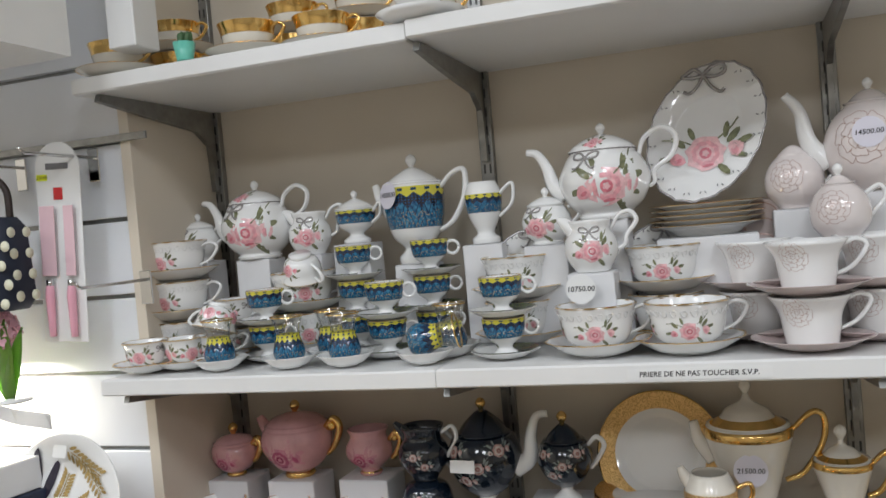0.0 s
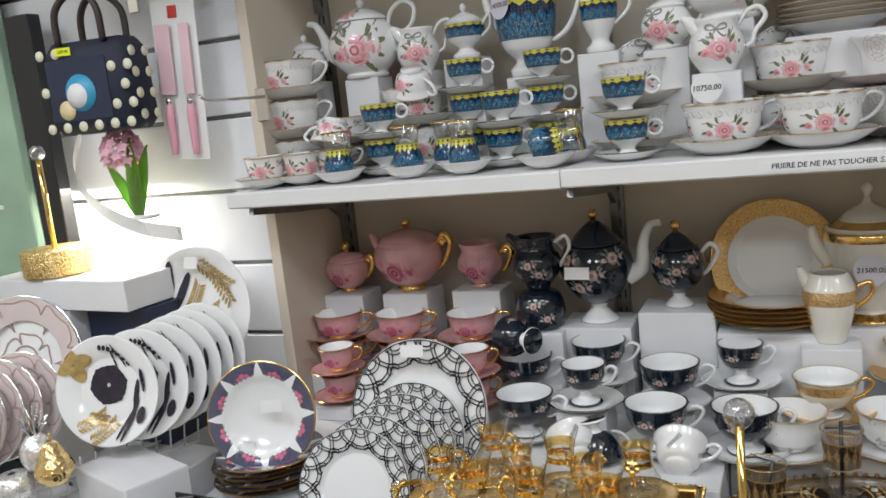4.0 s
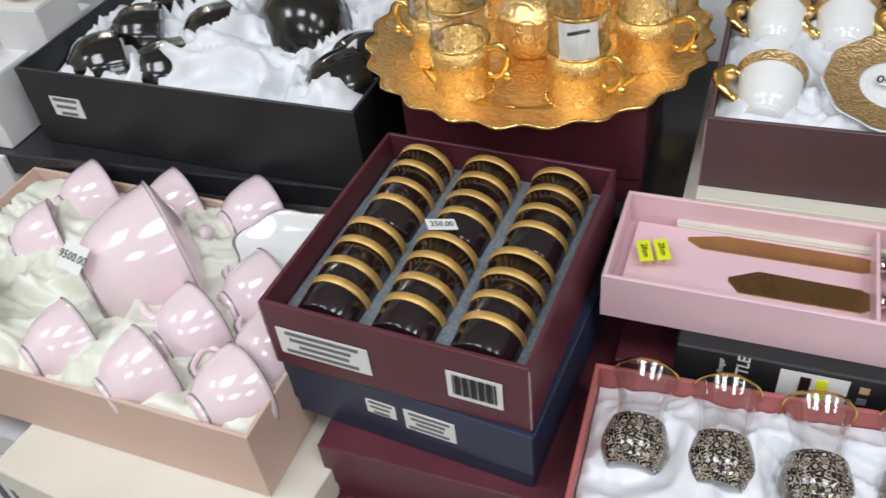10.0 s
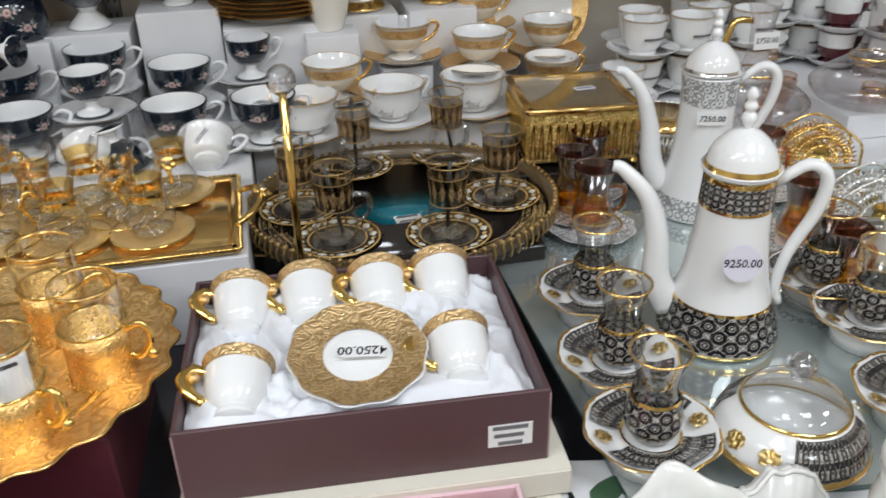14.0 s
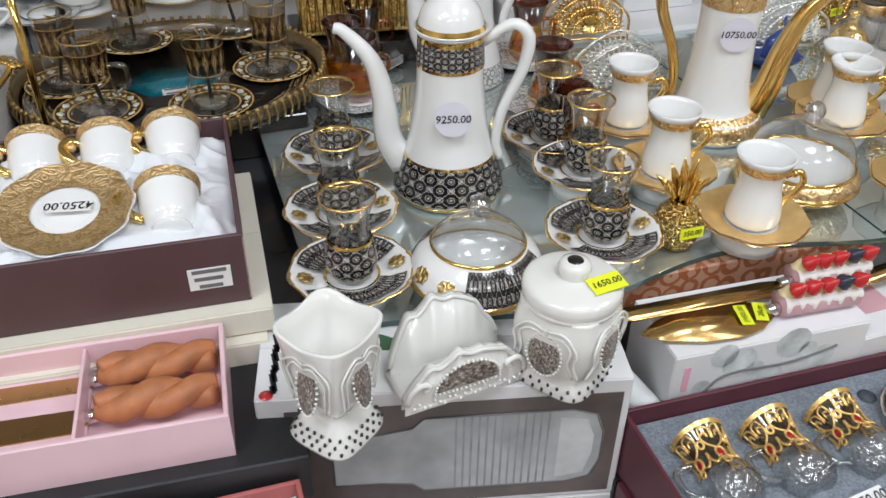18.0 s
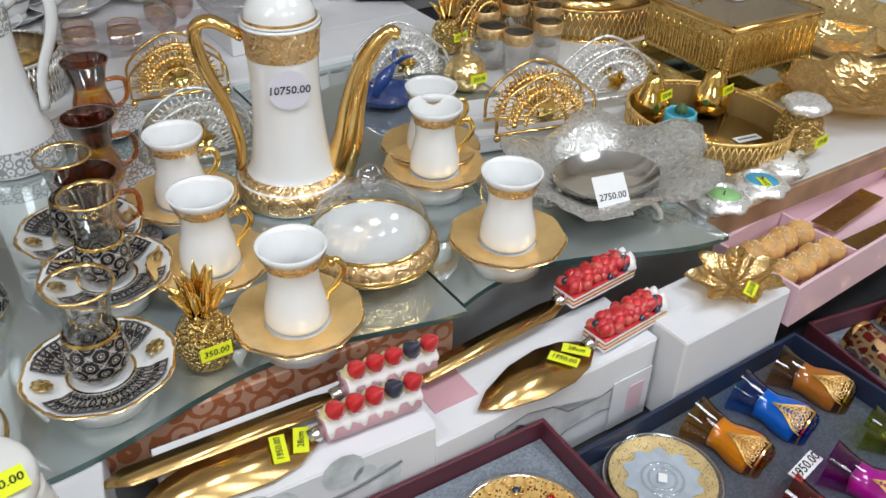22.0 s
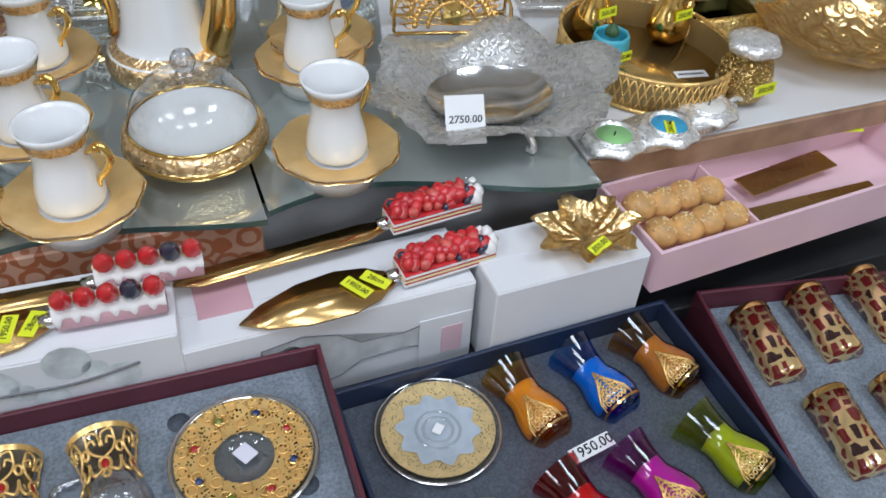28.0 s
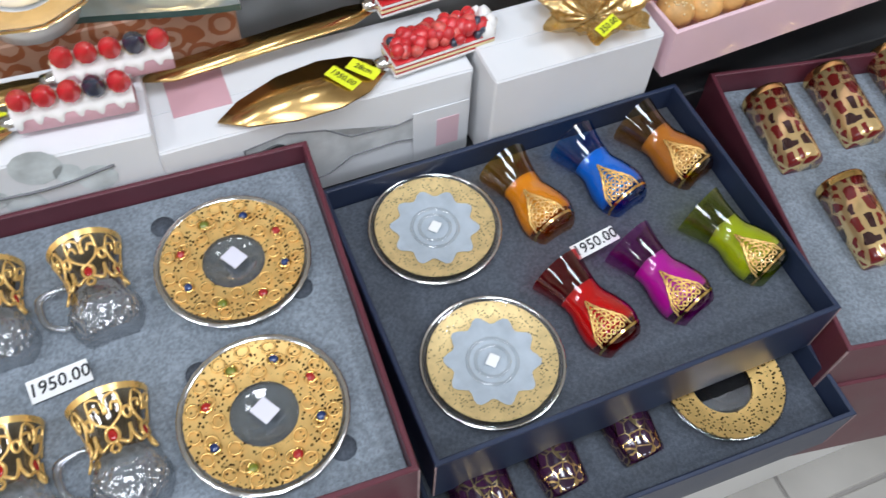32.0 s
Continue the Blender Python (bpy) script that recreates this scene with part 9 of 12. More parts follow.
GT_PAIR = ("cream_saucer", make_cream_saucer, "gold_top_cup", make_gold_top_cup, 0.048)
for n, x, y, z in ((1, -0.917, 1.15, 1.784), (1, -0.689, 1.17, 1.784), (1, -0.576, 1.2, 1.784), (2, -0.897, 1.28, 1.784), (2, -0.675, 1.3, 1.784), (2, -0.543, 1.28, 1.784), (1, -0.391, 1.17, 1.784)):
    stack([GT_PAIR + (5,)] * n, x, y, z)
cc = thing("cactus_pot", "small mint pot with a dark green cactus", "ornament", "", pose(-0.767, 1.115, 1.784))
part("pot", lathe(shell([(0.012, 0), (0.0125, 0.002), (0.0165, 0.028)], 0.0015), 18, 9, 0.04), mint, cc)
for k in range(9):
    a = 2.4 * k
    part("cactus_stem", lathe(smooth_prof([(0.003, 0), (0.0042, 0.008), (0.0034, 0.016), (0.0004, 0.020)]), 8, 4, 0.1), cactus_green, cc, "", pose(0.009 * math.cos(a) * (k % 3) / 2, 0.009 * math.sin(a) * (k % 3) / 2, 0.024, 10 * math.sin(a), 10 * math.cos(a), 0))
sa = thing("sauce_boat", "white sauce boat with a gold handle on a dish", "jug", "", pose(-0.387, 1.12, 1.784))
part("dish", lathe(shell([(0.030, 0), (0.05, 0.006), (0.062, 0.012)], 0.002), 28), porcelain, sa)
part("boat", lathe(shell(smooth_prof([(0.020, 0.012), (0.034, 0.030), (0.042, 0.055)]), 0.002), 24), porcelain, sa)
part("handle", loop_handle(0.040, 0.052, 0.032, 0.026, 0.026, 0.003), gold, sa)


# ---- lower step: pink, navy and gold china ----
ST = STEP + 0.001


def on_step(x, y, z, w=0.09, d=0.08):
    support(x, y, z, w, d, ST, "white carton raising china on the step")


def make_pink_cup():
    c = make_cup("teacup", "pink lustre teacup with a painted peony and gold handle", 0.043, 0.046, pink_china, gold, 0.5, gold, group="pink cups", flare=1.06, inside=porcelain)
    r, h = 0.043, 0.046
    prof = smooth_prof([(r * 0.5, 0), (r * 0.5, 0.004), (r * 0.48, 0.006), (r * 0.76, h * 0.22), (r * 0.90, h * 0.48), (r * 0.945, h * 0.75), (r * 1.06, h)])
    rose_spray(c, on_wall(prof, -105, 0.020), 0.012, PINK_INKS)
    part("gold_foot", lathe([(r * 0.50, 0.0004), (r * 0.515, 0.003), (r * 0.49, 0.006)], 24), gold, c)
    return c


def make_pink_saucer():
    return make_saucer("pink lustre saucer with a gold rim", 0.064, pink_china, gold, None, "pink saucers", deep=0.22)


def make_small_pink_cup():
    c = make_cup("small_cup", "small pink lustre coffee cup on a gold foot", 0.030, 0.042, pink_china, gold, 0.55, gold, group="small pink cups", flare=1.06, inside=porcelain)
    r, h = 0.030, 0.042
    prof = smooth_prof([(r * 0.55, 0), (r * 0.55, 0.004), (r * 0.53, 0.006), (r * 0.76, h * 0.22), (r * 0.90, h * 0.48), (r * 0.945, h * 0.75), (r * 1.06, h)])
    rose_spray(c, on_wall(prof, -100, 0.019), 0.009, PINK_INKS)
    part("gold_foot", lathe([(r * 0.55, 0.0004), (r * 0.565, 0.003), (r * 0.54, 0.006)], 20), gold, c)
    return c


def make_small_pink_saucer():
    return make_saucer("small pink lustre saucer with a gold rim", 0.049, pink_china, gold, None, "small pink saucers", deep=0.22)


PINK = ("pink_saucer", make_pink_saucer, "pink_cup", make_pink_cup, 0.046)
SPINK = ("small_pink_saucer", make_small_pink_saucer, "small_pink_cup", make_small_pink_cup, 0.042)
for x, y, z in ((-0.893, 1.275, 0.901), (-0.766, 1.275, 0.901), (-0.627, 1.275, 0.901)):
    carton("white_carton", "white carton raising pink cups", 0.10, 0.10, 0.050, white_card, "raising cartons", x, y, ST)
    stack([PINK + (15,)] * 2, x, y, z + 0.0505)
for x, y, z in ((-0.842, 1.17, 0.901), (-0.714, 1.18, 0.901), (-0.595, 1.17, 0.901)):
    carton("white_carton", "white carton raising pink cups", 0.07, 0.07, 0.026, white_card, "raising cartons", x, y, ST)
    stack([SPINK + (12,)] * 2, x, y, z + 0.0265)


def pink_prof(k):
    return [(0.022 * k, 0), (0.024 * k, 0.004 * k), (0.020 * k, 0.009 * k), (0.036 * k, 0.017 * k), (0.053 * k, 0.040 * k), (0.057 * k, 0.060 * k), (0.054 * k, 0.074 * k), (0.050 * k, 0.079 * k), (0.049 * k, 0.082 * k), (0.040 * k, 0.093 * k), (0.020 * k, 0.100 * k), (0.005, 0.102 * k)]


def pink_pot(k, name, label, cat, lidded=True):
    def make():
        prof = pink_prof(k) if lidded else [(0.018, 0), (0.020, 0.004), (0.017, 0.009), (0.038, 0.030), (0.040, 0.050), (0.032, 0.066), (0.036, 0.080)]
        c = make_pot(name, label, cat, prof, pink_china, gold if lidded else None, 0.082 * k if lidded else 0.2,
                     ([(0.048 * k, 0, 0.074 * k), (0.066 * k, 0, 0.090 * k), (0.076 * k, 0, 0.076 * k), (0.066 * k, 0, 0.050 * k), (0.052 * k, 0, 0.034 * k)], [0.004, 0.0065, 0.0065, 0.0055, 0.004]),
                     ([(-0.046 * k, 0, 0.062 * k), (-0.058 * k, 0, 0.082 * k), (-0.066 * k, 0, 0.094 * k)], [0.012 * k, 0.009 * k, 0.006 * k]) if cat == "teapot" else None, gold, None, group="pink pots", knob_r=0.009, flutes=10)
        part("gold_foot", lathe([(0.0225 * k, 0.0005), (0.0250 * k, 0.004 * k), (0.0212 * k, 0.009 * k)], 24), gold, c)
        wall = smooth_prof(prof)
        for a in (-95, 85):
            rose_spray(c, on_wall(wall, a, 0.038 * k), 0.019 * k, PINK_INKS)
        part("handle_leaf", ball(0.0075 * k, pose(0.060 * k, 0, 0.078 * k) @ Matrix.Diagonal((1.3, 0.7, 1, 1)), 10, 7), bright_gold, c)
        return c
    return make


for key, make, x, y, z in (("pink_sugar", pink_pot(0.74, "sugar_bowl", "pink lustre lidded sugar bowl with flowers", "sugar bowl"), -0.899, 1.345, 1.079), ("pink_pot", pink_pot(1.12, "teapot", "pink lustre teapot with gold handle and knob", "teapot"), -0.767, 1.345, 1.08),
                           ("pink_jug", pink_pot(0.8, "milk_jug", "pink lustre milk jug with a gold handle", "jug", False), -0.628, 1.345, 1.084)):
    on_step(x, y, z)
    place(key, make, x, y, z, 0)


def night_sprays(c, prof, places, s):
    for a, z in places:
        rose_spray(c, on_wall(prof, a, z), s, NIGHT_INKS, 1.2)


def make_navy_cup():
    c = make_cup("teacup", "navy teacup with small painted flowers and a white inside", 0.045, 0.064, navy_china, porcelain, 0.52, None, group="navy cups", pedestal=0.014, inside=porcelain, hout=0.5)
    night_sprays(c, [(0.028, 0.022), (0.0396, 0.039), (0.0428, 0.054), (0.045, 0.064)], ((-110, 0.042), (-40, 0.047)), 0.0055)
    return c


def make_navy_small_cup():
    c = make_cup("coffee_cup", "navy footed coffee cup with small painted flowers", 0.034, 0.060, navy_china, porcelain, 0.6, None, group="small navy cups", pedestal=0.018, inside=porcelain, hout=0.5)
    night_sprays(c, [(0.021, 0.025), (0.030, 0.039), (0.0323, 0.0516), (0.034, 0.060)], ((-115, 0.042), (-45, 0.046)), 0.0048)
    return c


def make_navy_saucer():
    return make_saucer("white lobed saucer with a navy centre", 0.058, porcelain, silver, navy_well, "navy saucers", 6, None, 0.18)


navy_well = surface("navy_glaze", (0.010, 0.018, 0.034), 0.1, coat=0.6)
NAVY = ("navy_saucer", make_navy_saucer, "navy_cup", make_navy_cup, 0.064)
SNAVY = ("navy_saucer", make_navy_saucer, "navy_small_cup", make_navy_small_cup, 0.060)
for kind, lift, x, y, z in ((NAVY, 0, -0.493, 1.12, 0.901), (NAVY, 0, -0.293, 1.1, 0.901), (NAVY, 0, -0.175, 1.1, 0.901), (NAVY, 0.026, -0.286, 1.2, 0.901), (NAVY, 0.040, -0.406, 1.26, 0.901), (SNAVY, 0.048, -0.187, 1.24, 0.901), (SNAVY, 0.045, -0.403, 1.14, 0.901), (NAVY, 0.02, -0.525, 1.24, 0.901)):
    if lift:
        carton("white_carton", "low white carton raising navy cups", 0.075, 0.075, lift, white_card, "raising cartons", x, y, ST)
    stack([kind + (5,)], x, y, z + lift + (0.0005 if lift else 0))
lay("navy_small_cup", make_navy_small_cup, -0.371, 1.055, 0.93, 0.058, 60, 168, 20)
lay("navy_small_cup", make_navy_small_cup, -0.517, 1.2, 1.03, 0.058, 60, -92, 20)


def navy_pot(k, name, label, cat, spout=True, ball_only=False):
    def make():
        prof = [(0.026 * k, 0), (0.027 * k, 0.004), (0.014 * k, 0.016 * k), (0.012 * k, 0.024 * k), (0.038 * k, 0.044 * k), (0.054 * k, 0.080 * k), (0.046 * k, 0.110 * k), (0.038 * k, 0.116 * k), (0.026 * k, 0.132 * k), (0.010 * k, 0.146 * k), (0.004, 0.149 * k)]
        c = make_pot(name, label, cat, prof, navy_china, gold, 0.116 * k,
                     ([(0.046 * k if not spout else -0.046 * k, 0, 0.106 * k), (0.064 * k if not spout else -0.064 * k, 0, 0.122 * k), (0.078 * k if not spout else -0.078 * k, 0, 0.106 * k), (0.062 * k if not spout else -0.062 * k, 0, 0.076 * k), (0.050 * k if not spout else -0.050 * k, 0, 0.062 * k)], [0.003, 0.0042, 0.0042, 0.0036, 0.003]),
                     ([(0.044 * k, 0, 0.066 * k), (0.066 * k, 0, 0.080 * k), (0.070 * k, 0, 0.112 * k), (0.080 * k, 0, 0.138 * k), (0.096 * k, 0, 0.142 * k)], [0.015 * k, 0.012 * k, 0.008 * k, 0.006 * k, 0.005 * k]) if spout else None, porcelain, porcelain, navy_china, group="navy pots", knob_r=0.0085)
        wall = smooth_prof(prof)
        night_sprays(c, wall, ((-85, 0.078 * k), (-130, 0.098 * k), (-50, 0.100 * k), (-110, 0.058 * k)), 0.0085 * k)
        part("white_pedestal", lathe([(r + 0.0006, z) for r, z in smooth_prof(prof) if z < 0.030 * k], 24), porcelain, c)
        return c
    return make


for key, make, x, y, z in (("navy_pot", navy_pot(1.15, "teapot", "navy footed teapot with small flowers and a white spout", "teapot"), -0.417, 1.335, 1.024), ("navy_sugar", navy_pot(0.82, "sugar_bowl", "navy footed sugar bowl with a white handle", "sugar bowl", False), -0.284, 1.335, 1.049)):
    on_step(x, y, z, 0.12, 0.10)
    place(key, make, x, y, z, 0)
sticker(-0.433, 1.262, 1.121, 80, 0, -6, 0.042, 0.020, None, 0, None, paper)
nbw = make_pot("bowl", "round navy bowl with flowers, upturned", "bowl", [(0.034, 0), (0.040, 0.006), (0.043, 0.030), (0.036, 0.056), (0.020, 0.066), (0.004, 0.068)], navy_china, None, 0.2, group="navy pots")
nbw.matrix_basis = pose(-0.51, 1.3, 1.022)
night_sprays(nbw, smooth_prof([(0.034, 0), (0.040, 0.006), (0.043, 0.030), (0.036, 0.056), (0.020, 0.066), (0.004, 0.068)]), ((-90, 0.045), (-60, 0.022)), 0.006)
on_step(nbw.location.x, nbw.location.y, nbw.location.z)
njug = make_pot("milk_jug", "navy milk jug with a white handle", "jug", [(0.020, 0), (0.022, 0.004), (0.040, 0.030), (0.040, 0.052), (0.030, 0.070), (0.036, 0.088)], navy_china, None, 0.2,
                ([(0.034, 0, 0.076), (0.052, 0, 0.086), (0.058, 0, 0.066), (0.040, 0, 0.036)], 0.0035), ([(-0.026, 0, 0.070), (-0.040, 0, 0.084), (-0.048, 0, 0.092)], [0.012, 0.008, 0.004]), porcelain, navy_china, group="navy pots")
night_sprays(njug, smooth_prof([(0.020, 0), (0.022, 0.004), (0.040, 0.030), (0.040, 0.052), (0.030, 0.070), (0.036, 0.088)]), ((-95, 0.044), (-70, 0.028)), 0.0065)
njug.matrix_basis = pose(nbw.location.x, nbw.location.y, nbw.location.z + 0.069)


plate_gold = embossed("etched_plate_border", (0.80, 0.55, 0.25), 0.40, 190.0, 0.3, (0.58, 0.36, 0.13))


def make_gold_plate():
    return make_plate("cream plate with a broad etched gold border", 0.098, porcelain, gold, plate_gold, 0.72, "gold plates")


pz = [-0.141, 1.33, 1.023]
on_step(pz[0], pz[1], pz[2], 0.16, 0.14)
for k in range(5):
    place("gold_plate", make_gold_plate, pz[0], pz[1], pz[2] + 0.0072 * k, 20 * k)
stand_plate("gold_plate", make_gold_plate, -0.139, 1.385, 1.109, 0.098, 74, 0)
stand_plate("gold_plate", make_gold_plate, 0.29, 1.36, 1.004, 0.098, 74, 0)


def cream_pot(k, name, label, cat, spout):
    def make():
        prof = [(0.030 * k, 0), (0.036 * k, 0.004), (0.026 * k, 0.016 * k), (0.030 * k, 0.030 * k), (0.052 * k, 0.100 * k), (0.055 * k, 0.120 * k), (0.050 * k, 0.126 * k), (0.034 * k, 0.136 * k), (0.026 * k, 0.146 * k), (0.008 * k, 0.156 * k), (0.004, 0.166 * k)]
        s = 1
        return make_pot(name, label, cat, prof, cream_porcelain, cream_porcelain, 0.126 * k,
                        ([(0.052 * k, 0, 0.116 * k), (0.078 * k, 0, 0.140 * k), (0.092 * k, 0, 0.134 * k), (0.090 * k, 0, 0.104 * k), (0.066 * k, 0, 0.064 * k), (0.042 * k, 0, 0.052 * k)], [0.0036, 0.0046, 0.0048, 0.0044, 0.004]),
                        ([(-0.044 * k, 0, 0.080 * k), (-0.062 * k, 0, 0.104 * k), (-0.068 * k, 0, 0.130 * k)], [0.012 * k, 0.009 * k, 0.006 * k]) if spout else None, gold, cream_porcelain, cream_porcelain, bands=((0.112 * k, 0.1245 * k, gold), (0.001, 0.014 * k, gold), (0.1265 * k, 0.136 * k, gold)), group="gold pots", knob_r=0.009)
    return make


for key, make, x, y, z in (("cream_pot", cream_pot(1.15, "coffee_pot", "cream coffee pot with gold shoulders and gold handle", "coffee pot", True), -0.005, 1.345, 1.021), ("cream_sugar", cream_pot(0.72, "sugar_bowl", "cream sugar bowl with gold bands", "sugar bowl", False), 0.12, 1.33, 1.026)):
    on_step(x, y, z, 0.11, 0.10)
    place(key, make, x, y, z, 0)
label_on(PROTO["cream_pot"], around(0, 0.0590, 0.090, 88), 0, 0, lilac_paper, "21500.00", 0.0075, round_r=0.024)
cj = make_pot("milk_jug", "cream milk jug with an etched gold band", "jug", [(0.020, 0), (0.022, 0.004), (0.030, 0.030), (0.036, 0.060), (0.036, 0.078), (0.034, 0.086), (0.026, 0.104)], cream_porcelain, None, 0.2,
              ([(0.036, 0, 0.082), (0.054, 0, 0.088), (0.056, 0, 0.070), (0.036, 0, 0.050)], 0.0035), ([(-0.028, 0, 0.088), (-0.036, 0, 0.102), (-0.040, 0, 0.112)], [0.010, 0.008, 0.005]), gold, bands=((0.060, 0.080, matt_gold),), group="gold pots")
cj.matrix_basis = pose(-0.062, 1.27, 1.01)
on_step(cj.location.x, cj.location.y, cj.location.z, 0.08, 0.08)


def make_gold_band_cup():
    return make_cup("teacup", "cream teacup with an etched gold band", 0.042, 0.056, cream_porcelain, gold, 0.5, gold, matt_gold, (0.66, 0.90), group="gold band cups", flare=1.05, hout=0.5, pedestal=0.010, inside=porcelain)


def make_gold_band_saucer():
    return make_saucer("cream saucer with a broad gold border", 0.064, cream_porcelain, None, None, "gold band saucers", band=matt_gold, deep=0.20)


GB = ("gold_band_saucer", make_gold_band_saucer, "gold_band_cup", make_gold_band_cup, 0.056)
for lift, x, y, z in ((0.024, -0.071, 1.18, 0.901), (0.050, 0.051, 1.27, 0.901), (0.075, 0.189, 1.33, 0.901), (0.040, 0.163, 1.22, 0.901), (0.060, 0.302, 1.3, 0.872), (0.020, 0.282, 1.22, 0.872)):
    carton("white_carton", "white carton raising gold banded cups", 0.08, 0.08, lift, white_card, "raising cartons", x, y, z)
    stack([GB + (10,)], x, y, z + lift + 0.0005)


def fern(bm, at, u, v, length, turn, s):
    """A sprig: a bent stem with paired leaflets and berries."""
    ca, sa = math.cos(radians(turn)), math.sin(radians(turn))
    for k in range(9):
        q = k / 8
        x, y = u + length * q * ca - 0.12 * length * q * q * sa, v + length * q * sa + 0.12 * length * q * q * ca
        for e in (-1, 1):
            paint(bm, at, x + e * s * 1.1 * -sa, y + e * s * 1.1 * ca, s, s * 0.36, turn + e * 48, n=7)
    stroke(bm, at, [(u, v), (u + length * 0.5 * ca - 0.03 * length * sa, v + length * 0.5 * sa + 0.03 * length * ca), (u + length * ca - 0.12 * length * sa, v + length * sa + 0.12 * length * ca)], s * 0.28)


def make_sprig_cup():
    c = make_cup("small_teacup", "small white cup with black leafy sprays, lying on its side", 0.034, 0.044, porcelain, porcelain, 0.55, silver_line, group="sprigged cups", flare=1.08)
    prof = smooth_prof([(0.0187, 0), (0.0187, 0.004), (0.0180, 0.006), (0.0258, 0.0097), (0.0306, 0.0211), (0.0321, 0.033), (0.0367, 0.044)])
    bm = bmesh.new()
    for a in (-100, -10, 80, 170):
        fern(bm, on_wall(prof, a, 0.014), -0.006, 0.0, 0.022, 40, 0.0016)
    tagged(part("leaf_sprays", bm, botanic_black, c), kind="stuff")
    return c


def make_white_cup():
    return make_cup("teacup", "wide white teacup with fine grey sprigs and thin gold rim", 0.047, 0.052, white_sprig, porcelain, 0.5, gold, group="white cups", flare=1.04, inside=porcelain)


white_sprig = decorated("white_sprig_china", WHITE, 0.12, floral((0.72, 0.70, 0.68), (0.45, 0.42, 0.42), (0.40, 0.40, 0.38), 34.0, 0.30, 0.2, 0.6))
for kind, x, y, z, rz in ((1, -0.119, 1.12, 0.901, 170), (0, 0.01, 1.14, 0.901, 30), (0, 0.134, 1.15, 0.901, 40)):
    place("white_saucer", lambda: make_saucer("white square-lobed saucer with a gold rim", 0.066, porcelain, gold, None, "white saucers", 4, None, 0.14), x, y, z)
    place("white_cup", make_white_cup, x, y, z + 0.0056, rz)
for x, y, z, rz in ((-0.254, 1.03, 0.901, 0), (-0.399, 1.04, 0.901, 30)):
    lay("sprig_cup", make_sprig_cup, x, y, 0.925, 0.044, rz, -60, 0)

# ---- arc plates, star plates ----
def arc_border(c, r, inner, count):
    """A border of interlaced black double arches on the rim of a plate."""
    at, w, bm = on_face(r), r - inner, bmesh.new()
    for k in range(count):
        for row, mid, sign in ((0, r * 0.985, -1), (0.5, inner, 1)):
            a = 2 * math.pi * (k + row) / count
            for q in ((0.98, 0.83, 0.42, 0.27) if sign < 0 else (0.36, 0.22)):
                pts = []
                for j in range(15):
                    t = math.pi * j / 14
                    rr = mid + sign * w * 0.97 * q * math.sin(t)
                    aa = a + w * 1.02 * q * math.cos(t) / (r * 0.86)
                    if inner * 0.999 <= rr <= r * 0.985:
                        pts.append((rr * math.cos(aa), rr * math.sin(aa)))
                for p, p2 in zip(pts, pts[1:]):
                    stroke(bm, at, [p, p2], r * 0.017, 0.0004)
    for rr in (0.978, ):
        stroke(bm, at, [(r * rr * math.cos(2 * math.pi * j / 60), r * rr * math.sin(2 * math.pi * j / 60)) for j in range(61)], r * 0.016, 0.0004, 60)
    tagged(part("arc_border", bm, arc_black, c), kind="stuff")
    return c


stand_plate("arc_plate", lambda: arc_border(make_plate("white plate with a border of interlaced black arches", 0.108, porcelain, None, None, 0.6, "arc plates"), 0.108, 0.070, 13), -0.633, 1.05, 0.962, 0.108, 72, 4)


def make_small_arc():
    return arc_border(make_plate("white side plate with a border of interlaced black arches", 0.084, porcelain, None, None, 0.6, "arc plates"), 0.084, 0.054, 13)


for k, (x, y, z) in enumerate(((-0.637, 1.02, 0.928), (-0.643, 0.995, 0.919), (-0.654, 0.97, 0.912), (-0.668, 0.945, 0.904), (-0.681, 0.915, 0.897))):
    stand_plate("small_arc_plate", make_small_arc, x, y, z, 0.084, 68, 6)
pr = thing("plate_rack", "white carton steps under the leaning arc plates", "box", "", pose(-0.62, 0.97, 0.80))
part("step", block(0.20, 0.24, 0.045, 0.001), white_card, pr, flat=True)
sticker(-0.632, 1.035, 1.06, 72, 0, 4, 0.036, 0.018, None, 0, None, paper)


ONCE = {}


def surface_once(name, colour):
    if name not in ONCE:
        ONCE[name] = surface(name, colour, 0.2, coat=0.4, var=0.15, vscale=120.0)
    return ONCE[name]


def make_star():
    c = make_plate("white plate with a navy lattice rim and pink roses", 0.084, star_plate, gold, None, 0.6, "star plates")
    at = on_face(0.084)
    bloom, heart, leaf = bmesh.new(), bmesh.new(), bmesh.new()
    for k in range(8):
        a = math.pi / 4 * (k + 0.5)
        for du, q, s in ((-0.11, 0.775, 0.0034), (0.0, 0.80, 0.0042), (0.11, 0.775, 0.0034)):
            x, y = 0.084 * q * math.cos(a + du), 0.084 * q * math.sin(a + du)
            paint(bloom, at, x, y, s, s, 0, 5, 0.12, 0.0006, 10)
            paint(heart, at, x, y, s * 0.45, s * 0.45, 0, 3, 0.2, 0.0009, 8)
        for du in (-0.22, -0.06, 0.07, 0.20):
            paint(leaf, at, 0.084 * 0.75 * math.cos(a + du), 0.084 * 0.75 * math.sin(a + du), 0.0034, 0.0013, math.degrees(a) + 300 * du, n=8)
    part("rose_paint", bloom, surface_once("bright_rose_paint", (0.72, 0.16, 0.30)), c)
    part("heart_paint", heart, ROSE_INKS[2], c)
    part("leaf_paint", leaf, ROSE_INKS[3], c)
    return c


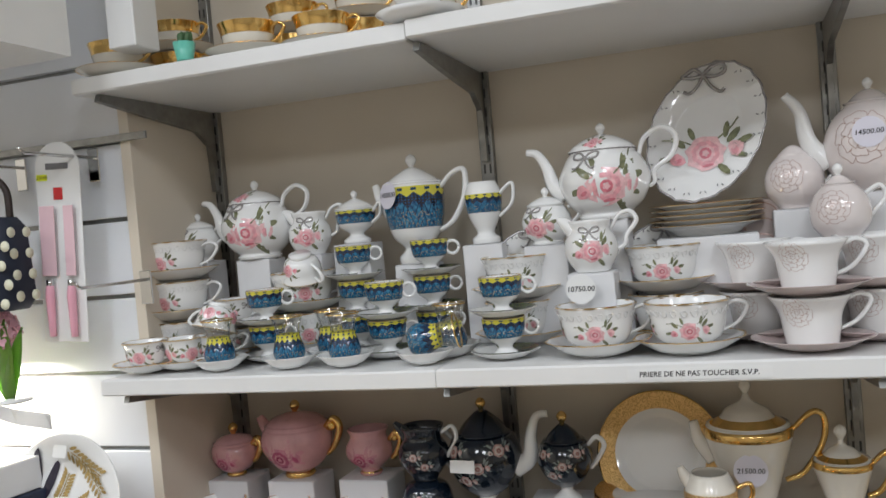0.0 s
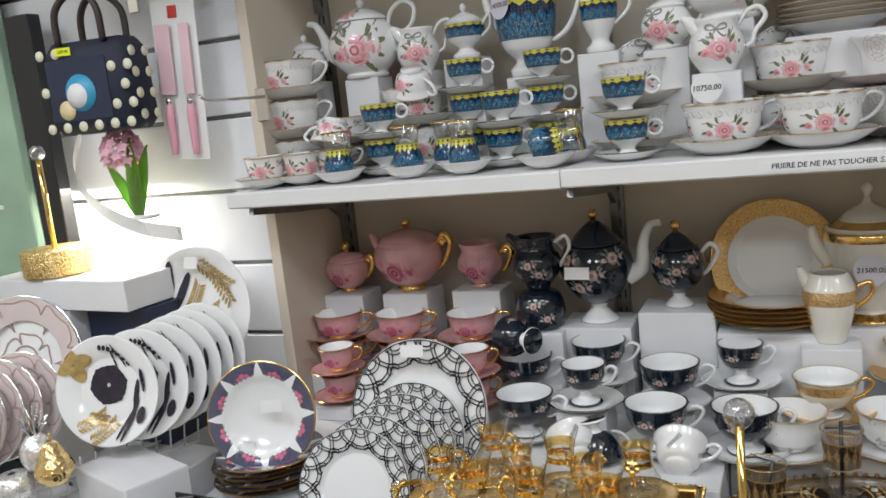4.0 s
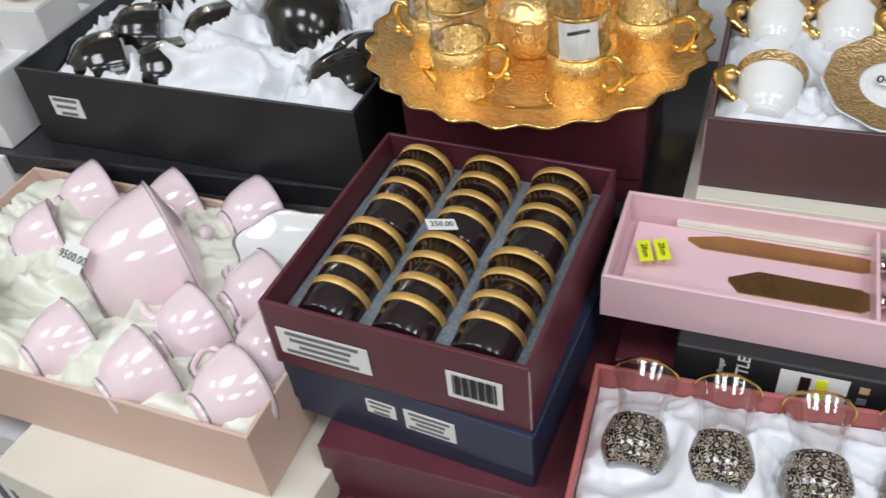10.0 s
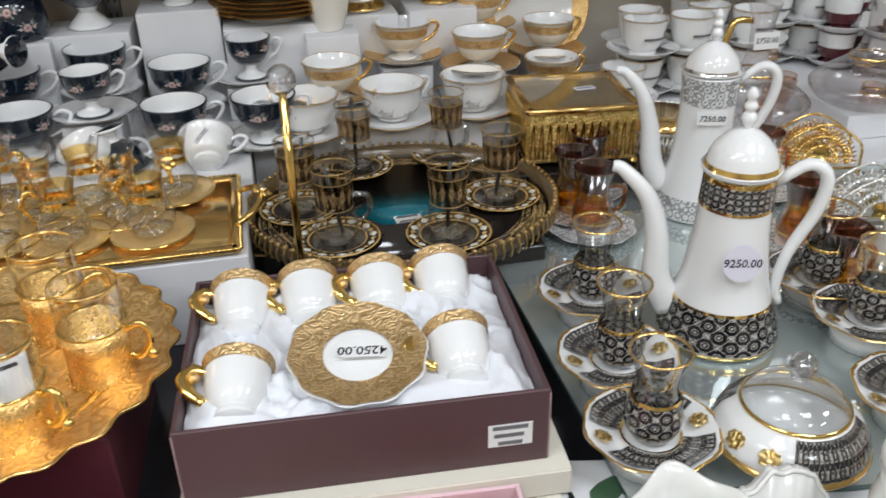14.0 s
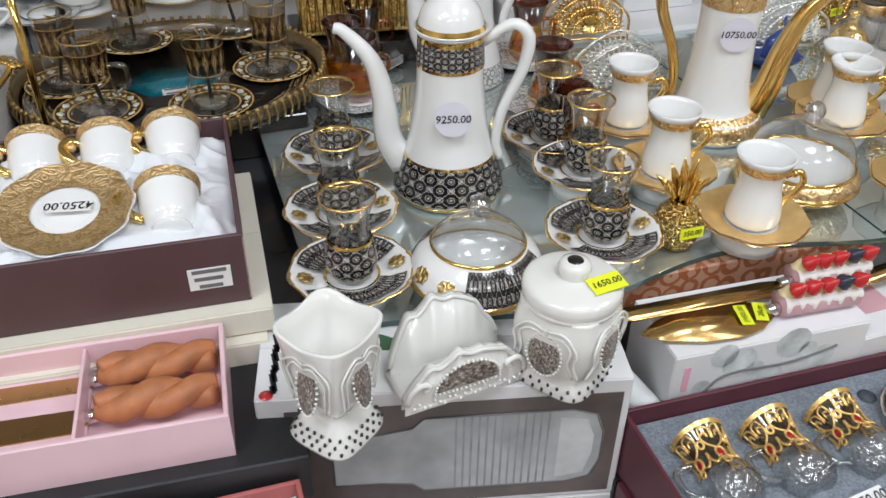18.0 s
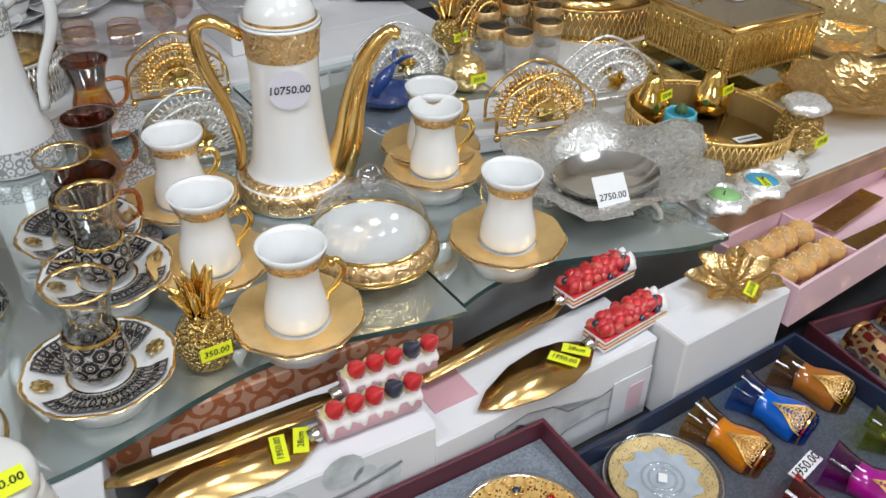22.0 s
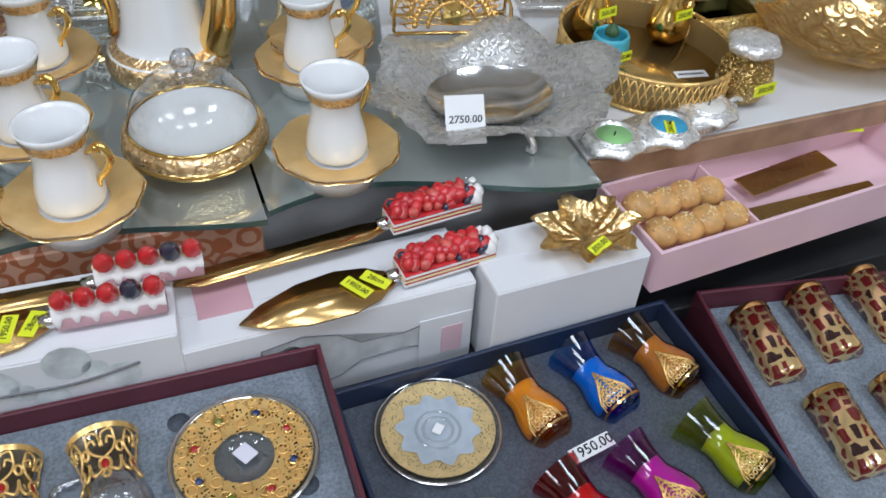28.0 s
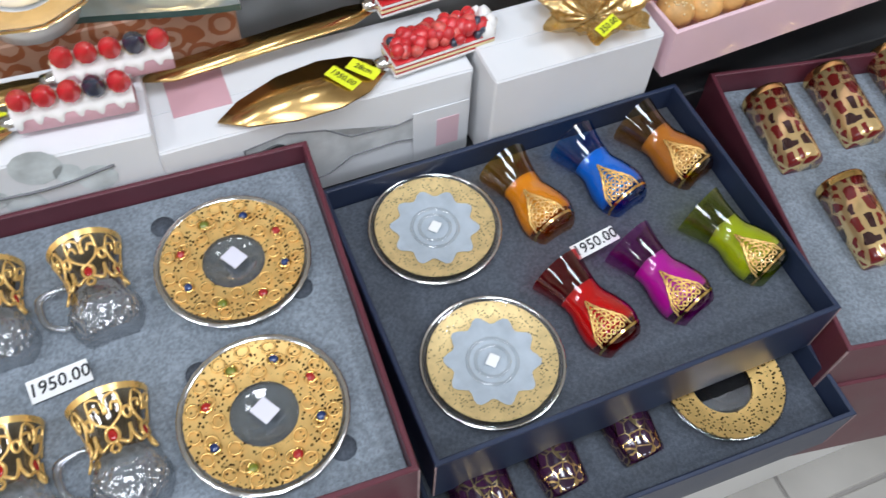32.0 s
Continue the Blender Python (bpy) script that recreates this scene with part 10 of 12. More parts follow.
sx, sy, sz = -0.876, 0.98, 0.861
carton("white_carton", "white carton under a stack of plates", 0.16, 0.14, max(sz - 0.8005, 0.01), white_card, "raising cartons", sx, sy, 0.80)
for k in range(6):
    place("star_plate", make_star, sx + 0.004 * ((k * 7) % 3), sy, sz + 0.0076 * k, 25 * k)
stand_plate("star_plate", make_star, -0.865, 0.975, 0.974, 0.084, 78, 18)
sticker(-0.837, 0.956, 0.996, 78, 0, 18, 0.032, 0.018, None, 0, None, paper)
tagged(part("plate_stand", tube([(0.02, -0.03, 0), (0.012, -0.02, 0.02), (0, 0.0, 0.012), (-0.012, -0.02, 0.02), (-0.02, -0.03, 0)], 0.002, 6, 16), clear_glass, None, "", pose(sx, sy - 0.02, sz + 0.060)), "small clear plate stand", "plate stand")

# ---- botanic and blush plates in racks at the side ----
def make_botanic(r, large):
    c = make_plate("large white plate with long black leaves and gold sprigs" if large else "white plate with a dark bloom, gold petals and black sprigs", r, porcelain, None, None, 0.6, "botanic plates")
    at = on_face(r)
    dark, ochre = bmesh.new(), bmesh.new()
    if large:
        for x, y, l, w, rot in ((-0.60, 0.10, 0.42, 0.035, 118), (-0.52, 0.06, 0.46, 0.035, 112), (-0.50, 0.40, 0.40, 0.085, 82), (-0.28, 0.30, 0.34, 0.075, 66), (-0.68, 0.30, 0.3, 0.03, 124)):
            paint(dark, at, x * r, y * r, l * r, w * r, rot, n=12)
        for x, y, l, t, s in ((0.10, 0.72, 0.62, -40, 0.055), (0.28, 0.62, 0.60, -62, 0.05), (-0.12, 0.05, 0.40, 60, 0.05), (0.05, -0.1, 0.38, 20, 0.045)):
            fern(ochre, at, x * r, y * r, l * r, t, s * r * 1.25)
        for k in range(5):
            a = radians(72 * k)
            paint(ochre, at, (0.52 + 0.16 * math.cos(a)) * r, (-0.62 + 0.16 * math.sin(a)) * r, 0.15 * r, 0.11 * r, 72 * k, n=10)
    else:
        for k in range(6):
            a = radians(60 * k + 10)
            paint(dark, at, (-0.02 + 0.19 * math.cos(a)) * r, (0.10 + 0.19 * math.sin(a)) * r, 0.17 * r, 0.20 * r, 60 * k + 10, 7, 0.09, n=18)
        for x, y, l, w, rot in ((0.12, 0.55, 0.30, 0.02, 105), (0.22, 0.62, 0.26, 0.02, 118), (0.50, -0.10, 0.30, 0.05, 80), (0.44, -0.42, 0.30, 0.05, 68), (0.66, 0.16, 0.22, 0.05, 95), (0.28, -0.62, 0.30, 0.03, 60), (0.36, -0.66, 0.30, 0.03, 60), (0.62, -0.45, 0.16, 0.09, 70)):
            paint(dark, at, x * r, y * r, l * r, w * r, rot, n=10)
        for k in range(7):
            paint(dark, at, (-0.10 + 0.08 * k) * r, (0.78 - 0.03 * k * k * 0.3) * r, 0.055 * r, 0.035 * r, 80 - 20 * k, n=8)
        for k in range(4):
            a = radians(90 * k + 20)
            paint(ochre, at, (-0.62 + 0.17 * math.cos(a)) * r, (0.50 + 0.17 * math.sin(a)) * r, 0.17 * r, 0.13 * r, 90 * k + 20, 3, 0.08, n=10)
        for x, y, l, t, s in ((-0.55, -0.62, 0.50, 20, 0.05), (-0.30, -0.85, 0.5, 30, 0.05), (-0.40, -0.45, 0.32, -20, 0.045)):
            fern(ochre, at, x * r, y * r, l * r, t, s * r * 1.25)
    tagged(part("dark_bloom", dark, botanic_black, c), kind="stuff")
    tagged(part("gold_sprig", ochre, botanic_gold, c), kind="stuff")
    return c


for k, (x, y, z) in enumerate(((-1.085, 0.9, 1.034), (-1.054, 0.935, 1.034), (-1.04, 0.965, 1.036), (-1.028, 0.99, 1.041), (-1.02, 1.015, 1.044), (-1.012, 1.04, 1.048))):
    stand_plate("botanic_small", lambda: make_botanic(0.086, False), x, y, z, 0.086, 78, 14 - 2 * k)
stand_plate("botanic_large", lambda: make_botanic(0.112, True), -1.061, 1.1, 1.105, 0.112, 76, 4)
sticker(-1.052, 1.085, 1.194, 76, 0, -10, 0.032, 0.020, None, 0, None, paper)
for k, (x, y, z) in enumerate(((-1.298, 0.74, 1.022), (-1.286, 0.77, 1.016), (-1.284, 0.8, 1.012), (-1.28, 0.83, 1.01), (-1.274, 0.86, 1.01), (-1.259, 0.89, 1.014))):
    stand_plate("blush_small", lambda: outlined_plate("blush plate with fine rose outlines, in a rack", 0.080, blush_plate_mat, silver, None, "blush rack plates"), x, y, z, 0.080, 78, 12)
stand_plate("blush_large", lambda: outlined_plate("large blush plate with a white centre and rose outlines", 0.112, porcelain, silver, blush_plate_mat, "blush rack plates"), -1.334, 0.97, 1.054, 0.108, 78, 14)

# white cartons and racks under them
for name, w, d, x, y, z0, z1, rz in (("white_carton", 0.22, 0.14, -1.12, 0.98, 0.80, 0.885, -8), ("white_carton", 0.20, 0.16, -1.19, 0.80, 0.80, 0.875, -14), ("white_carton", 0.19, 0.12, -1.360, 1.085, 0.80, 1.130, -6), ("white_carton", 0.36, 0.14, -1.292, 1.085, 1.131, 1.184, -6), ("white_carton", 0.16, 0.10, -1.035, 0.86, 0.80, 0.93, -20)):
    carton(name, "white carton carrying plates and ornaments", w, d, z1 - z0, white_card, "raising cartons", x, y, z0, rz)
carton("navy_panel_box", "navy and white carton beside the plates", 0.155, 0.10, 0.243, navy_card, "", -1.178, 1.085, 0.8865, -6)
for k in range(2):
    rk_ = thing("wire_rack", "white wire plate rack", "plate rack", "wire racks", pose(*((-1.13, 0.97, 0.886) if k == 0 else (-1.22, 0.80, 0.876)), 0, 0, 60))
    for s in (-1, 1):
        part("rail", tube([(-0.10, 0.03 * s, 0.006), (0.10, 0.03 * s, 0.006)], 0.0022, 6, 2, smooth=False), white_board, rk_)
    for j in range(9):
        part("wire", tube([(-0.096 + 0.024 * j, -0.03, 0.006), (-0.096 + 0.024 * j, -0.045, 0.05)], 0.0016, 6, 2, smooth=False), white_board, rk_)


# ---- ornaments at the side ----
gs_ = thing("gold_stand", "golden stand with a woven base, slim rod and crystal ball", "stand", "", pose(-1.336, 1.07, 1.186))
part("woven_base", lathe([(0, 0), (0.058, 0), (0.0595, 0.003), (0.0595, 0.043), (0.058, 0.047), (0, 0.047)], 36), filigree_gold, gs_)
part("rod", tube([(0, 0, 0.046), (0, 0, 0.205)], 0.0050, 8, 2, smooth=False), bright_gold, gs_)
part("crystal_ball", ball(0.014, pose(0, 0, 0.217), 10, 7), crystal, gs_)
rd = thing("gold_stand", "slim golden rod with a crystal ball on top", "stand", "", pose(-0.156, 0.765, 0.833))
part("rod", tube([(0, 0, 0.0), (0, 0, 0.245)], 0.0042, 8, 2, smooth=False), bright_gold, rd)
part("foot", lathe([(0, 0), (0.03, 0), (0.028, 0.004), (0.006, 0.008), (0, 0.008)], 24), gold, rd)
part("crystal_ball", ball(0.0155, pose(0, 0, 0.258), 10, 7), crystal, rd)
place("silver_pineapple", make_pineapple(chased_silver, silver, "small silver pineapple ornament"), -1.149, 0.8, 0.947, 0)
pe = thing("pear_ornament", "crinkled golden pear ornament", "ornament", "", pose(-1.121, 0.8, 0.925))
part("fruit", lathe([(0, 0)] + smooth_prof([(0.016, 0), (0.026, 0.012), (0.028, 0.026), (0.018, 0.046), (0.012, 0.060), (0.004, 0.066)]), 24, 7, 0.03), leaf_gold, pe)
part("stem", tube([(0, 0, 0.064), (0.003, 0, 0.078)], 0.002, 6, 3), leaf_gold, pe)
ap = thing("apple_ornament", "crinkled silver apple ornament", "ornament", "", pose(-1.186, 0.78, 0.9))
part("fruit", lathe([(0, 0)] + smooth_prof([(0.012, 0), (0.026, 0.010), (0.030, 0.026), (0.022, 0.042), (0.006, 0.044)]), 24, 7, 0.03), chased_silver, ap)
for key, lab, x, y, z, k in (("gold_apple", "crinkled golden apple ornament with a price sticker", -1.132, 0.68, 0.898, 1.0), ("gold_apple", "", -1.118, 0.62, 0.883, 1.0), ("gold_apple", "", -1.092, 0.66, 0.886, 1.0), ("gold_apple", "", -1.038, 0.6, 0.939, 1.0)):
    def make_gold_apple():
        c = thing("apple_ornament", lab, "ornament", "golden apples")
        part("fruit", lathe([(0, 0)] + smooth_prof([(0.012, 0), (0.025, 0.009), (0.029, 0.025), (0.021, 0.041), (0.006, 0.043)]), 24, 8, 0.05), leaf_gold, c)
        part("stem", tube([(0, 0, 0.040), (0.004, 0, 0.054)], 0.002, 6, 3), bright_gold, c)
        sticker(0.0, -0.030, 0.026, 84, 0, 0, 0.024, 0.011, "250.00", 0.005, c)
        return c
    carton("white_carton", "white carton under a golden ornament", 0.07, 0.07, max(0.01, z - 0.801), white_card, "raising cartons", x, y, 0.80)
    place(key, make_gold_apple, x, y, z, 20)


# ---- black oval tray with bronze tea glasses ----
carton("black_box", "black glossy box under an oval tray", 0.30, 0.26, 0.052, black_lacquer, "", -0.015, 0.93, 0.80, 0)
ot = thing("oval_tray", "dark oval tray with a pierced bronze gallery and a teal panel", "tray", "", pose(-0.015, 0.93, 0.853))
part("tray_base", lathe([(0, 0), (1.0, 0), (1.0, 0.006), (0, 0.006)], 56), black_lacquer, ot, "", Matrix.Diagonal((0.190, 0.170, 1, 1)))
part("gallery_rim", lathe([(0.985, 0.004), (1.02, 0.008), (1.035, 0.022), (1.022, 0.024), (0.99, 0.010)], 56), dark_filigree, ot, "", Matrix.Diagonal((0.190, 0.170, 1, 1)))
bm = bmesh.new()
for k in range(96):
    a = 2 * math.pi * k / 96
    x, y = 0.1965 * math.cos(a), 0.1760 * math.sin(a)
    ball(0.0036, pose(x, y, 0.0245), 6, 4, 1, bm)
    tube([(x * 1.004, y * 1.004, 0.003), (x * 1.016, y * 1.016, 0.012), (x * 1.002, y * 1.002, 0.022)], 0.0016, 4, 6, bm=bm)
tagged(part("beaded_gallery", bm, gilt_bronze, ot, "dull gilt beads and loops"), kind="stuff")
part("inlaid_ring", lathe([(0.82, 0.0063), (0.90, 0.0066), (0.97, 0.0063)], 56), bronze_band, ot, "", Matrix.Diagonal((0.190, 0.170, 1, 1)))
part("teal_panel", lathe([(0, 0.0005), (1.0, 0.0005), (1.0, 0)], 6), teal_print, ot, "", pose(0, 0.0, 0.0062) @ Matrix.Diagonal((0.065, 0.05, 1, 1)))
label_on(ot, pose(0.0, -0.035, 0.0068, 0, 0, 4), 0.034, 0.017, paper, lines=2)


def make_bronze_glass():
    c = thing("tea_glass", "tea glass with a smoked gold band on a dark saucer", "glass", "bronze glasses")
    prof = smooth_prof([(0.0185, 0), (0.0225, 0.004), (0.0262, 0.017), (0.0245, 0.032), (0.0215, 0.046), (0.0222, 0.064), (0.0255, 0.094)])
    part("bowl", lathe([(0, 0.002)] + prof, 24), tea_clear, c)
    part("painted_band", band_between(prof, 0.044, 0.080, 0.0006, 24, 9), bronze_glass_band, c)
    part("thick_base", lathe([(0, 0.0095), (0.012, 0.0088), (0.0195, 0.0062), (0.0190, 0.003)], 24), facet_glass, c)
    part("rim", lathe([(0.0248, 0.0932), (0.0256, 0.0945), (0.0262, 0.0932)], 24), gilt_bronze, c)
    part("handle", loop_handle(0.0215, 0.056, 0.0250, 0.020, 0.019, 0.0030), mug_glass, c)
    part("saucer_dish", lathe([(0, 0), (0.032, 0), (0.050, 0.005), (0.051, 0.0065), (0.032, 0.0025), (0, 0.0020)], 36), black_lacquer, c, "dark saucer", pose(0, 0, -0.0026))
    part("saucer_rim", lathe([(0.0495, 0.0062), (0.0508, 0.0072), (0.0520, 0.0060)], 36), gilt_paint, c, "", pose(0, 0, -0.0026))
    part("gilt_ring", lathe([(0.0340, 0.0036), (0.0352, 0.0042), (0.0362, 0.0042)], 36), gilt_paint, c, "", pose(0, 0, -0.0026))
    for k in range(12):
        a = 2 * math.pi * k / 12
        part("cream_petal", lathe([(0, 0.0006), (0.0062, 0.0004), (0.0064, 0)], 4), cream_card, c, "", pose(0.0435 * math.cos(a), 0.0435 * math.sin(a), 0.0022, 0, 0, math.degrees(a)) @ pose(0, 0, 0, 0, -14, 0) @ Matrix.Diagonal((0.8, 1.1, 1, 1)))
        b = a + math.pi / 12
        part("gilt_scroll", lathe([(0, 0.0006), (0.0030, 0.0004), (0.0032, 0)], 8), gilt_paint, c, "", pose(0.0430 * math.cos(b), 0.0430 * math.sin(b), 0.0022, 0, 0, math.degrees(b)) @ pose(0, 0, 0, 0, -14, 0))
    part("black_stirrer", tube([(0.008, 0.004, 0.004), (-0.010, -0.006, 0.098)], 0.0026, 6, 2, smooth=False), black_metal, c)
    return c


for i, (x, y, z) in enumerate(((-0.108, 0.858, 0.865), (0.024, 0.838, 0.865), (-0.145, 0.952, 0.865), (0.113, 0.924, 0.865), (-0.057, 1.069, 0.865), (0.078, 1.084, 0.865))):
    place("bronze_glass", make_bronze_glass, x, y, 0.8625, 60 * i)
place("bronze_saucer", lambda: make_saucer("dark bronze filigree saucer leaning on the tray", 0.045, dark_filigree, gold, None, "", deep=0.2), -0.189, 0.917, 0.835, 0)


# ---- golden casket behind it ----
def make_casket(w, d, h, label, glass_mat):
    c = thing("casket", label, "casket", "golden caskets")
    part("side_front", block(w, 0.006, h, 0.001), fret_gold, c, "", pose(0, -d / 2, 0.006), flat=True)
    part("side_back", block(w, 0.006, h, 0.001), fret_gold, c, "", pose(0, d / 2, 0.006), flat=True)
    part("side_end", block(0.006, d, h, 0.001), fret_gold, c, "", pose(-w / 2, 0, 0.006), flat=True)
    part("side_end", block(0.006, d, h, 0.001), fret_gold, c, "", pose(w / 2, 0, 0.006), flat=True)
    part("floor_mirror", block(w - 0.004, d - 0.004, 0.003, 0), mirror_glass, c, "", pose(0, 0, 0.006), flat=True)
    lid = part("lid_glass", block(w * 0.94, d * 0.94, 0.003, 0.0005), glass_mat, c, "", pose(0, 0, h + 0.010), flat=True)
    for sx, sy, lw, ld in ((0, -1, w + 0.006, 0.012), (0, 1, w + 0.006, 0.012), (-1, 0, 0.012, d + 0.006), (1, 0, 0.012, d + 0.006)):
        part("lid_frame", block(lw, ld, 0.008, 0.002), gold, c, "", pose(sx * w / 2, sy * d / 2, h + 0.006))
    for sx in (-1, 1):
        for sy in (-1, 1):
            part("foot", lathe(smooth_prof([(0.004, 0), (0.007, 0.004), (0.004, 0.010)]), 10), bright_gold, c, "", pose(sx * w / 2, sy * d / 2, -0.003))
    n = int(w / 0.011)
    for k in range(n):
        part("arch", tube([(-w / 2 + w * (k + 0.2) / n, -d / 2 - 0.0038, 0.012), (-w / 2 + w * (k + 0.5) / n, -d / 2 - 0.0042, h - 0.004), (-w / 2 + w * (k + 0.8) / n, -d / 2 - 0.0038, 0.012)], 0.0012, 4, 6), bright_gold, c)
    n = int(d / 0.011)
    for k in range(n):
        part("arch", tube([(-w / 2 - 0.0038, -d / 2 + d * (k + 0.2) / n, 0.012), (-w / 2 - 0.0042, -d / 2 + d * (k + 0.5) / n, h - 0.004), (-w / 2 - 0.0038, -d / 2 + d * (k + 0.8) / n, 0.012)], 0.0012, 4, 6), bright_gold, c)
    return c


fret_gold = embossed("fretted_gold", (0.88, 0.66, 0.27), 0.34, 150.0, 0.5, (0.54, 0.37, 0.10))
casket_glass = thin_glass("golden_glass_lid", (0.93, 0.90, 0.80), 0.03, 0.0, 0.12)
cs = place("casket_back", lambda: make_casket(0.150, 0.150, 0.070, "golden casket with fretwork sides and a glass lid", casket_glass), 0.255, 1.06, 0.868, -6)
carton("black_box", "dark box under a golden casket", 0.19, 0.19, 0.030, black_lacquer, "", 0.255, 1.06, 0.835, -6)
label_on(cs, pose(0.02, 0.0, 0.0845, 0, 0, 10), 0.03, 0.014, lilac_paper, lines=1)
cs2 = place("casket_front", lambda: make_casket(0.165, 0.150, 0.060, "golden glass casket with a fretwork gallery and round label", casket_glass), 1.272, 0.632, 0.868, -2)
label_on(cs2, pose(0.01, 0.012, 0.0745, 0, 0, 0), 0, 0, lilac_paper, "250.00", 0.005, round_r=0.017)
under = thing("casket_tray", "low golden fretted tray under a casket", "tray", "", pose(1.285, 0.635, 0.834, 0, 0, -2))
part("mirror", block(0.21, 0.20, 0.006, 0.001), mirror_glass, under, flat=True)
for sx, sy, lw, ld in ((0, -1, 0.222, 0.010), (0, 1, 0.222, 0.010), (-1, 0, 0.010, 0.21), (1, 0, 0.010, 0.21)):
    part("gallery", block(lw, ld, 0.026, 0.002), fret_gold, under, "", pose(sx * 0.106, sy * 0.101, 0))


# ---- far silver coffee pot and brown glass mugs ----
def make_silver_pot():
    prof = [(0.052, 0), (0.056, 0.004), (0.050, 0.030), (0.040, 0.070), (0.035, 0.120), (0.034, 0.165), (0.036, 0.186), (0.034, 0.192), (0.029, 0.206), (0.016, 0.220), (0.005, 0.225)]
    c = make_pot("coffee_pot", "tall white coffee pot with silver lace bands", "coffee pot", prof, porcelain, porcelain, 0.188,
                 ([(0.034, 0, 0.176), (0.060, 0, 0.196), (0.078, 0, 0.184), (0.074, 0, 0.148), (0.054, 0, 0.100), (0.048, 0, 0.060)], [0.005, 0.0062, 0.0066, 0.006, 0.0055]),
                 ([(-0.046, 0, 0.030), (-0.062, 0, 0.064), (-0.068, 0, 0.112), (-0.082, 0, 0.156), (-0.104, 0, 0.182), (-0.116, 0, 0.184)], [0.017, 0.015, 0.012, 0.009, 0.0065, 0.0055]),
                 bands=((0.004, 0.030, silver_lace), (0.150, 0.184, silver_lace), (0.188, 0.194, silver)), group="coffee pots", knob_r=0.0075)
    part("finial", lathe(smooth_prof([(0.004, 0), (0.0065, 0.006), (0.004, 0.011), (0.0055, 0.016), (0.003, 0.022), (0.0004, 0.024)]), 14), porcelain, c, "", pose(0, 0, 0.240))
    return c


sp_ = place("silver_pot", make_silver_pot, 0.372, 0.885, 0.833, -22)
label_on(sp_, around(4, 0.0375, 0.138, 88), 0.036, 0.016, paper, "7250.00", 0.007)


def make_brown_mug():
    c = make_tulip_glass("tea mug with a brown lip and amber glass base", 0.0265, 0.085, clear_glass, None, (0.50, 0.74), brown_clear, "brown mugs", handle=amber_clear, name="glass_mug")
    part("brown_lip", lathe([(0.0188, 0.055), (0.0200, 0.064), (0.0226, 0.074), (0.0258, 0.0848)], 24), brown_clear, c)
    part("brown_lip_inside", lathe([(0.0180, 0.058), (0.0196, 0.066), (0.0220, 0.075), (0.0252, 0.0846)], 24), brown_clear, c)
    part("amber_body", lathe([(0.0215, 0.034), (0.0200, 0.040), (0.0183, 0.047)], 24), amber_glass, c)
    part("gold_line", lathe([(0.0262, 0.0155), (0.0265, 0.0175), (0.0262, 0.0190)], 24), gold, c)
    part("amber_foot", lathe([(0, 0.0012), (0.016, 0.0012), (0.021, 0.006), (0.0252, 0.019), (0.0222, 0.034)], 24), amber_glass, c)
    return c


brown_clear = thin_glass("brown_clear_glass", (0.50, 0.26, 0.18), 0.03)
amber_clear = thin_glass("amber_clear_glass", (0.86, 0.46, 0.14), 0.03)


def make_lace_saucer():
    return make_saucer("white saucer with grey lace pattern", 0.056, silver_lace, None, porcelain, "lace saucers", 10, None, 0.2)


for x, y, z in ((0.250, 0.965, 0), (0.212, 0.850, 0), (0.408, 0.635, 0), (0.440, 0.755, 0), (0.474, 0.905, 0), (0.206, 0.905, 0)):
    place("lace_saucer", make_lace_saucer, x, y, 0.833)
    place("brown_mug", make_brown_mug, x, y, 0.839, 0)

# ---- carafes and small goblets on a white riser ----
carton("white_carton", "low white riser under the carafes", 0.62, 0.22, 0.04, white_card, "raising cartons", 0.72, 1.06, 0.80)


def make_carafe():
    c = thing("carafe", "wide clear glass carafe with a gold handle and price tag", "carafe", "carafes")
    prof = smooth_prof([(0.060, 0), (0.075, 0.010), (0.086, 0.030), (0.066, 0.050), (0.034, 0.072), (0.018, 0.096), (0.016, 0.140), (0.024, 0.175)])
    part("bowl", lathe([(0, 0.001)] + prof, 40), carafe_glass, c)
    part("gold_ring", lathe([(0.034, 0.0715), (0.0346, 0.073), (0.0335, 0.0745)], 30), gold, c)
    part("handle", tube([(-0.018, 0, 0.150), (-0.045, 0, 0.150), (-0.056, 0, 0.120), (-0.058, 0, 0.085), (-0.066, 0, 0.070)], 0.005, 8, 16), bright_gold, c)
    label_on(c, pose(-0.004, -0.022, 0.125, 84, 0, 0), 0.040, 0.024, paper, "3750.00", 0.008)
    return c


carafe_glass = thin_glass("carafe_glass", (0.95, 0.94, 0.95), 0.02, 0.0, 0.10)
place("carafe", make_carafe, 0.545, 1.06, 0.8805, 0)
place("carafe", make_carafe, 0.760, 1.085, 0.8805, 178)
for x, y in ((0.545, 1.06), (0.760, 1.085)):
    carton("white_carton", "white carton under a carafe", 0.13, 0.12, 0.0395, white_card, "raising cartons", x, y, 0.8405)


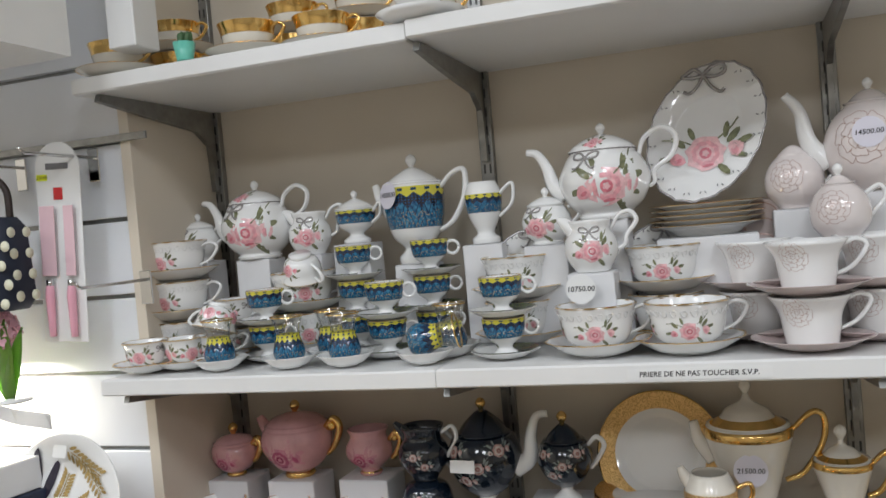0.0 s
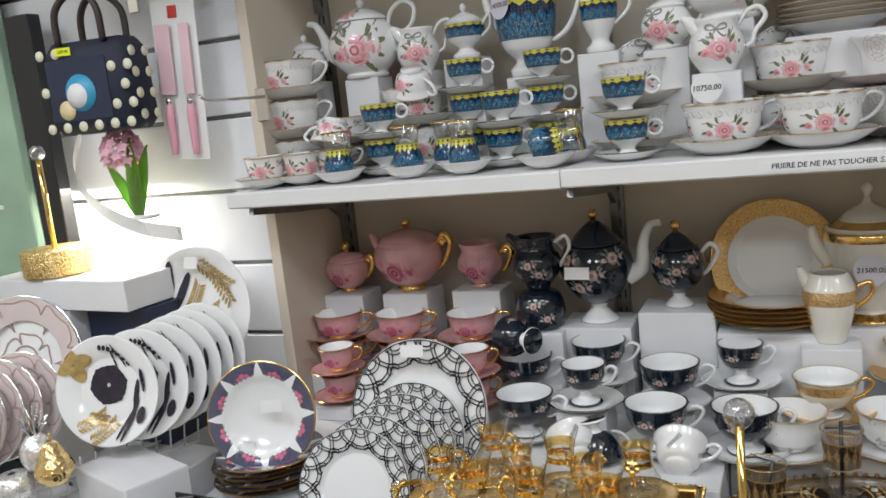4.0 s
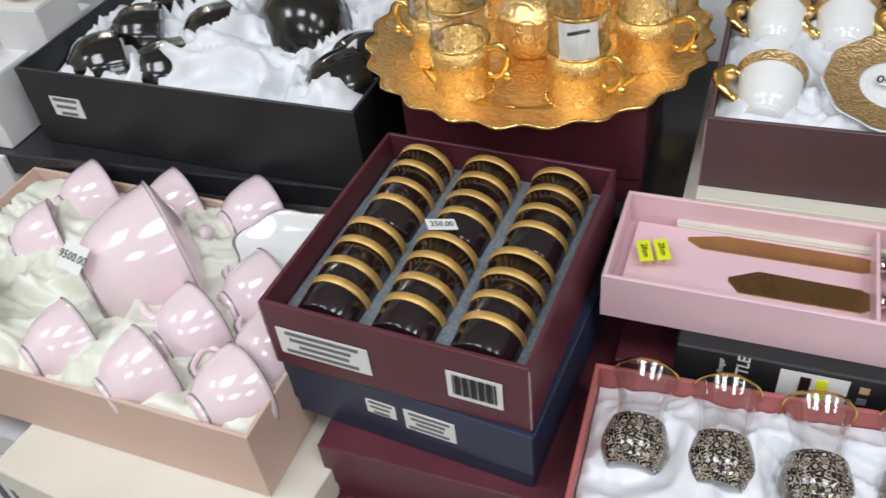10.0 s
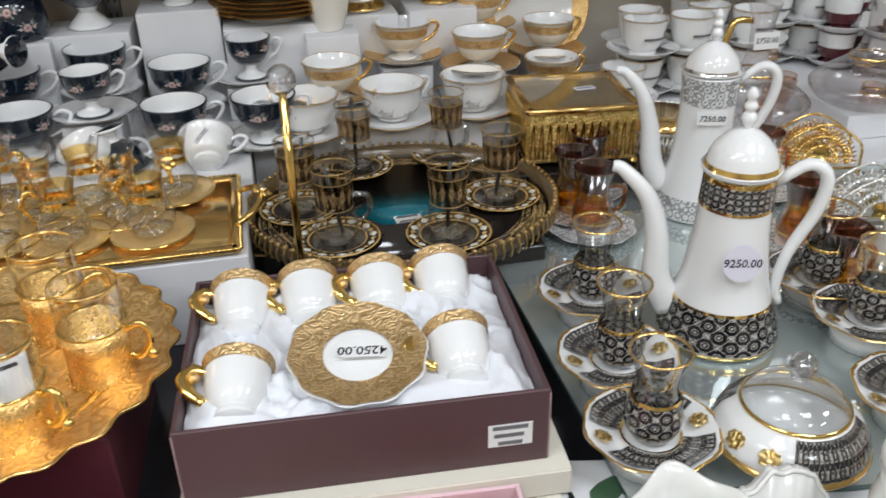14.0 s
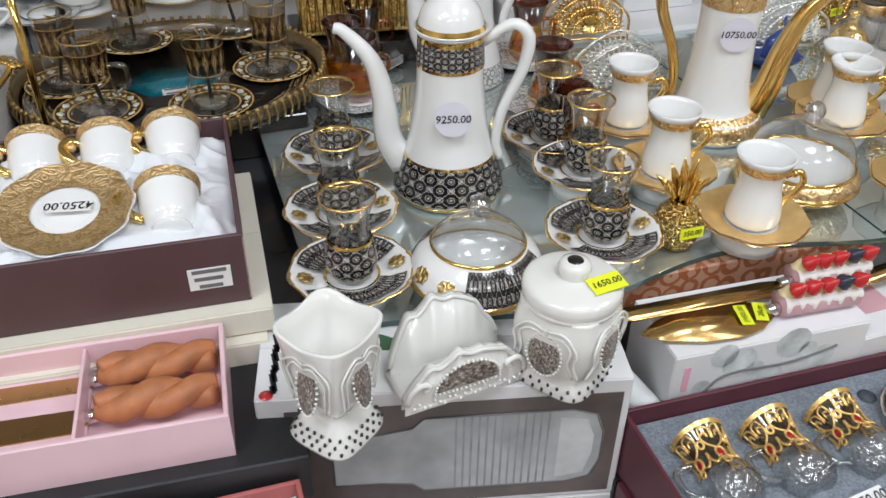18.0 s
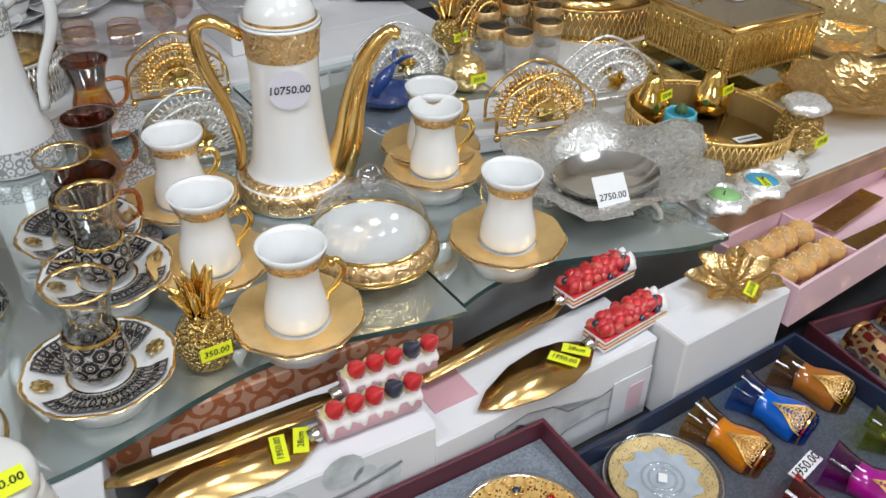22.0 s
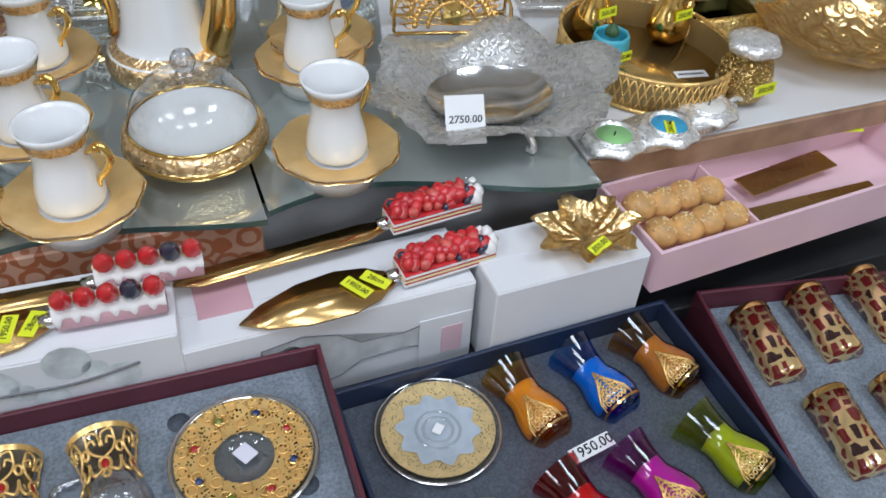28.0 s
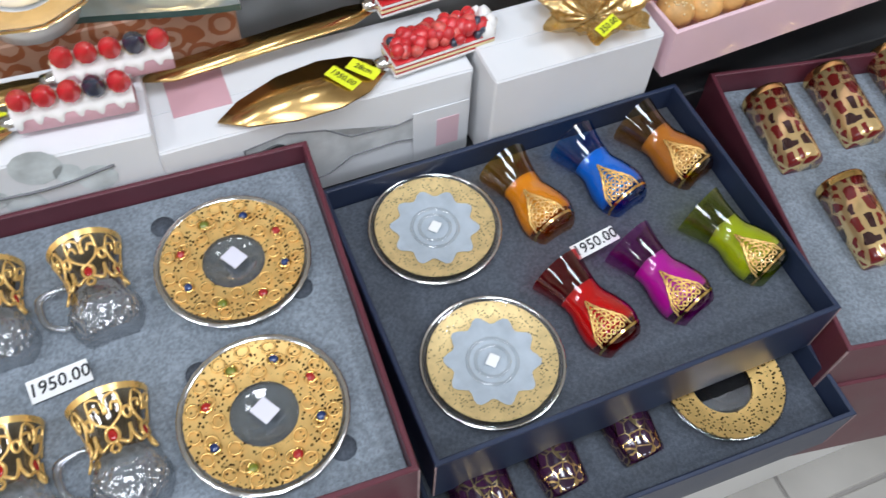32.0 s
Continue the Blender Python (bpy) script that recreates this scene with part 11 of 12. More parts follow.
def make_goblet():
    c = thing("goblet", "small pinkish glass goblet with fine gold lines", "glass", "goblets")
    part("bowl", lathe([(0.004, 0.018)] + smooth_prof([(0.010, 0.020), (0.020, 0.032), (0.022, 0.050), (0.0205, 0.064)]), 20), pink_glass, c)
    part("stem", lathe([(0.0215, 0), (0.020, 0.003), (0.006, 0.008), (0.005, 0.014), (0.010, 0.021)], 18), pink_glass, c)
    part("gold_line", lathe([(0.0220, 0.052), (0.0224, 0.0535), (0.0218, 0.055)], 20), gold, c)
    part("rim", lathe([(0.0200, 0.0634), (0.0206, 0.0646), (0.0210, 0.0634)], 20), gold, c)
    return c


for x, y, z in ((0.506, 1.082, 0.84), (0.56, 1.06, 0.84), (0.629, 1.124, 0.84), (0.672, 1.172, 0.84), (0.722, 1.309, 0.84), (0.684, 1.334, 0.84), (0.778, 1.082, 0.84), (0.831, 1.091, 0.84), (0.868, 1.228, 0.84), (0.905, 1.204, 0.84)):
    place("goblet", make_goblet, x, y, 0.841)

# ---- rows of cups at the back ----


def make_text_cup():
    c = make_cup("mug", "white mug with a line of grey writing", 0.036, 0.058, porcelain, porcelain, 0.62, gold, group="white mugs", flare=1.02, hout=0.7)
    part("grey_script", lathe([(0.0356, 0.028), (0.0362, 0.032)], 14, a0=0.62, a1=0.86), grey_ink, c)
    return c


def make_white_saucer_b():
    return make_saucer("plain white saucer under a small cup", 0.060, porcelain, None, None, "plain white saucers")


def make_drip_cup():
    c = make_cup("coffee_cup", "white coffee cup dipped in dark red glaze", 0.033, 0.056, porcelain, porcelain, 0.55, None, group="red dipped cups", flare=0.98, hout=0.55)
    prof = smooth_prof([(0.0182, 0), (0.0182, 0.004), (0.0174, 0.006), (0.0251, 0.0123), (0.0297, 0.0269), (0.0312, 0.042)])
    part("red_dip", lathe([(r + 0.0008, z * (1.0)) for r, z in prof if z < 0.034], 32, 8, 0.03), wine, c)
    return c


wine = surface("wine_red_glaze", (0.085, 0.008, 0.014), 0.1, coat=0.6)


def make_drip_saucer():
    return make_saucer("white saucer with a dark red centre", 0.060, porcelain, None, wine, "red dipped saucers")


def make_petal_mug():
    c = make_cup("lidded_mug", "white lidded cup with coloured petal pattern", 0.030, 0.052, dot_tiles, porcelain, 0.7, None, group="petal cups", flare=1.0, hout=0.6)
    lid = part("lid", lathe([(0.031, 0.052), (0.031, 0.055), (0.020, 0.064), (0.005, 0.068), (0, 0.068)], 24), porcelain, c)
    part("knob", ball(0.0055, pose(0, 0, 0.072)), porcelain, lid)
    return c


def make_petal_saucer():
    return make_saucer("white saucer with a patterned border", 0.058, porcelain, None, None, "petal saucers", band=dot_tiles)


def make_brown_cup():
    c = make_cup("teacup", "white teacup with a dark gold patterned band", 0.040, 0.050, porcelain, porcelain, 0.5, gold, dark_filigree, (0.35, 0.92), group="dark band cups", flare=1.03, hout=0.55)
    return c


TEXT = ("plain_saucer", make_white_saucer_b, "text_cup", make_text_cup, 0.058)
DRIP = ("drip_saucer", make_drip_saucer, "drip_cup", make_drip_cup, 0.056)
PETAL = ("petal_saucer", make_petal_saucer, "petal_mug", make_petal_mug, 0.074)
BROWN = ("plain_saucer", make_white_saucer_b, "brown_cup", make_brown_cup, 0.050)
for kind, n, x, y, z in ((TEXT, 2, 0.649, 1.25, 0.871), (TEXT, 2, 0.531, 1.24, 0.871), (TEXT, 2, 0.446, 1.24, 0.871), (TEXT, 3, 0.588, 1.36, 0.871), (TEXT, 3, 0.753, 1.36, 0.871), (TEXT, 1, 0.397, 1.2, 0.871), (TEXT, 2, 0.462, 1.3, 0.871), (TEXT, 2, 0.592, 1.3, 0.871), (TEXT, 3, 0.832, 1.36, 0.871),
                       (DRIP, 2, 0.914, 1.24, 0.871), (DRIP, 2, 1.036, 1.25, 0.871), (DRIP, 2, 1.176, 1.25, 0.871), (DRIP, 2, 0.855, 1.3, 0.871), (DRIP, 3, 1.016, 1.37, 0.871), (DRIP, 3, 1.167, 1.37, 0.871), (DRIP, 3, 0.928, 1.37, 0.871),
                       (PETAL, 1, 1.316, 1.3, 0.871), (PETAL, 1, 1.39, 1.24, 0.871), (PETAL, 1, 1.484, 1.25, 0.871), (PETAL, 1, 1.595, 1.26, 0.871), (PETAL, 1, 1.438, 1.36, 0.871), (PETAL, 1, 1.548, 1.37, 0.871),
                       (BROWN, 2, 1.712, 1.28, 0.871), (BROWN, 2, 1.851, 1.29, 0.871), (BROWN, 1, 1.999, 1.3, 0.871), (BROWN, 2, 2.136, 1.31, 0.871), (BROWN, 2, 1.861, 1.38, 0.871)):
    stack([kind + (25,)] * n, x, y, z)
carton("white_carton", "white printed carton below the cups", 0.50, 0.02, 0.06, white_card, "raising cartons", 1.55, 1.148, 0.80)


# ---- gold and silver giftware ----
def woven_ring(c, rx, ry, h, mat, z=0.0, n=72):
    """A pierced metal gallery of crossing bars round an oval."""
    for k in range(n):
        for s in (-1, 1):
            a, b = 2 * math.pi * k / n, 2 * math.pi * (k + 1.6 * s) / n
            pts = [(rx * math.cos(a + (b - a) * q), ry * math.sin(a + (b - a) * q), z + h * q) for q in (0, 0.5, 1)]
            yield pts


def make_mirror_tray(rx, ry, h, label, metal, sunk=False):
    def make():
        c = thing("mirror_tray", label, "tray", "mirror trays")
        part("mirror", lathe([(0, 0), (1.0, 0), (1.0, 0.003), (0, 0.003)], 48), tray_mirror, c, "", pose(0, 0, 0.002 if sunk else h * 0.93) @ Matrix.Diagonal((rx * 0.985, ry * 0.985, 1, 1)))
        bm = bmesh.new()
        for pts in woven_ring(c, rx, ry, h * 0.92, metal, 0.004):
            tube(pts, 0.0013, 4, 4, bm=bm, smooth=False)
        tagged(part("woven_gallery", bm, metal, c), kind="stuff")
        # darker band behind the weave: the shade inside the gallery, put into colour
        part("inner_shade_band", lathe([(0.985, 0.004), (0.985, h * 0.9)], 48), metal_shadow, c, "", Matrix.Diagonal((rx, ry, 1, 1)))
        for z in (0.003, h):
            part("rim_wire", tube([(rx * math.cos(2 * math.pi * k / 40), ry * math.sin(2 * math.pi * k / 40), z) for k in range(41)], 0.0024, 6, 4, smooth=False), metal, c)
        return c
    return make


# dull dark gold, coloured as the shade behind the open weave
metal_shadow = surface("gallery_shade", (0.44, 0.33, 0.15), 0.45, metal=0.7)
place("round_mirror_low", make_mirror_tray(0.118, 0.118, 0.050, "round mirror tray with a woven golden gallery", gold), 1.262, 0.92, 0.831)
carton("white_carton", "white card between two mirror trays", 0.09, 0.09, 0.022, white_card, "raising cartons", 1.262, 0.92, 0.8755)
place("round_mirror_top", make_mirror_tray(0.132, 0.132, 0.052, "round mirror tray with a woven golden gallery", gold), 1.286, 0.965, 0.898)
place("oval_mirror", make_mirror_tray(0.084, 0.100, 0.040, "oval mirror tray with a deep pierced golden gallery", gilt_paint, True), 1.097, 0.503, 0.833, 20)
label_on(PROTO["oval_mirror"], pose(0.03, -0.045, 0.0058, 0, 0, -30), 0.036, 0.013, paper, lines=1)
place("silver_gallery", make_mirror_tray(0.064, 0.064, 0.050, "round silver cake stand base with a pierced gallery and rod", chased_silver), 1.055, 1.14, 0.871)
part("rod", tube([(0, 0, 0.035), (0, 0, 0.36)], 0.0045, 8, 2, smooth=False), silver, PROTO["silver_gallery"])
place("silver_gallery_b", make_mirror_tray(0.075, 0.075, 0.060, "round silver mirror tray with a woven gallery", chased_silver), 0.40, 1.06, 0.835)


def make_silver_bowl():
    c = thing("silver_bowl", "large embossed silver bowl with a wavy scalloped rim on feet", "bowl", "")
    bm = bmesh.new()
    n, rings = 72, []
    prof = [(0.0, 0.012), (0.03, 0.012), (0.05, 0.018), (0.072, 0.030), (0.09, 0.042), (0.108, 0.049), (0.120, 0.047)]
    for i, (r, z) in enumerate(prof):
        s = i / (len(prof) - 1)
        ring = []
        for k in range(n):
            a = 2 * math.pi * k / n
            lobe = math.cos(6 * a)
            rr = max(r, 0.0005) * (1 + 0.10 * s ** 3 * lobe + 0.02 * s ** 4 * math.cos(24 * a))
            ring.append(bm.verts.new((rr * 1.06 * math.cos(a), rr * 0.84 * math.sin(a), z + 0.009 * s ** 2 * math.sin(6 * a + 0.6))))
        rings.append(ring)
    for a, b in zip(rings, rings[1:]):
        for k in range(n):
            bm.faces.new((a[k], a[(k + 1) % n], b[(k + 1) % n], b[k]))
    bmesh.ops.solidify(bm, geom=bm.faces[:], thickness=0.002)
    part("bowl", bm, chased_silver, c)
    part("plain_well", lathe([(0, 0.0165), (0.034, 0.0175), (0.050, 0.0225), (0.060, 0.0300)], 36), silver, c, "", Matrix.Diagonal((1.06, 0.84, 1, 1)))
    for k in range(3):
        a = 2 * math.pi * k / 3 - 1.3
        part("scroll_foot", tube([(0.05 * math.cos(a), 0.05 * math.sin(a), 0.020), (0.066 * math.cos(a), 0.066 * math.sin(a), 0.014), (0.070 * math.cos(a), 0.070 * math.sin(a), 0.004), (0.062 * math.cos(a), 0.062 * math.sin(a), 0.002)], 0.0035, 6, 12), chased_silver, c)
    label_on(c, pose(-0.052, -0.062, 0.050, 48, 0, -12), 0.036, 0.044, paper, "2750.00", 0.0068)
    return c


place("silver_bowl", make_silver_bowl, 0.899, 0.464, 0.833, 0)


def make_gold_leaf_bowl():
    c = thing("leaf_bowl", "large golden leaf-shaped bowl with embossed veins", "bowl", "")
    bm = bmesh.new()
    n, rings = 56, []
    for i in range(7):
        s = i / 6
        ring = []
        for k in range(n):
            a = 2 * math.pi * k / n
            r = 0.098 * s * (1 + 0.05 * math.cos(9 * a) * s)
            ring.append(bm.verts.new((r * 1.25 * math.cos(a), r * 0.85 * math.sin(a), 0.002 + 0.042 * s * s + 0.004 * s * math.cos(9 * a))))
        rings.append(ring)
    for a, b in zip(rings, rings[1:]):
        for k in range(n):
            bm.faces.new((a[k], a[(k + 1) % n], b[(k + 1) % n], b[k]))
    bmesh.ops.solidify(bm, geom=bm.faces[:], thickness=0.002)
    part("bowl", bm, leaf_gold, c)
    return c


place("leaf_bowl", make_gold_leaf_bowl, 1.350, 0.455, 0.833, -20)


def make_napkin_fan(metal, label):
    def make():
        c = thing("napkin_rack", label, "napkin rack", "fan racks")
        for y in (-0.018, 0.018):
            part("fan_frame", tube([(-0.062, y, 0.012), (-0.055, y, 0.048), (0, y * 1.2, 0.078), (0.055, y, 0.048), (0.062, y, 0.012)], 0.002, 6, 20), metal, c)
            bm = bmesh.new()
            for k in range(23):
                a = math.pi * (k + 0.5) / 23
                tube([(0, y, 0.018), (0.022 * math.cos(a) + 0.006 * math.sin(5 * a), y - 0.002, 0.018 + 0.026 * math.sin(a)), (0.056 * math.cos(a), y, 0.016 + 0.056 * math.sin(a))], 0.0010, 4, 8, bm=bm)
                tube([((0.046 + 0.006 * math.cos(t)) * math.cos(a + 0.09 * math.sin(t)), y - 0.001, 0.016 + (0.046 + 0.006 * math.cos(t)) * math.sin(a + 0.09 * math.sin(t))) for t in (0, 1.57, 3.14, 4.71, 6.28)], 0.0009, 4, 8, bm=bm)
                ball(0.0038, pose(0.040 * math.cos(a), y - 0.001, 0.016 + 0.042 * math.sin(a)), 6, 4, 1, bm)
                ball(0.003, pose(0.026 * math.cos(a), y - 0.001, 0.016 + 0.028 * math.sin(a)), 6, 4, 1, bm)
            tagged(part("filigree_fan", bm, metal, c), kind="stuff")
            part("crystal_flower", lathe([(0, 0.004), (0.006, 0.003), (0.013, 0)], 10, 5, 0.2), bright_gold, c, "", pose(0, y - 0.004, 0.034, 90, 0, 0))
        for s in (-1, 1):
            part("base_wire", tube([(-0.062, 0.02 * s, 0.010), (0.062, 0.02 * s, 0.010)], 0.002, 6, 2, smooth=False), metal, c)
            part("ball_foot", ball(0.0045, pose(0.060 * s, -0.018, 0.0045), 8, 6), metal, c)
        return c
    return make


place("fan_gold", make_napkin_fan(gold, "golden filigree fan napkin rack with a crystal flower"), 0.906, 0.592, 0.86, -14)
place("fan_silver", make_napkin_fan(chased_silver, "silver filigree fan napkin rack"), 0.866, 0.844, 0.833, -10)
place("fan_silver", None, 1.066, 0.647, 0.84, -16)
place("fan_gold", None, 1.041, 0.915, 0.84, 20)
place("fan_gold", None, 0.593, 0.956, 0.833, -10)
place("fan_silver", None, 0.557, 0.777, 0.833, -8)
carton("white_carton", "white carton under a napkin rack", 0.16, 0.10, 0.022, white_card, "raising cartons", 0.926, 0.645, 0.834, -14)


def make_spice_jar():
    c = thing("small_tumbler", "clear tumbler with a broad gold rim band", "glass", "gold band tumblers")
    part("bowl", lathe([(0, 0.001), (0.018, 0.001), (0.0195, 0.004), (0.0205, 0.062)], 20), clear_glass, c)
    part("gold_band", lathe([(0.0205, 0.046), (0.0212, 0.0475), (0.0215, 0.061), (0.0206, 0.062)], 20), matt_gold, c)
    part("dark_inside", lathe([(0, 0.058), (0.0195, 0.060)], 20), black_lacquer, c)
    return c


for x, y, z in ((1.008, 0.828, 0.833), (1.026, 0.79, 0.833), (1.089, 0.803, 0.833), (1.039, 0.889, 0.833), (1.097, 0.893, 0.833), (1.131, 0.857, 0.833)):
    place("spice_jar", make_spice_jar, x, y, 0.832)


def make_bulb_vase():
    c = thing("bulb_vase", "golden bulb-shaped ornament with a price sticker", "ornament", "golden bulbs")
    part("body", lathe([(0, 0)] + smooth_prof([(0.012, 0), (0.024, 0.010), (0.029, 0.026), (0.020, 0.042), (0.008, 0.050), (0.006, 0.066), (0.010, 0.070)]), 24, 9, 0.04), leaf_gold, c)
    sticker(0.0, -0.031, 0.026, 86, 0, 0, 0.026, 0.012, "250.00", 0.005, c)
    return c


place("bulb_vase", make_bulb_vase, 0.929, 0.778, 0.834, 0)
place("pineapple", None, 0.983, 0.903, 0.834, 10)


def make_pear_tall():
    c = thing("pear_ornament", "tall golden pear ornament with a price sticker", "ornament", "golden pears")
    part("fruit", lathe([(0, 0)] + smooth_prof([(0.014, 0), (0.022, 0.010), (0.024, 0.024), (0.015, 0.044), (0.011, 0.056), (0.004, 0.062)]), 24, 6, 0.03), bright_gold, c)
    part("stem", tube([(0, 0, 0.060), (0.004, 0, 0.074)], 0.002, 6, 3), bright_gold, c)
    sticker(0.004, -0.020, 0.040, 80, 0, 10, 0.024, 0.011, "250.00", 0.005, c)
    return c


place("pear_tall", make_pear_tall, 1.072, 0.574, 0.8385, 0)
place("pear_tall", None, 1.152, 0.546, 0.8385, 0)
ec = thing("egg_cup_plant", "turquoise jagged egg cup with a small succulent", "ornament", "", pose(1.058, 0.512, 0.8385))
part("cup", lathe(shell(smooth_prof([(0.010, 0), (0.017, 0.008), (0.020, 0.022), (0.0185, 0.040)]), 0.0015), 18, 9, 0.05), turquoise, ec)
for k in range(8):
    part("succulent_leaf", lathe(smooth_prof([(0.002, 0), (0.004, 0.006), (0.0004, 0.016)]), 6), cactus_green, ec, "", pose(0.006 * math.cos(k * 0.8), 0.006 * math.sin(k * 0.8), 0.038, 25 * math.sin(k * 0.8), -25 * math.cos(k * 0.8), 0))
sticker(0.006, -0.0200, 0.022, 88, 0, 10, 0.022, 0.011, "250.00", 0.005, ec)
ow = thing("bird_ornament", "knobbly golden owl-like jar with a price sticker", "ornament", "", pose(1.17, 0.425, 0.834))
part("body", lathe([(0, 0)] + smooth_prof([(0.018, 0), (0.026, 0.010), (0.029, 0.028), (0.024, 0.046), (0.018, 0.052)]), 24), knobbly_gold, ow)
part("crown", lathe(smooth_prof([(0.018, 0.052), (0.027, 0.060), (0.024, 0.068), (0.010, 0.072), (0, 0.073)]), 24, 6, 0.08), chased_silver, ow)
sticker(0.004, -0.030, 0.026, 86, 0, 6, 0.028, 0.013, "350.00", 0.0055, ow)

# candle holders
ch = thing("candle_holder", "silver leaf candle holder with three tea lights", "candle holder", "", pose(1.053, 0.388, 0.834, 0, 0, 7))
part("leaf_tray", lathe([(0, 0.002), (0.95, 0.002), (1.0, 0.010), (0.97, 0.012), (0, 0.004)], 40, 7, 0.06), chased_silver, ch, "", Matrix.Diagonal((0.092, 0.024, 1, 1)))
for k, wx in enumerate((wax_green, wax_blue, wax_white)):
    cup_ = part("tealight_cup", lathe([(0.014, 0.003), (0.021, 0.020), (0.0195, 0.020), (0.013, 0.005)], 20), chased_silver, ch, "", pose(-0.060 + 0.060 * k, (0, -0.008, 0.004)[k], 0))
    part("leafy_collar", lathe([(0.0200, 0.017), (0.0255, 0.0165), (0.0300, 0.012), (0.0305, 0.009), (0.0250, 0.012), (0.0200, 0.014)], 36, 7, 0.07), chased_silver, cup_)
    part("wax", lathe([(0, 0.0165), (0.0188, 0.0165), (0.0188, 0.012)], 20), wx, cup_)
    part("wick", tube([(0, 0, 0.016), (0.001, 0, 0.021)], 0.0008, 5, 2, smooth=False), ink, cup_)
part("twig", tube([(0.085, 0.004, 0.012), (0.104, 0.006, 0.014)], 0.003, 6, 4), chased_silver, ch)
part("twig_end", ball(0.006, pose(0.106, 0.006, 0.014), 8, 6), chased_silver, ch)
sticker(-0.002, -0.012, 0.0172, 0, 0, 60, 0.020, 0.010, "250.00", 0.005, ch)

# blue and white sea dish
bd = thing("fish_dish", "blue and white ceramic fish dish", "dish", "", pose(0.816, 0.797, 0.834, 0, 0, 10))
part("dish", lathe(shell(smooth_prof([(0.020, 0), (0.034, 0.006), (0.042, 0.016)]), 0.002), 28, 6, 0.05), bluefish, bd)
part("fish_body", tube([(-0.02, 0, 0.012), (-0.008, 0, 0.030), (0.004, 0, 0.040), (0.018, 0, 0.050)], [0.004, 0.010, 0.008, 0.002], 8, 12), bluefish, bd)
for s in (-1, 1):
    part("fish_fin", tube([(0.014, 0, 0.048), (0.024, 0.010 * s, 0.058), (0.034, 0.016 * s, 0.060)], [0.003, 0.005, 0.001], 6, 6, flat=0.3), bluefish, bd)

choc = surface("chocolate_sponge", (0.035, 0.016, 0.012), 0.5, var=0.2, vscale=60.0, bump=0.4)
# chocolate cake server and its brass blade
ck = thing("cake_server", "brass server with a chocolate slice handle and cherries", "cake knife", "cake servers", pose(0.964, 1.168, 0.842, 0, 0, -28))
part("blade", make_blade(SERVER), brass_mirror, ck)
for k in range(4):
    part("chocolate_layer", block(0.10, 0.040, 0.006, 0.001), choc, ck, "", pose(0.055, 0, 0.001 + 0.0072 * k))
for k in range(12):
    part("cream_dot", lathe([(0.0062, 0), (0.006, 0.003), (0.002, 0.006), (0, 0.0065)], 8), icing, ck, "", pose(0.015 + 0.026 * (k % 4), -0.012 + 0.012 * (k // 4), 0.0285))
    part("cherry", ball(0.0042, pose(0.015 + 0.026 * (k % 4), -0.012 + 0.012 * (k // 4), 0.037), 8, 6), berry_red, ck)
place("gold_dish_sq", lambda: make_saucer("square-lobed golden dish with a woven pattern", 0.066, filigree_gold, gold, None, "", 4, None, 0.25, "dish", "gold_dish"), 1.171, 1.101, 0.872, 20)

# tiered golden tray and giftware behind
tt = thing("tiered_tray", "two-tier square golden tray with a branch handle", "tray", "", pose(1.49, 0.88, 0.833, 0, 0, -14))
for z, w in ((0.004, 0.23), (0.105, 0.17)):
    part("tier", block(w, w, 0.006, 0.002), mirror_glass, tt, "", pose(0, 0, z))
    for sx, sy, lw, ld in ((0, -1, w, 0.012), (0, 1, w, 0.012), (-1, 0, 0.012, w), (1, 0, 0.012, w)):
        part("gallery", block(lw, ld, 0.022, 0.003), fret_gold, tt, "", pose(sx * w / 2, sy * w / 2, z))
part("post", tube([(0, 0, 0.008), (0, 0, 0.20)], 0.004, 8, 2, smooth=False), bright_gold, tt)
for s in (-1, 1):
    part("branch_handle", tube([(0, 0, 0.150), (0.020 * s, 0, 0.175), (0.016 * s, 0, 0.200), (0.004 * s, 0, 0.220)], 0.0032, 6, 12), bright_gold, tt)
label_on(tt, pose(0.012, -0.010, 0.165, 84, 0, 8), 0.034, 0.042, paper, "250.00", 0.005)
for k, (mat_a, px, py) in enumerate(((wax_white, 1.62, 0.78), (pink_plastic, 1.68, 0.86), (turquoise, 1.76, 0.92))):
    gj = thing("candle_jar", "small candle jar with a coloured band", "candle", "candle jars", pose(px, py, 0.833))
    part("jar", lathe(shell([(0.026, 0), (0.028, 0.003), (0.029, 0.060)], 0.002), 20), mat_a, gj)
    part("band", lathe([(0.0286, 0.020), (0.0296, 0.022), (0.0298, 0.040), (0.0292, 0.042)], 20), gold if k == 0 else pink_card, gj)
for x, y, k in ((1.50, 0.60, 0), (1.58, 0.52, 1), (1.62, 0.66, 2)):
    place("gold_flake_dish", lambda: make_saucer("crinkled golden dish of gilt petals", 0.075, leaf_gold, None, None, "gilt dishes", 7, None, 0.35, "dish", "gilt_dish"), x, y, 0.8335, 30 * k)


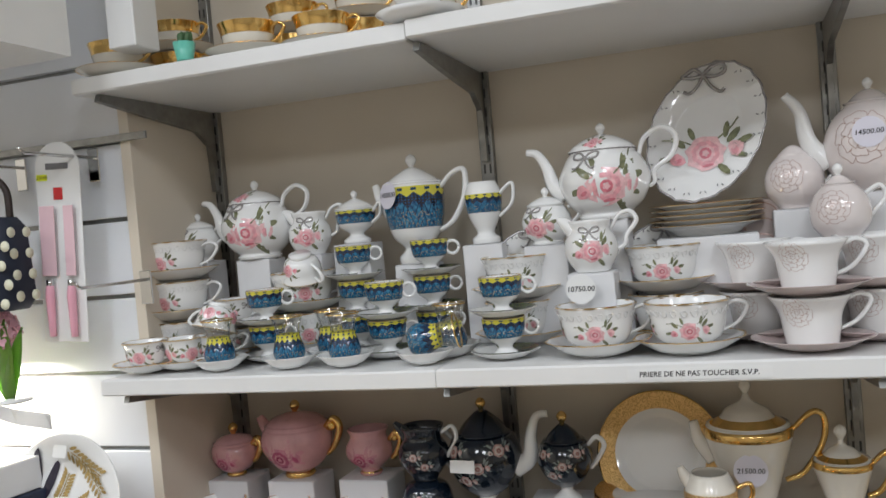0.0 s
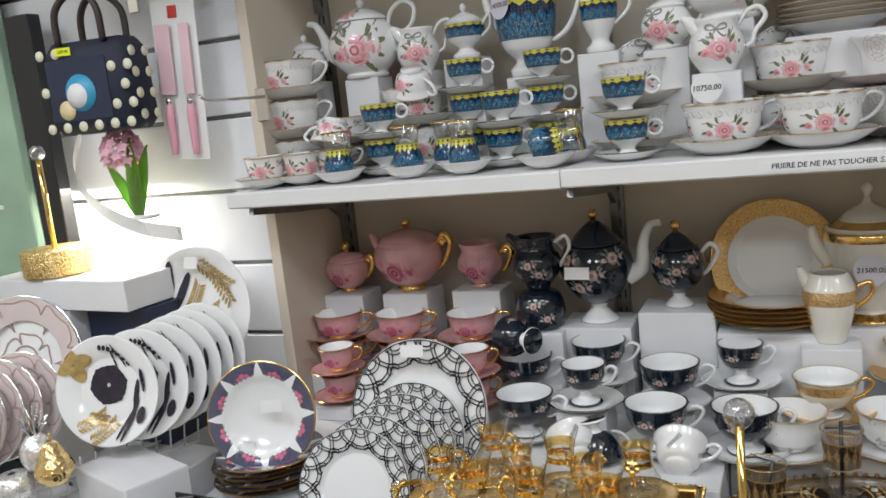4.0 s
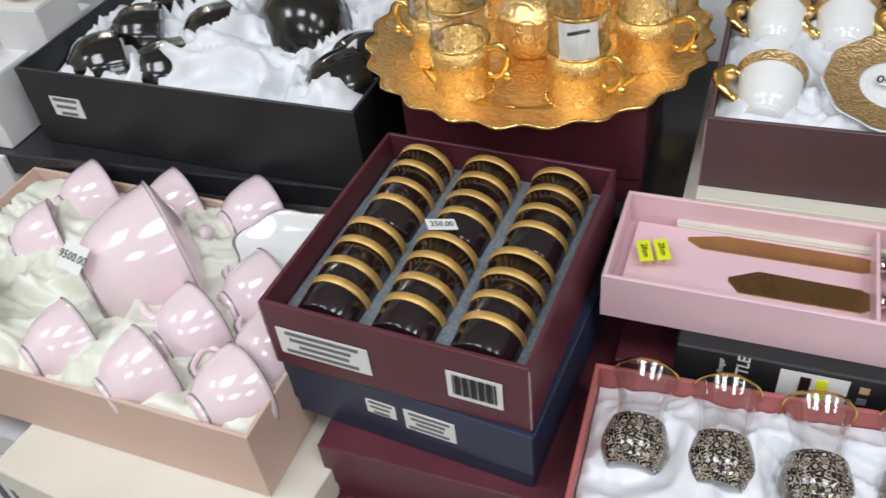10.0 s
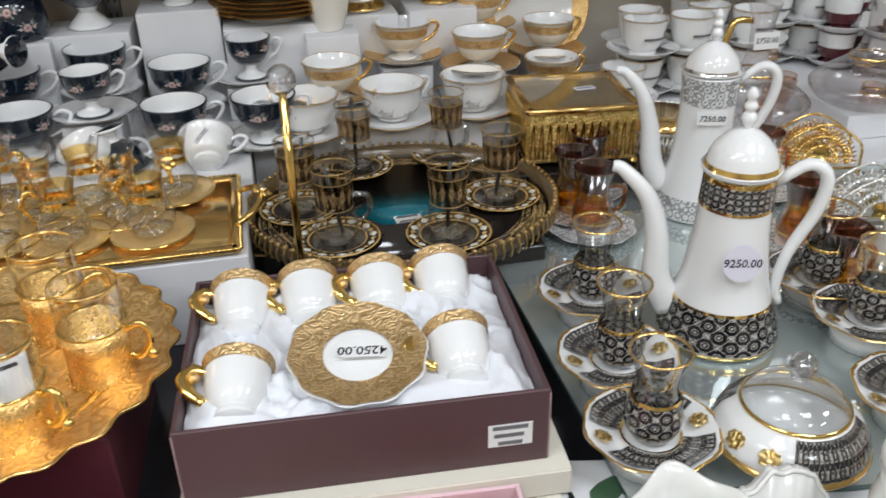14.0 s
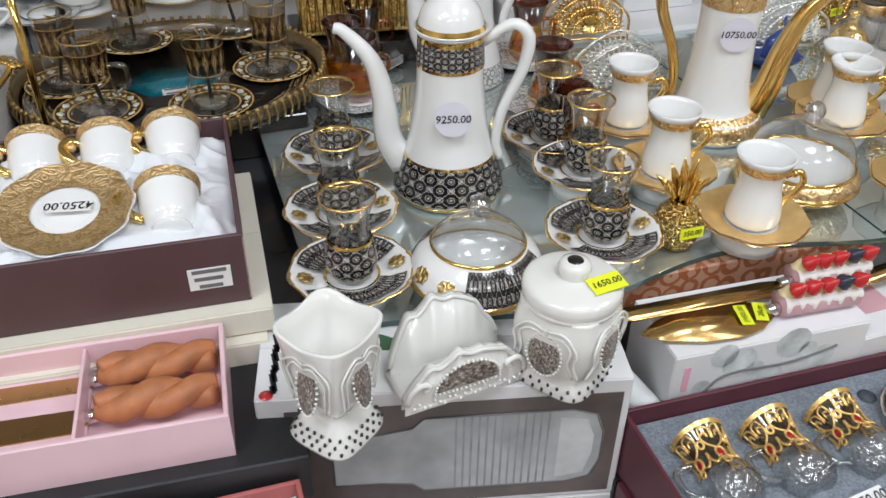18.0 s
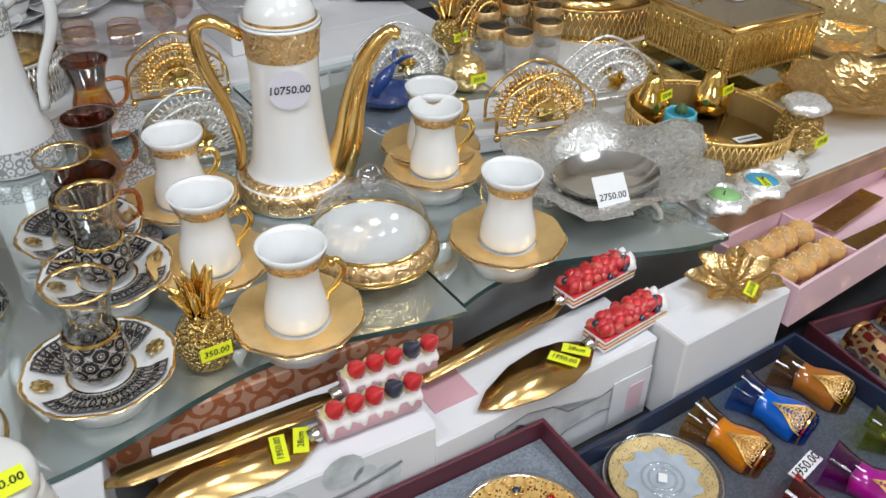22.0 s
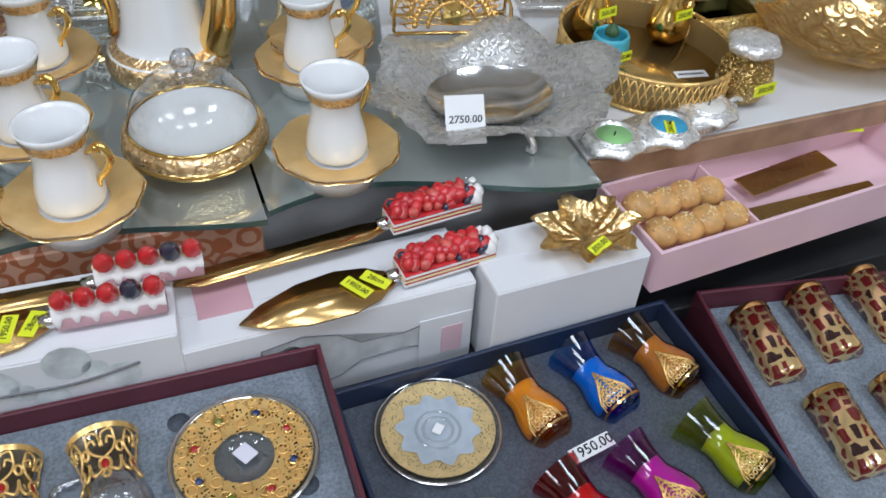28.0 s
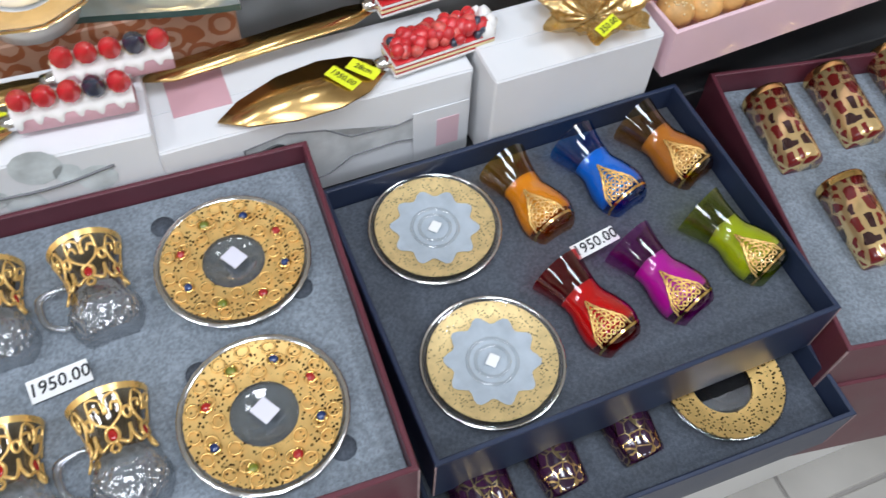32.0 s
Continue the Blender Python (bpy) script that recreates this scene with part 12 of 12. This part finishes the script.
# ---- things hanging at the slatwall ----
brown_leather = surface("brown_leather", (0.035, 0.022, 0.018), 0.45, var=0.2)
dark_green = surface("dark_green_velvet", (0.006, 0.04, 0.03), 0.7, var=0.2)
wax_pale = surface("pale_green_petal", (0.60, 0.66, 0.48), 0.5)
bx, by, bz = -1.166, 1.07, 1.427
bag = thing("handbag", "small navy handbag with cream polka dots and brown handles", "handbag", "", pose(bx, by, bz, 0, 0, 4))
bm = block(0.185, 0.075, 0.150, 0.018)
for v in bm.verts:
    v.co.x *= 1 - 0.10 * v.co.z / 0.15
part("bag_body", bm, navy_cloth, bag)
part("front_patch", block(0.120, 0.002, 0.100, 0.0008), navy_card, bag, "plain navy patch", pose(-0.012, -0.0385, 0.022), flat=True)
part("blue_shape", lathe([(0, 0.0008), (0.030, 0.0008), (0.030, 0)], 24), wax_blue, bag, "plain blue print", pose(-0.008, -0.0398, 0.066, 90, 0, 0))
part("white_shape", lathe([(0, 0.0012), (0.020, 0.0012), (0.020, 0)], 24), paper, bag, "plain white print", pose(-0.016, -0.0398, 0.062, 90, 0, 0))
part("yellow_shape", lathe([(0, 0.0008), (0.016, 0.0008), (0.016, 0)], 20), custard, bag, "plain yellow print", pose(-0.040, -0.0398, 0.040, 90, 0, 0))
rnd = random.Random(11)
for k in range(26):
    dx, dz = -0.080 + 0.032 * (k % 6) + 0.010 * ((k // 6) % 2), 0.012 + 0.030 * (k // 6)
    if abs(dx + 0.012) < 0.062 and 0.02 < dz < 0.125:
        continue
    part("cream_dot", lathe([(0, 0.0006), (0.0085, 0.0006), (0.0085, 0)], 14), dot_cream, bag, "", pose(dx, -0.0378, dz, 90, 0, 0))
for k in range(8):
    part("cream_dot", lathe([(0, 0.0006), (0.0085, 0.0006), (0.0085, 0)], 14), dot_cream, bag, "", pose(0.0925 - 0.009 * (k // 2) / 4, -0.018 + 0.034 * (k % 2), 0.022 + 0.034 * (k // 2), 90, 0, 88))
for y in (-0.030, 0.030):
    part("bag_handle", tube([(-0.045, y, 0.145), (-0.040, y, 0.200), (0, y * 0.8, 0.228), (0.040, y, 0.200), (0.045, y, 0.145)], 0.0058, 8, 22), brown_leather, bag)
sticker(-0.030, -0.0402, 0.134, 90, 0, 8, 0.028, 0.013, "250.00", 0.005, bag)


def make_hook():
    c = thing("wall_hook", "chrome slatwall hook with a long wire arm", "hook", "wall hooks")
    part("back_plate", block(0.022, 0.004, 0.055, 0.001), chrome, c, "", pose(0, 0, -0.04), flat=True)
    part("wire_arm", tube([(0, 0, 0.0), (0, -0.15, 0.0), (0, -0.16, 0.008)], 0.0028, 6, 6, smooth=False), chrome, c)
    return c


for x, y, z in ((-1.162, 1.176, 1.666), (-1.007, 1.176, 1.667), (-0.926, 1.176, 1.456)):
    place("wall_hook", make_hook, x, y, z)
tagged(part("hook_rail", block(0.36, 0.006, 0.012, 0.001), steel, None, "", pose(-1.076, 1.174, 1.687, 0, 0, 0), flat=True), "flat steel rail along the slatwall", "rail")
kx, ky, kz = -1.057, 1.13, 1.365
kp = thing("knife_pack", "clear blister pack with two pink cake tools on white card", "blister pack", "", pose(kx, ky, kz, 0, 3, 0))
bm = block(0.090, 0.002, 0.285, 0.0008)
part("backing_card", bm, paper, kp, flat=True)
part("card_head", lathe([(0, 0), (0.045, 0), (0.045, 0.002), (0, 0.002)], 28), paper, kp, "", pose(0, 0.001, 0.285, 90, 0, 0), flat=True)
for s, w in ((-0.020, 0.030), (0.024, 0.020)):
    part("pink_handle", tube([(s, -0.008, 0.010), (s, -0.010, 0.075), (s, -0.009, 0.095)], [0.0055, 0.0075, 0.006], 8, 8), pink_plastic, kp)
    part("steel_collar", tube([(s, -0.009, 0.094), (s, -0.009, 0.104)], 0.0062, 8, 2, smooth=False), chrome, kp)
    part("pink_blade", block(w, 0.002, 0.115, 0.0006), pink_card, kp, "", pose(s, -0.008, 0.110), flat=True)
part("printed_motif", block(0.018, 0.001, 0.020, 0), berry_red, kp, "", pose(0, -0.0018, 0.235), flat=True)
part("print_line", block(0.045, 0.001, 0.010, 0), grey_ink, kp, "", pose(0, -0.0018, 0.285), flat=True)
sticker(-0.030, -0.0024, 0.272, 90, 0, 12, 0.020, 0.010, "250.00", 0.005, kp)

# hyacinth, curved white shelf
hx, hy, hz = -1.152, 1.1, 1.273
hy_ = thing("artificial_hyacinth", "pink artificial hyacinth with broad green leaves", "plant", "", pose(hx, hy, hz))
part("pot_disc", lathe([(0, 0), (0.030, 0), (0.030, 0.006), (0, 0.006)], 20), white_board, hy_)
part("stem", tube([(0, 0, 0.004), (-0.008, 0, 0.06), (-0.014, -0.004, 0.105)], 0.004, 6, 8), green_leaf, hy_)
for k, (ax, top, bend) in enumerate(((0.050, 0.125, 0.012), (-0.055, 0.105, 0.0), (0.020, 0.140, 0.018))):
    bm = bmesh.new()
    rows = []
    for j in range(10):
        s = j / 9
        w = 0.016 * math.sin(math.pi * min(1, 0.15 + s * 0.85)) ** 0.8
        cx = ax * s ** 1.3
        rows.append([bm.verts.new((cx - w, -0.006 - bend * s, top * s)), bm.verts.new((cx, -0.002 - bend * s, top * s)), bm.verts.new((cx + w, -0.006 - bend * s, top * s))])
    for p, q in zip(rows, rows[1:]):
        for j in range(2):
            bm.faces.new((p[j], p[j + 1], q[j + 1], q[j]))
    bmesh.ops.solidify(bm, geom=bm.faces[:], thickness=0.0015)
    part("leaf", bm, green_leaf, hy_)
for k in range(34):
    a, t = 2.4 * k, k / 33
    rr = 0.026 * math.sin(math.pi * (0.15 + 0.75 * t))
    part("floret", lathe([(0.001, 0), (0.004, 0.005), (0.011, 0.009), (0.008, 0.010), (0, 0.004)], 10, 5, 0.35), hyacinth, hy_, "", pose(-0.014 + rr * math.cos(a), -0.006 + rr * math.sin(a), 0.092 + 0.055 * t, 70 * math.sin(a) * -1, 70 * math.cos(a), 0))
cs_ = thing("curved_shelf", "curved white acrylic display shelf lit from behind", "shelf", "", pose(0, 0, 0))
path = [(-1.258, 1.1, 1.433), (-1.268, 1.08, 1.362), (-1.199, 1.05, 1.306), (-1.112, 1.04, 1.269), (-1.038, 1.06, 1.25)]
bm = bmesh.new()
rows = []
for p in spline(path, 24):
    rows.append([bm.verts.new((p.x, p.y, p.z + 0.010)), bm.verts.new((p.x, p.y, p.z - 0.014))])
for p, q in zip(rows, rows[1:]):
    bm.faces.new((p[0], q[0], q[1], p[1]))
bmesh.ops.solidify(bm, geom=bm.faces[:], thickness=0.003)
part("curved_band", bm, acrylic, cs_)

# edge of the glazed cabinet beside the slatwall
pnl = tagged(part("green_cabinet", block(0.60, 0.02, 0.75, 0.002), green_panel, None, "", pose(-1.468, 1.16, 1.03) @ pose(-0.30, 0, 0), flat=True), "pale green glazed cabinet side with faint print", "cabinet")
for k in range(4):
    part("faint_print", block(0.10, 0.001, 0.008, 0), paper, pnl, "", pose(0.20 - 0.02 * k, -0.0106, 0.12 + 0.15 * k), flat=True)
tagged(part("dark_post", block(0.06, 0.03, 0.70, 0.002), black_card, None, "", pose(-1.39, 1.14, 0.95), flat=True), "dark upright post of the cabinet", "post")
tagged(part("green_box", block(0.34, 0.06, 0.33, 0.004), dark_green, None, "", pose(-1.57, 1.12, 0.80), flat=True), "dark green velvet box beside the plates", "box")
wc = thing("wall_cabinet", "white wall cabinet with a dark opening", "cabinet", "", pose(-0.895, 1.02, 1.795))
part("cabinet_body", open_box(0.5, 0.30, 0.14, 0.02, 0.12), white_board, wc, "", pose(-0.25, 0.0, 0.15) @ pose(0, 0, 0, 90, 0, 0), flat=True)
part("side_post", block(0.05, 0.06, 0.40, 0.002), white_board, wc, "", pose(0.035, 0.1, 0.02), flat=True)
part("dark_goods", block(0.30, 0.05, 0.05, 0.008), black_gloss, wc, "", pose(-0.25, -0.04, 0.024))

# cartons with ornaments beside the black box
ca = carton("printed_carton", "white carton printed with small pictures of tins", 0.30, 0.20, 0.085, white_card, "printed cartons", -1.185, 0.595, 0.80, -4)
for k in range(5):
    part("picture", block(0.034, 0.0006, 0.018, 0.0), (copper_amber, print_card, biscuit, print_card, copper_amber)[k], ca, "", pose(-0.115 + 0.055 * k, -0.1004, 0.022, 0, 12, 0), flat=True)
    part("caption_bar", block(0.026, 0.0006, 0.004, 0), grey_ink, ca, "", pose(-0.115 + 0.055 * k, -0.1004, 0.058), flat=True)
carton("white_carton", "plain white carton under a printed one", 0.32, 0.22, 0.35, white_card, "raising cartons", -1.20, 0.59, 0.4485, -4)
place("leaf_dish", None, -1.12, 0.542, 0.887, 10)
place("bulb_vase", None, -1.202, 0.547, 0.887, 0)
copy_thing(bd, pose(-1.199, 0.64, 0.887, 0, 0, -10))
place("pear_tall", None, -1.179, 0.495, 0.7, 15)
carton("white_carton", "white carton carrying a golden pear", 0.14, 0.12, 0.249, white_card, "raising cartons", -1.552, 0.737, 0.45, -8)
gv = thing("green_ornament", "glass ball of green moss on a golden base with twine", "ornament", "", pose(-1.261, 0.451, 0.652))
part("golden_base", lathe([(0, 0), (0.026, 0), (0.030, 0.008), (0.024, 0.016), (0, 0.016)], 24, 9, 0.05), leaf_gold, gv)
part("moss", ball(0.026, pose(0, 0, 0.040), 16, 12), green_leaf, gv)
part("glass_globe", ball(0.031, pose(0, 0, 0.042), 18, 12), clear_glass, gv)
part("twine_bow", tube([(-0.02, -0.02, 0.086), (0, -0.012, 0.076), (0.02, -0.02, 0.088)], 0.002, 6, 8), kraft_card, gv)
for k in range(9):
    part("petal", ball(0.011, pose(0.016 * math.cos(k * 0.7), 0.016 * math.sin(k * 0.7), 0.088 + 0.006 * (k % 3)), 8, 6, 0.7), wax_pale, gv)
carton("white_carton", "white carton carrying a moss ornament", 0.12, 0.12, 0.249, white_card, "raising cartons", -1.543, 0.636, 0.45, -8)
for k in range(7):
    part("black_bar", block(0.006 + 0.004 * (k % 3), 0.0006, 0.12, 0), ink, pc, "", pose(-0.20 + 0.022 * k, -0.1356, 0.04), flat=True)

# ---- floor tiles ----
TILE = 0.45
tile_mesh = bpy.data.meshes.new("tile")
tile_bm = block(TILE - 0.006, TILE - 0.006, 0.006, 0.0015)
tile_bm.to_mesh(tile_mesh)
tile_bm.free()
tile_mesh.materials.append(floor_tile)
for i in range(13):
    for j in range(8):
        t_ = new("tile", tile_mesh)
        t_.parent = floor_ob
        t_.matrix_basis = pose(-2.7 + TILE * i, -1.5 + TILE * j, 0.0985)
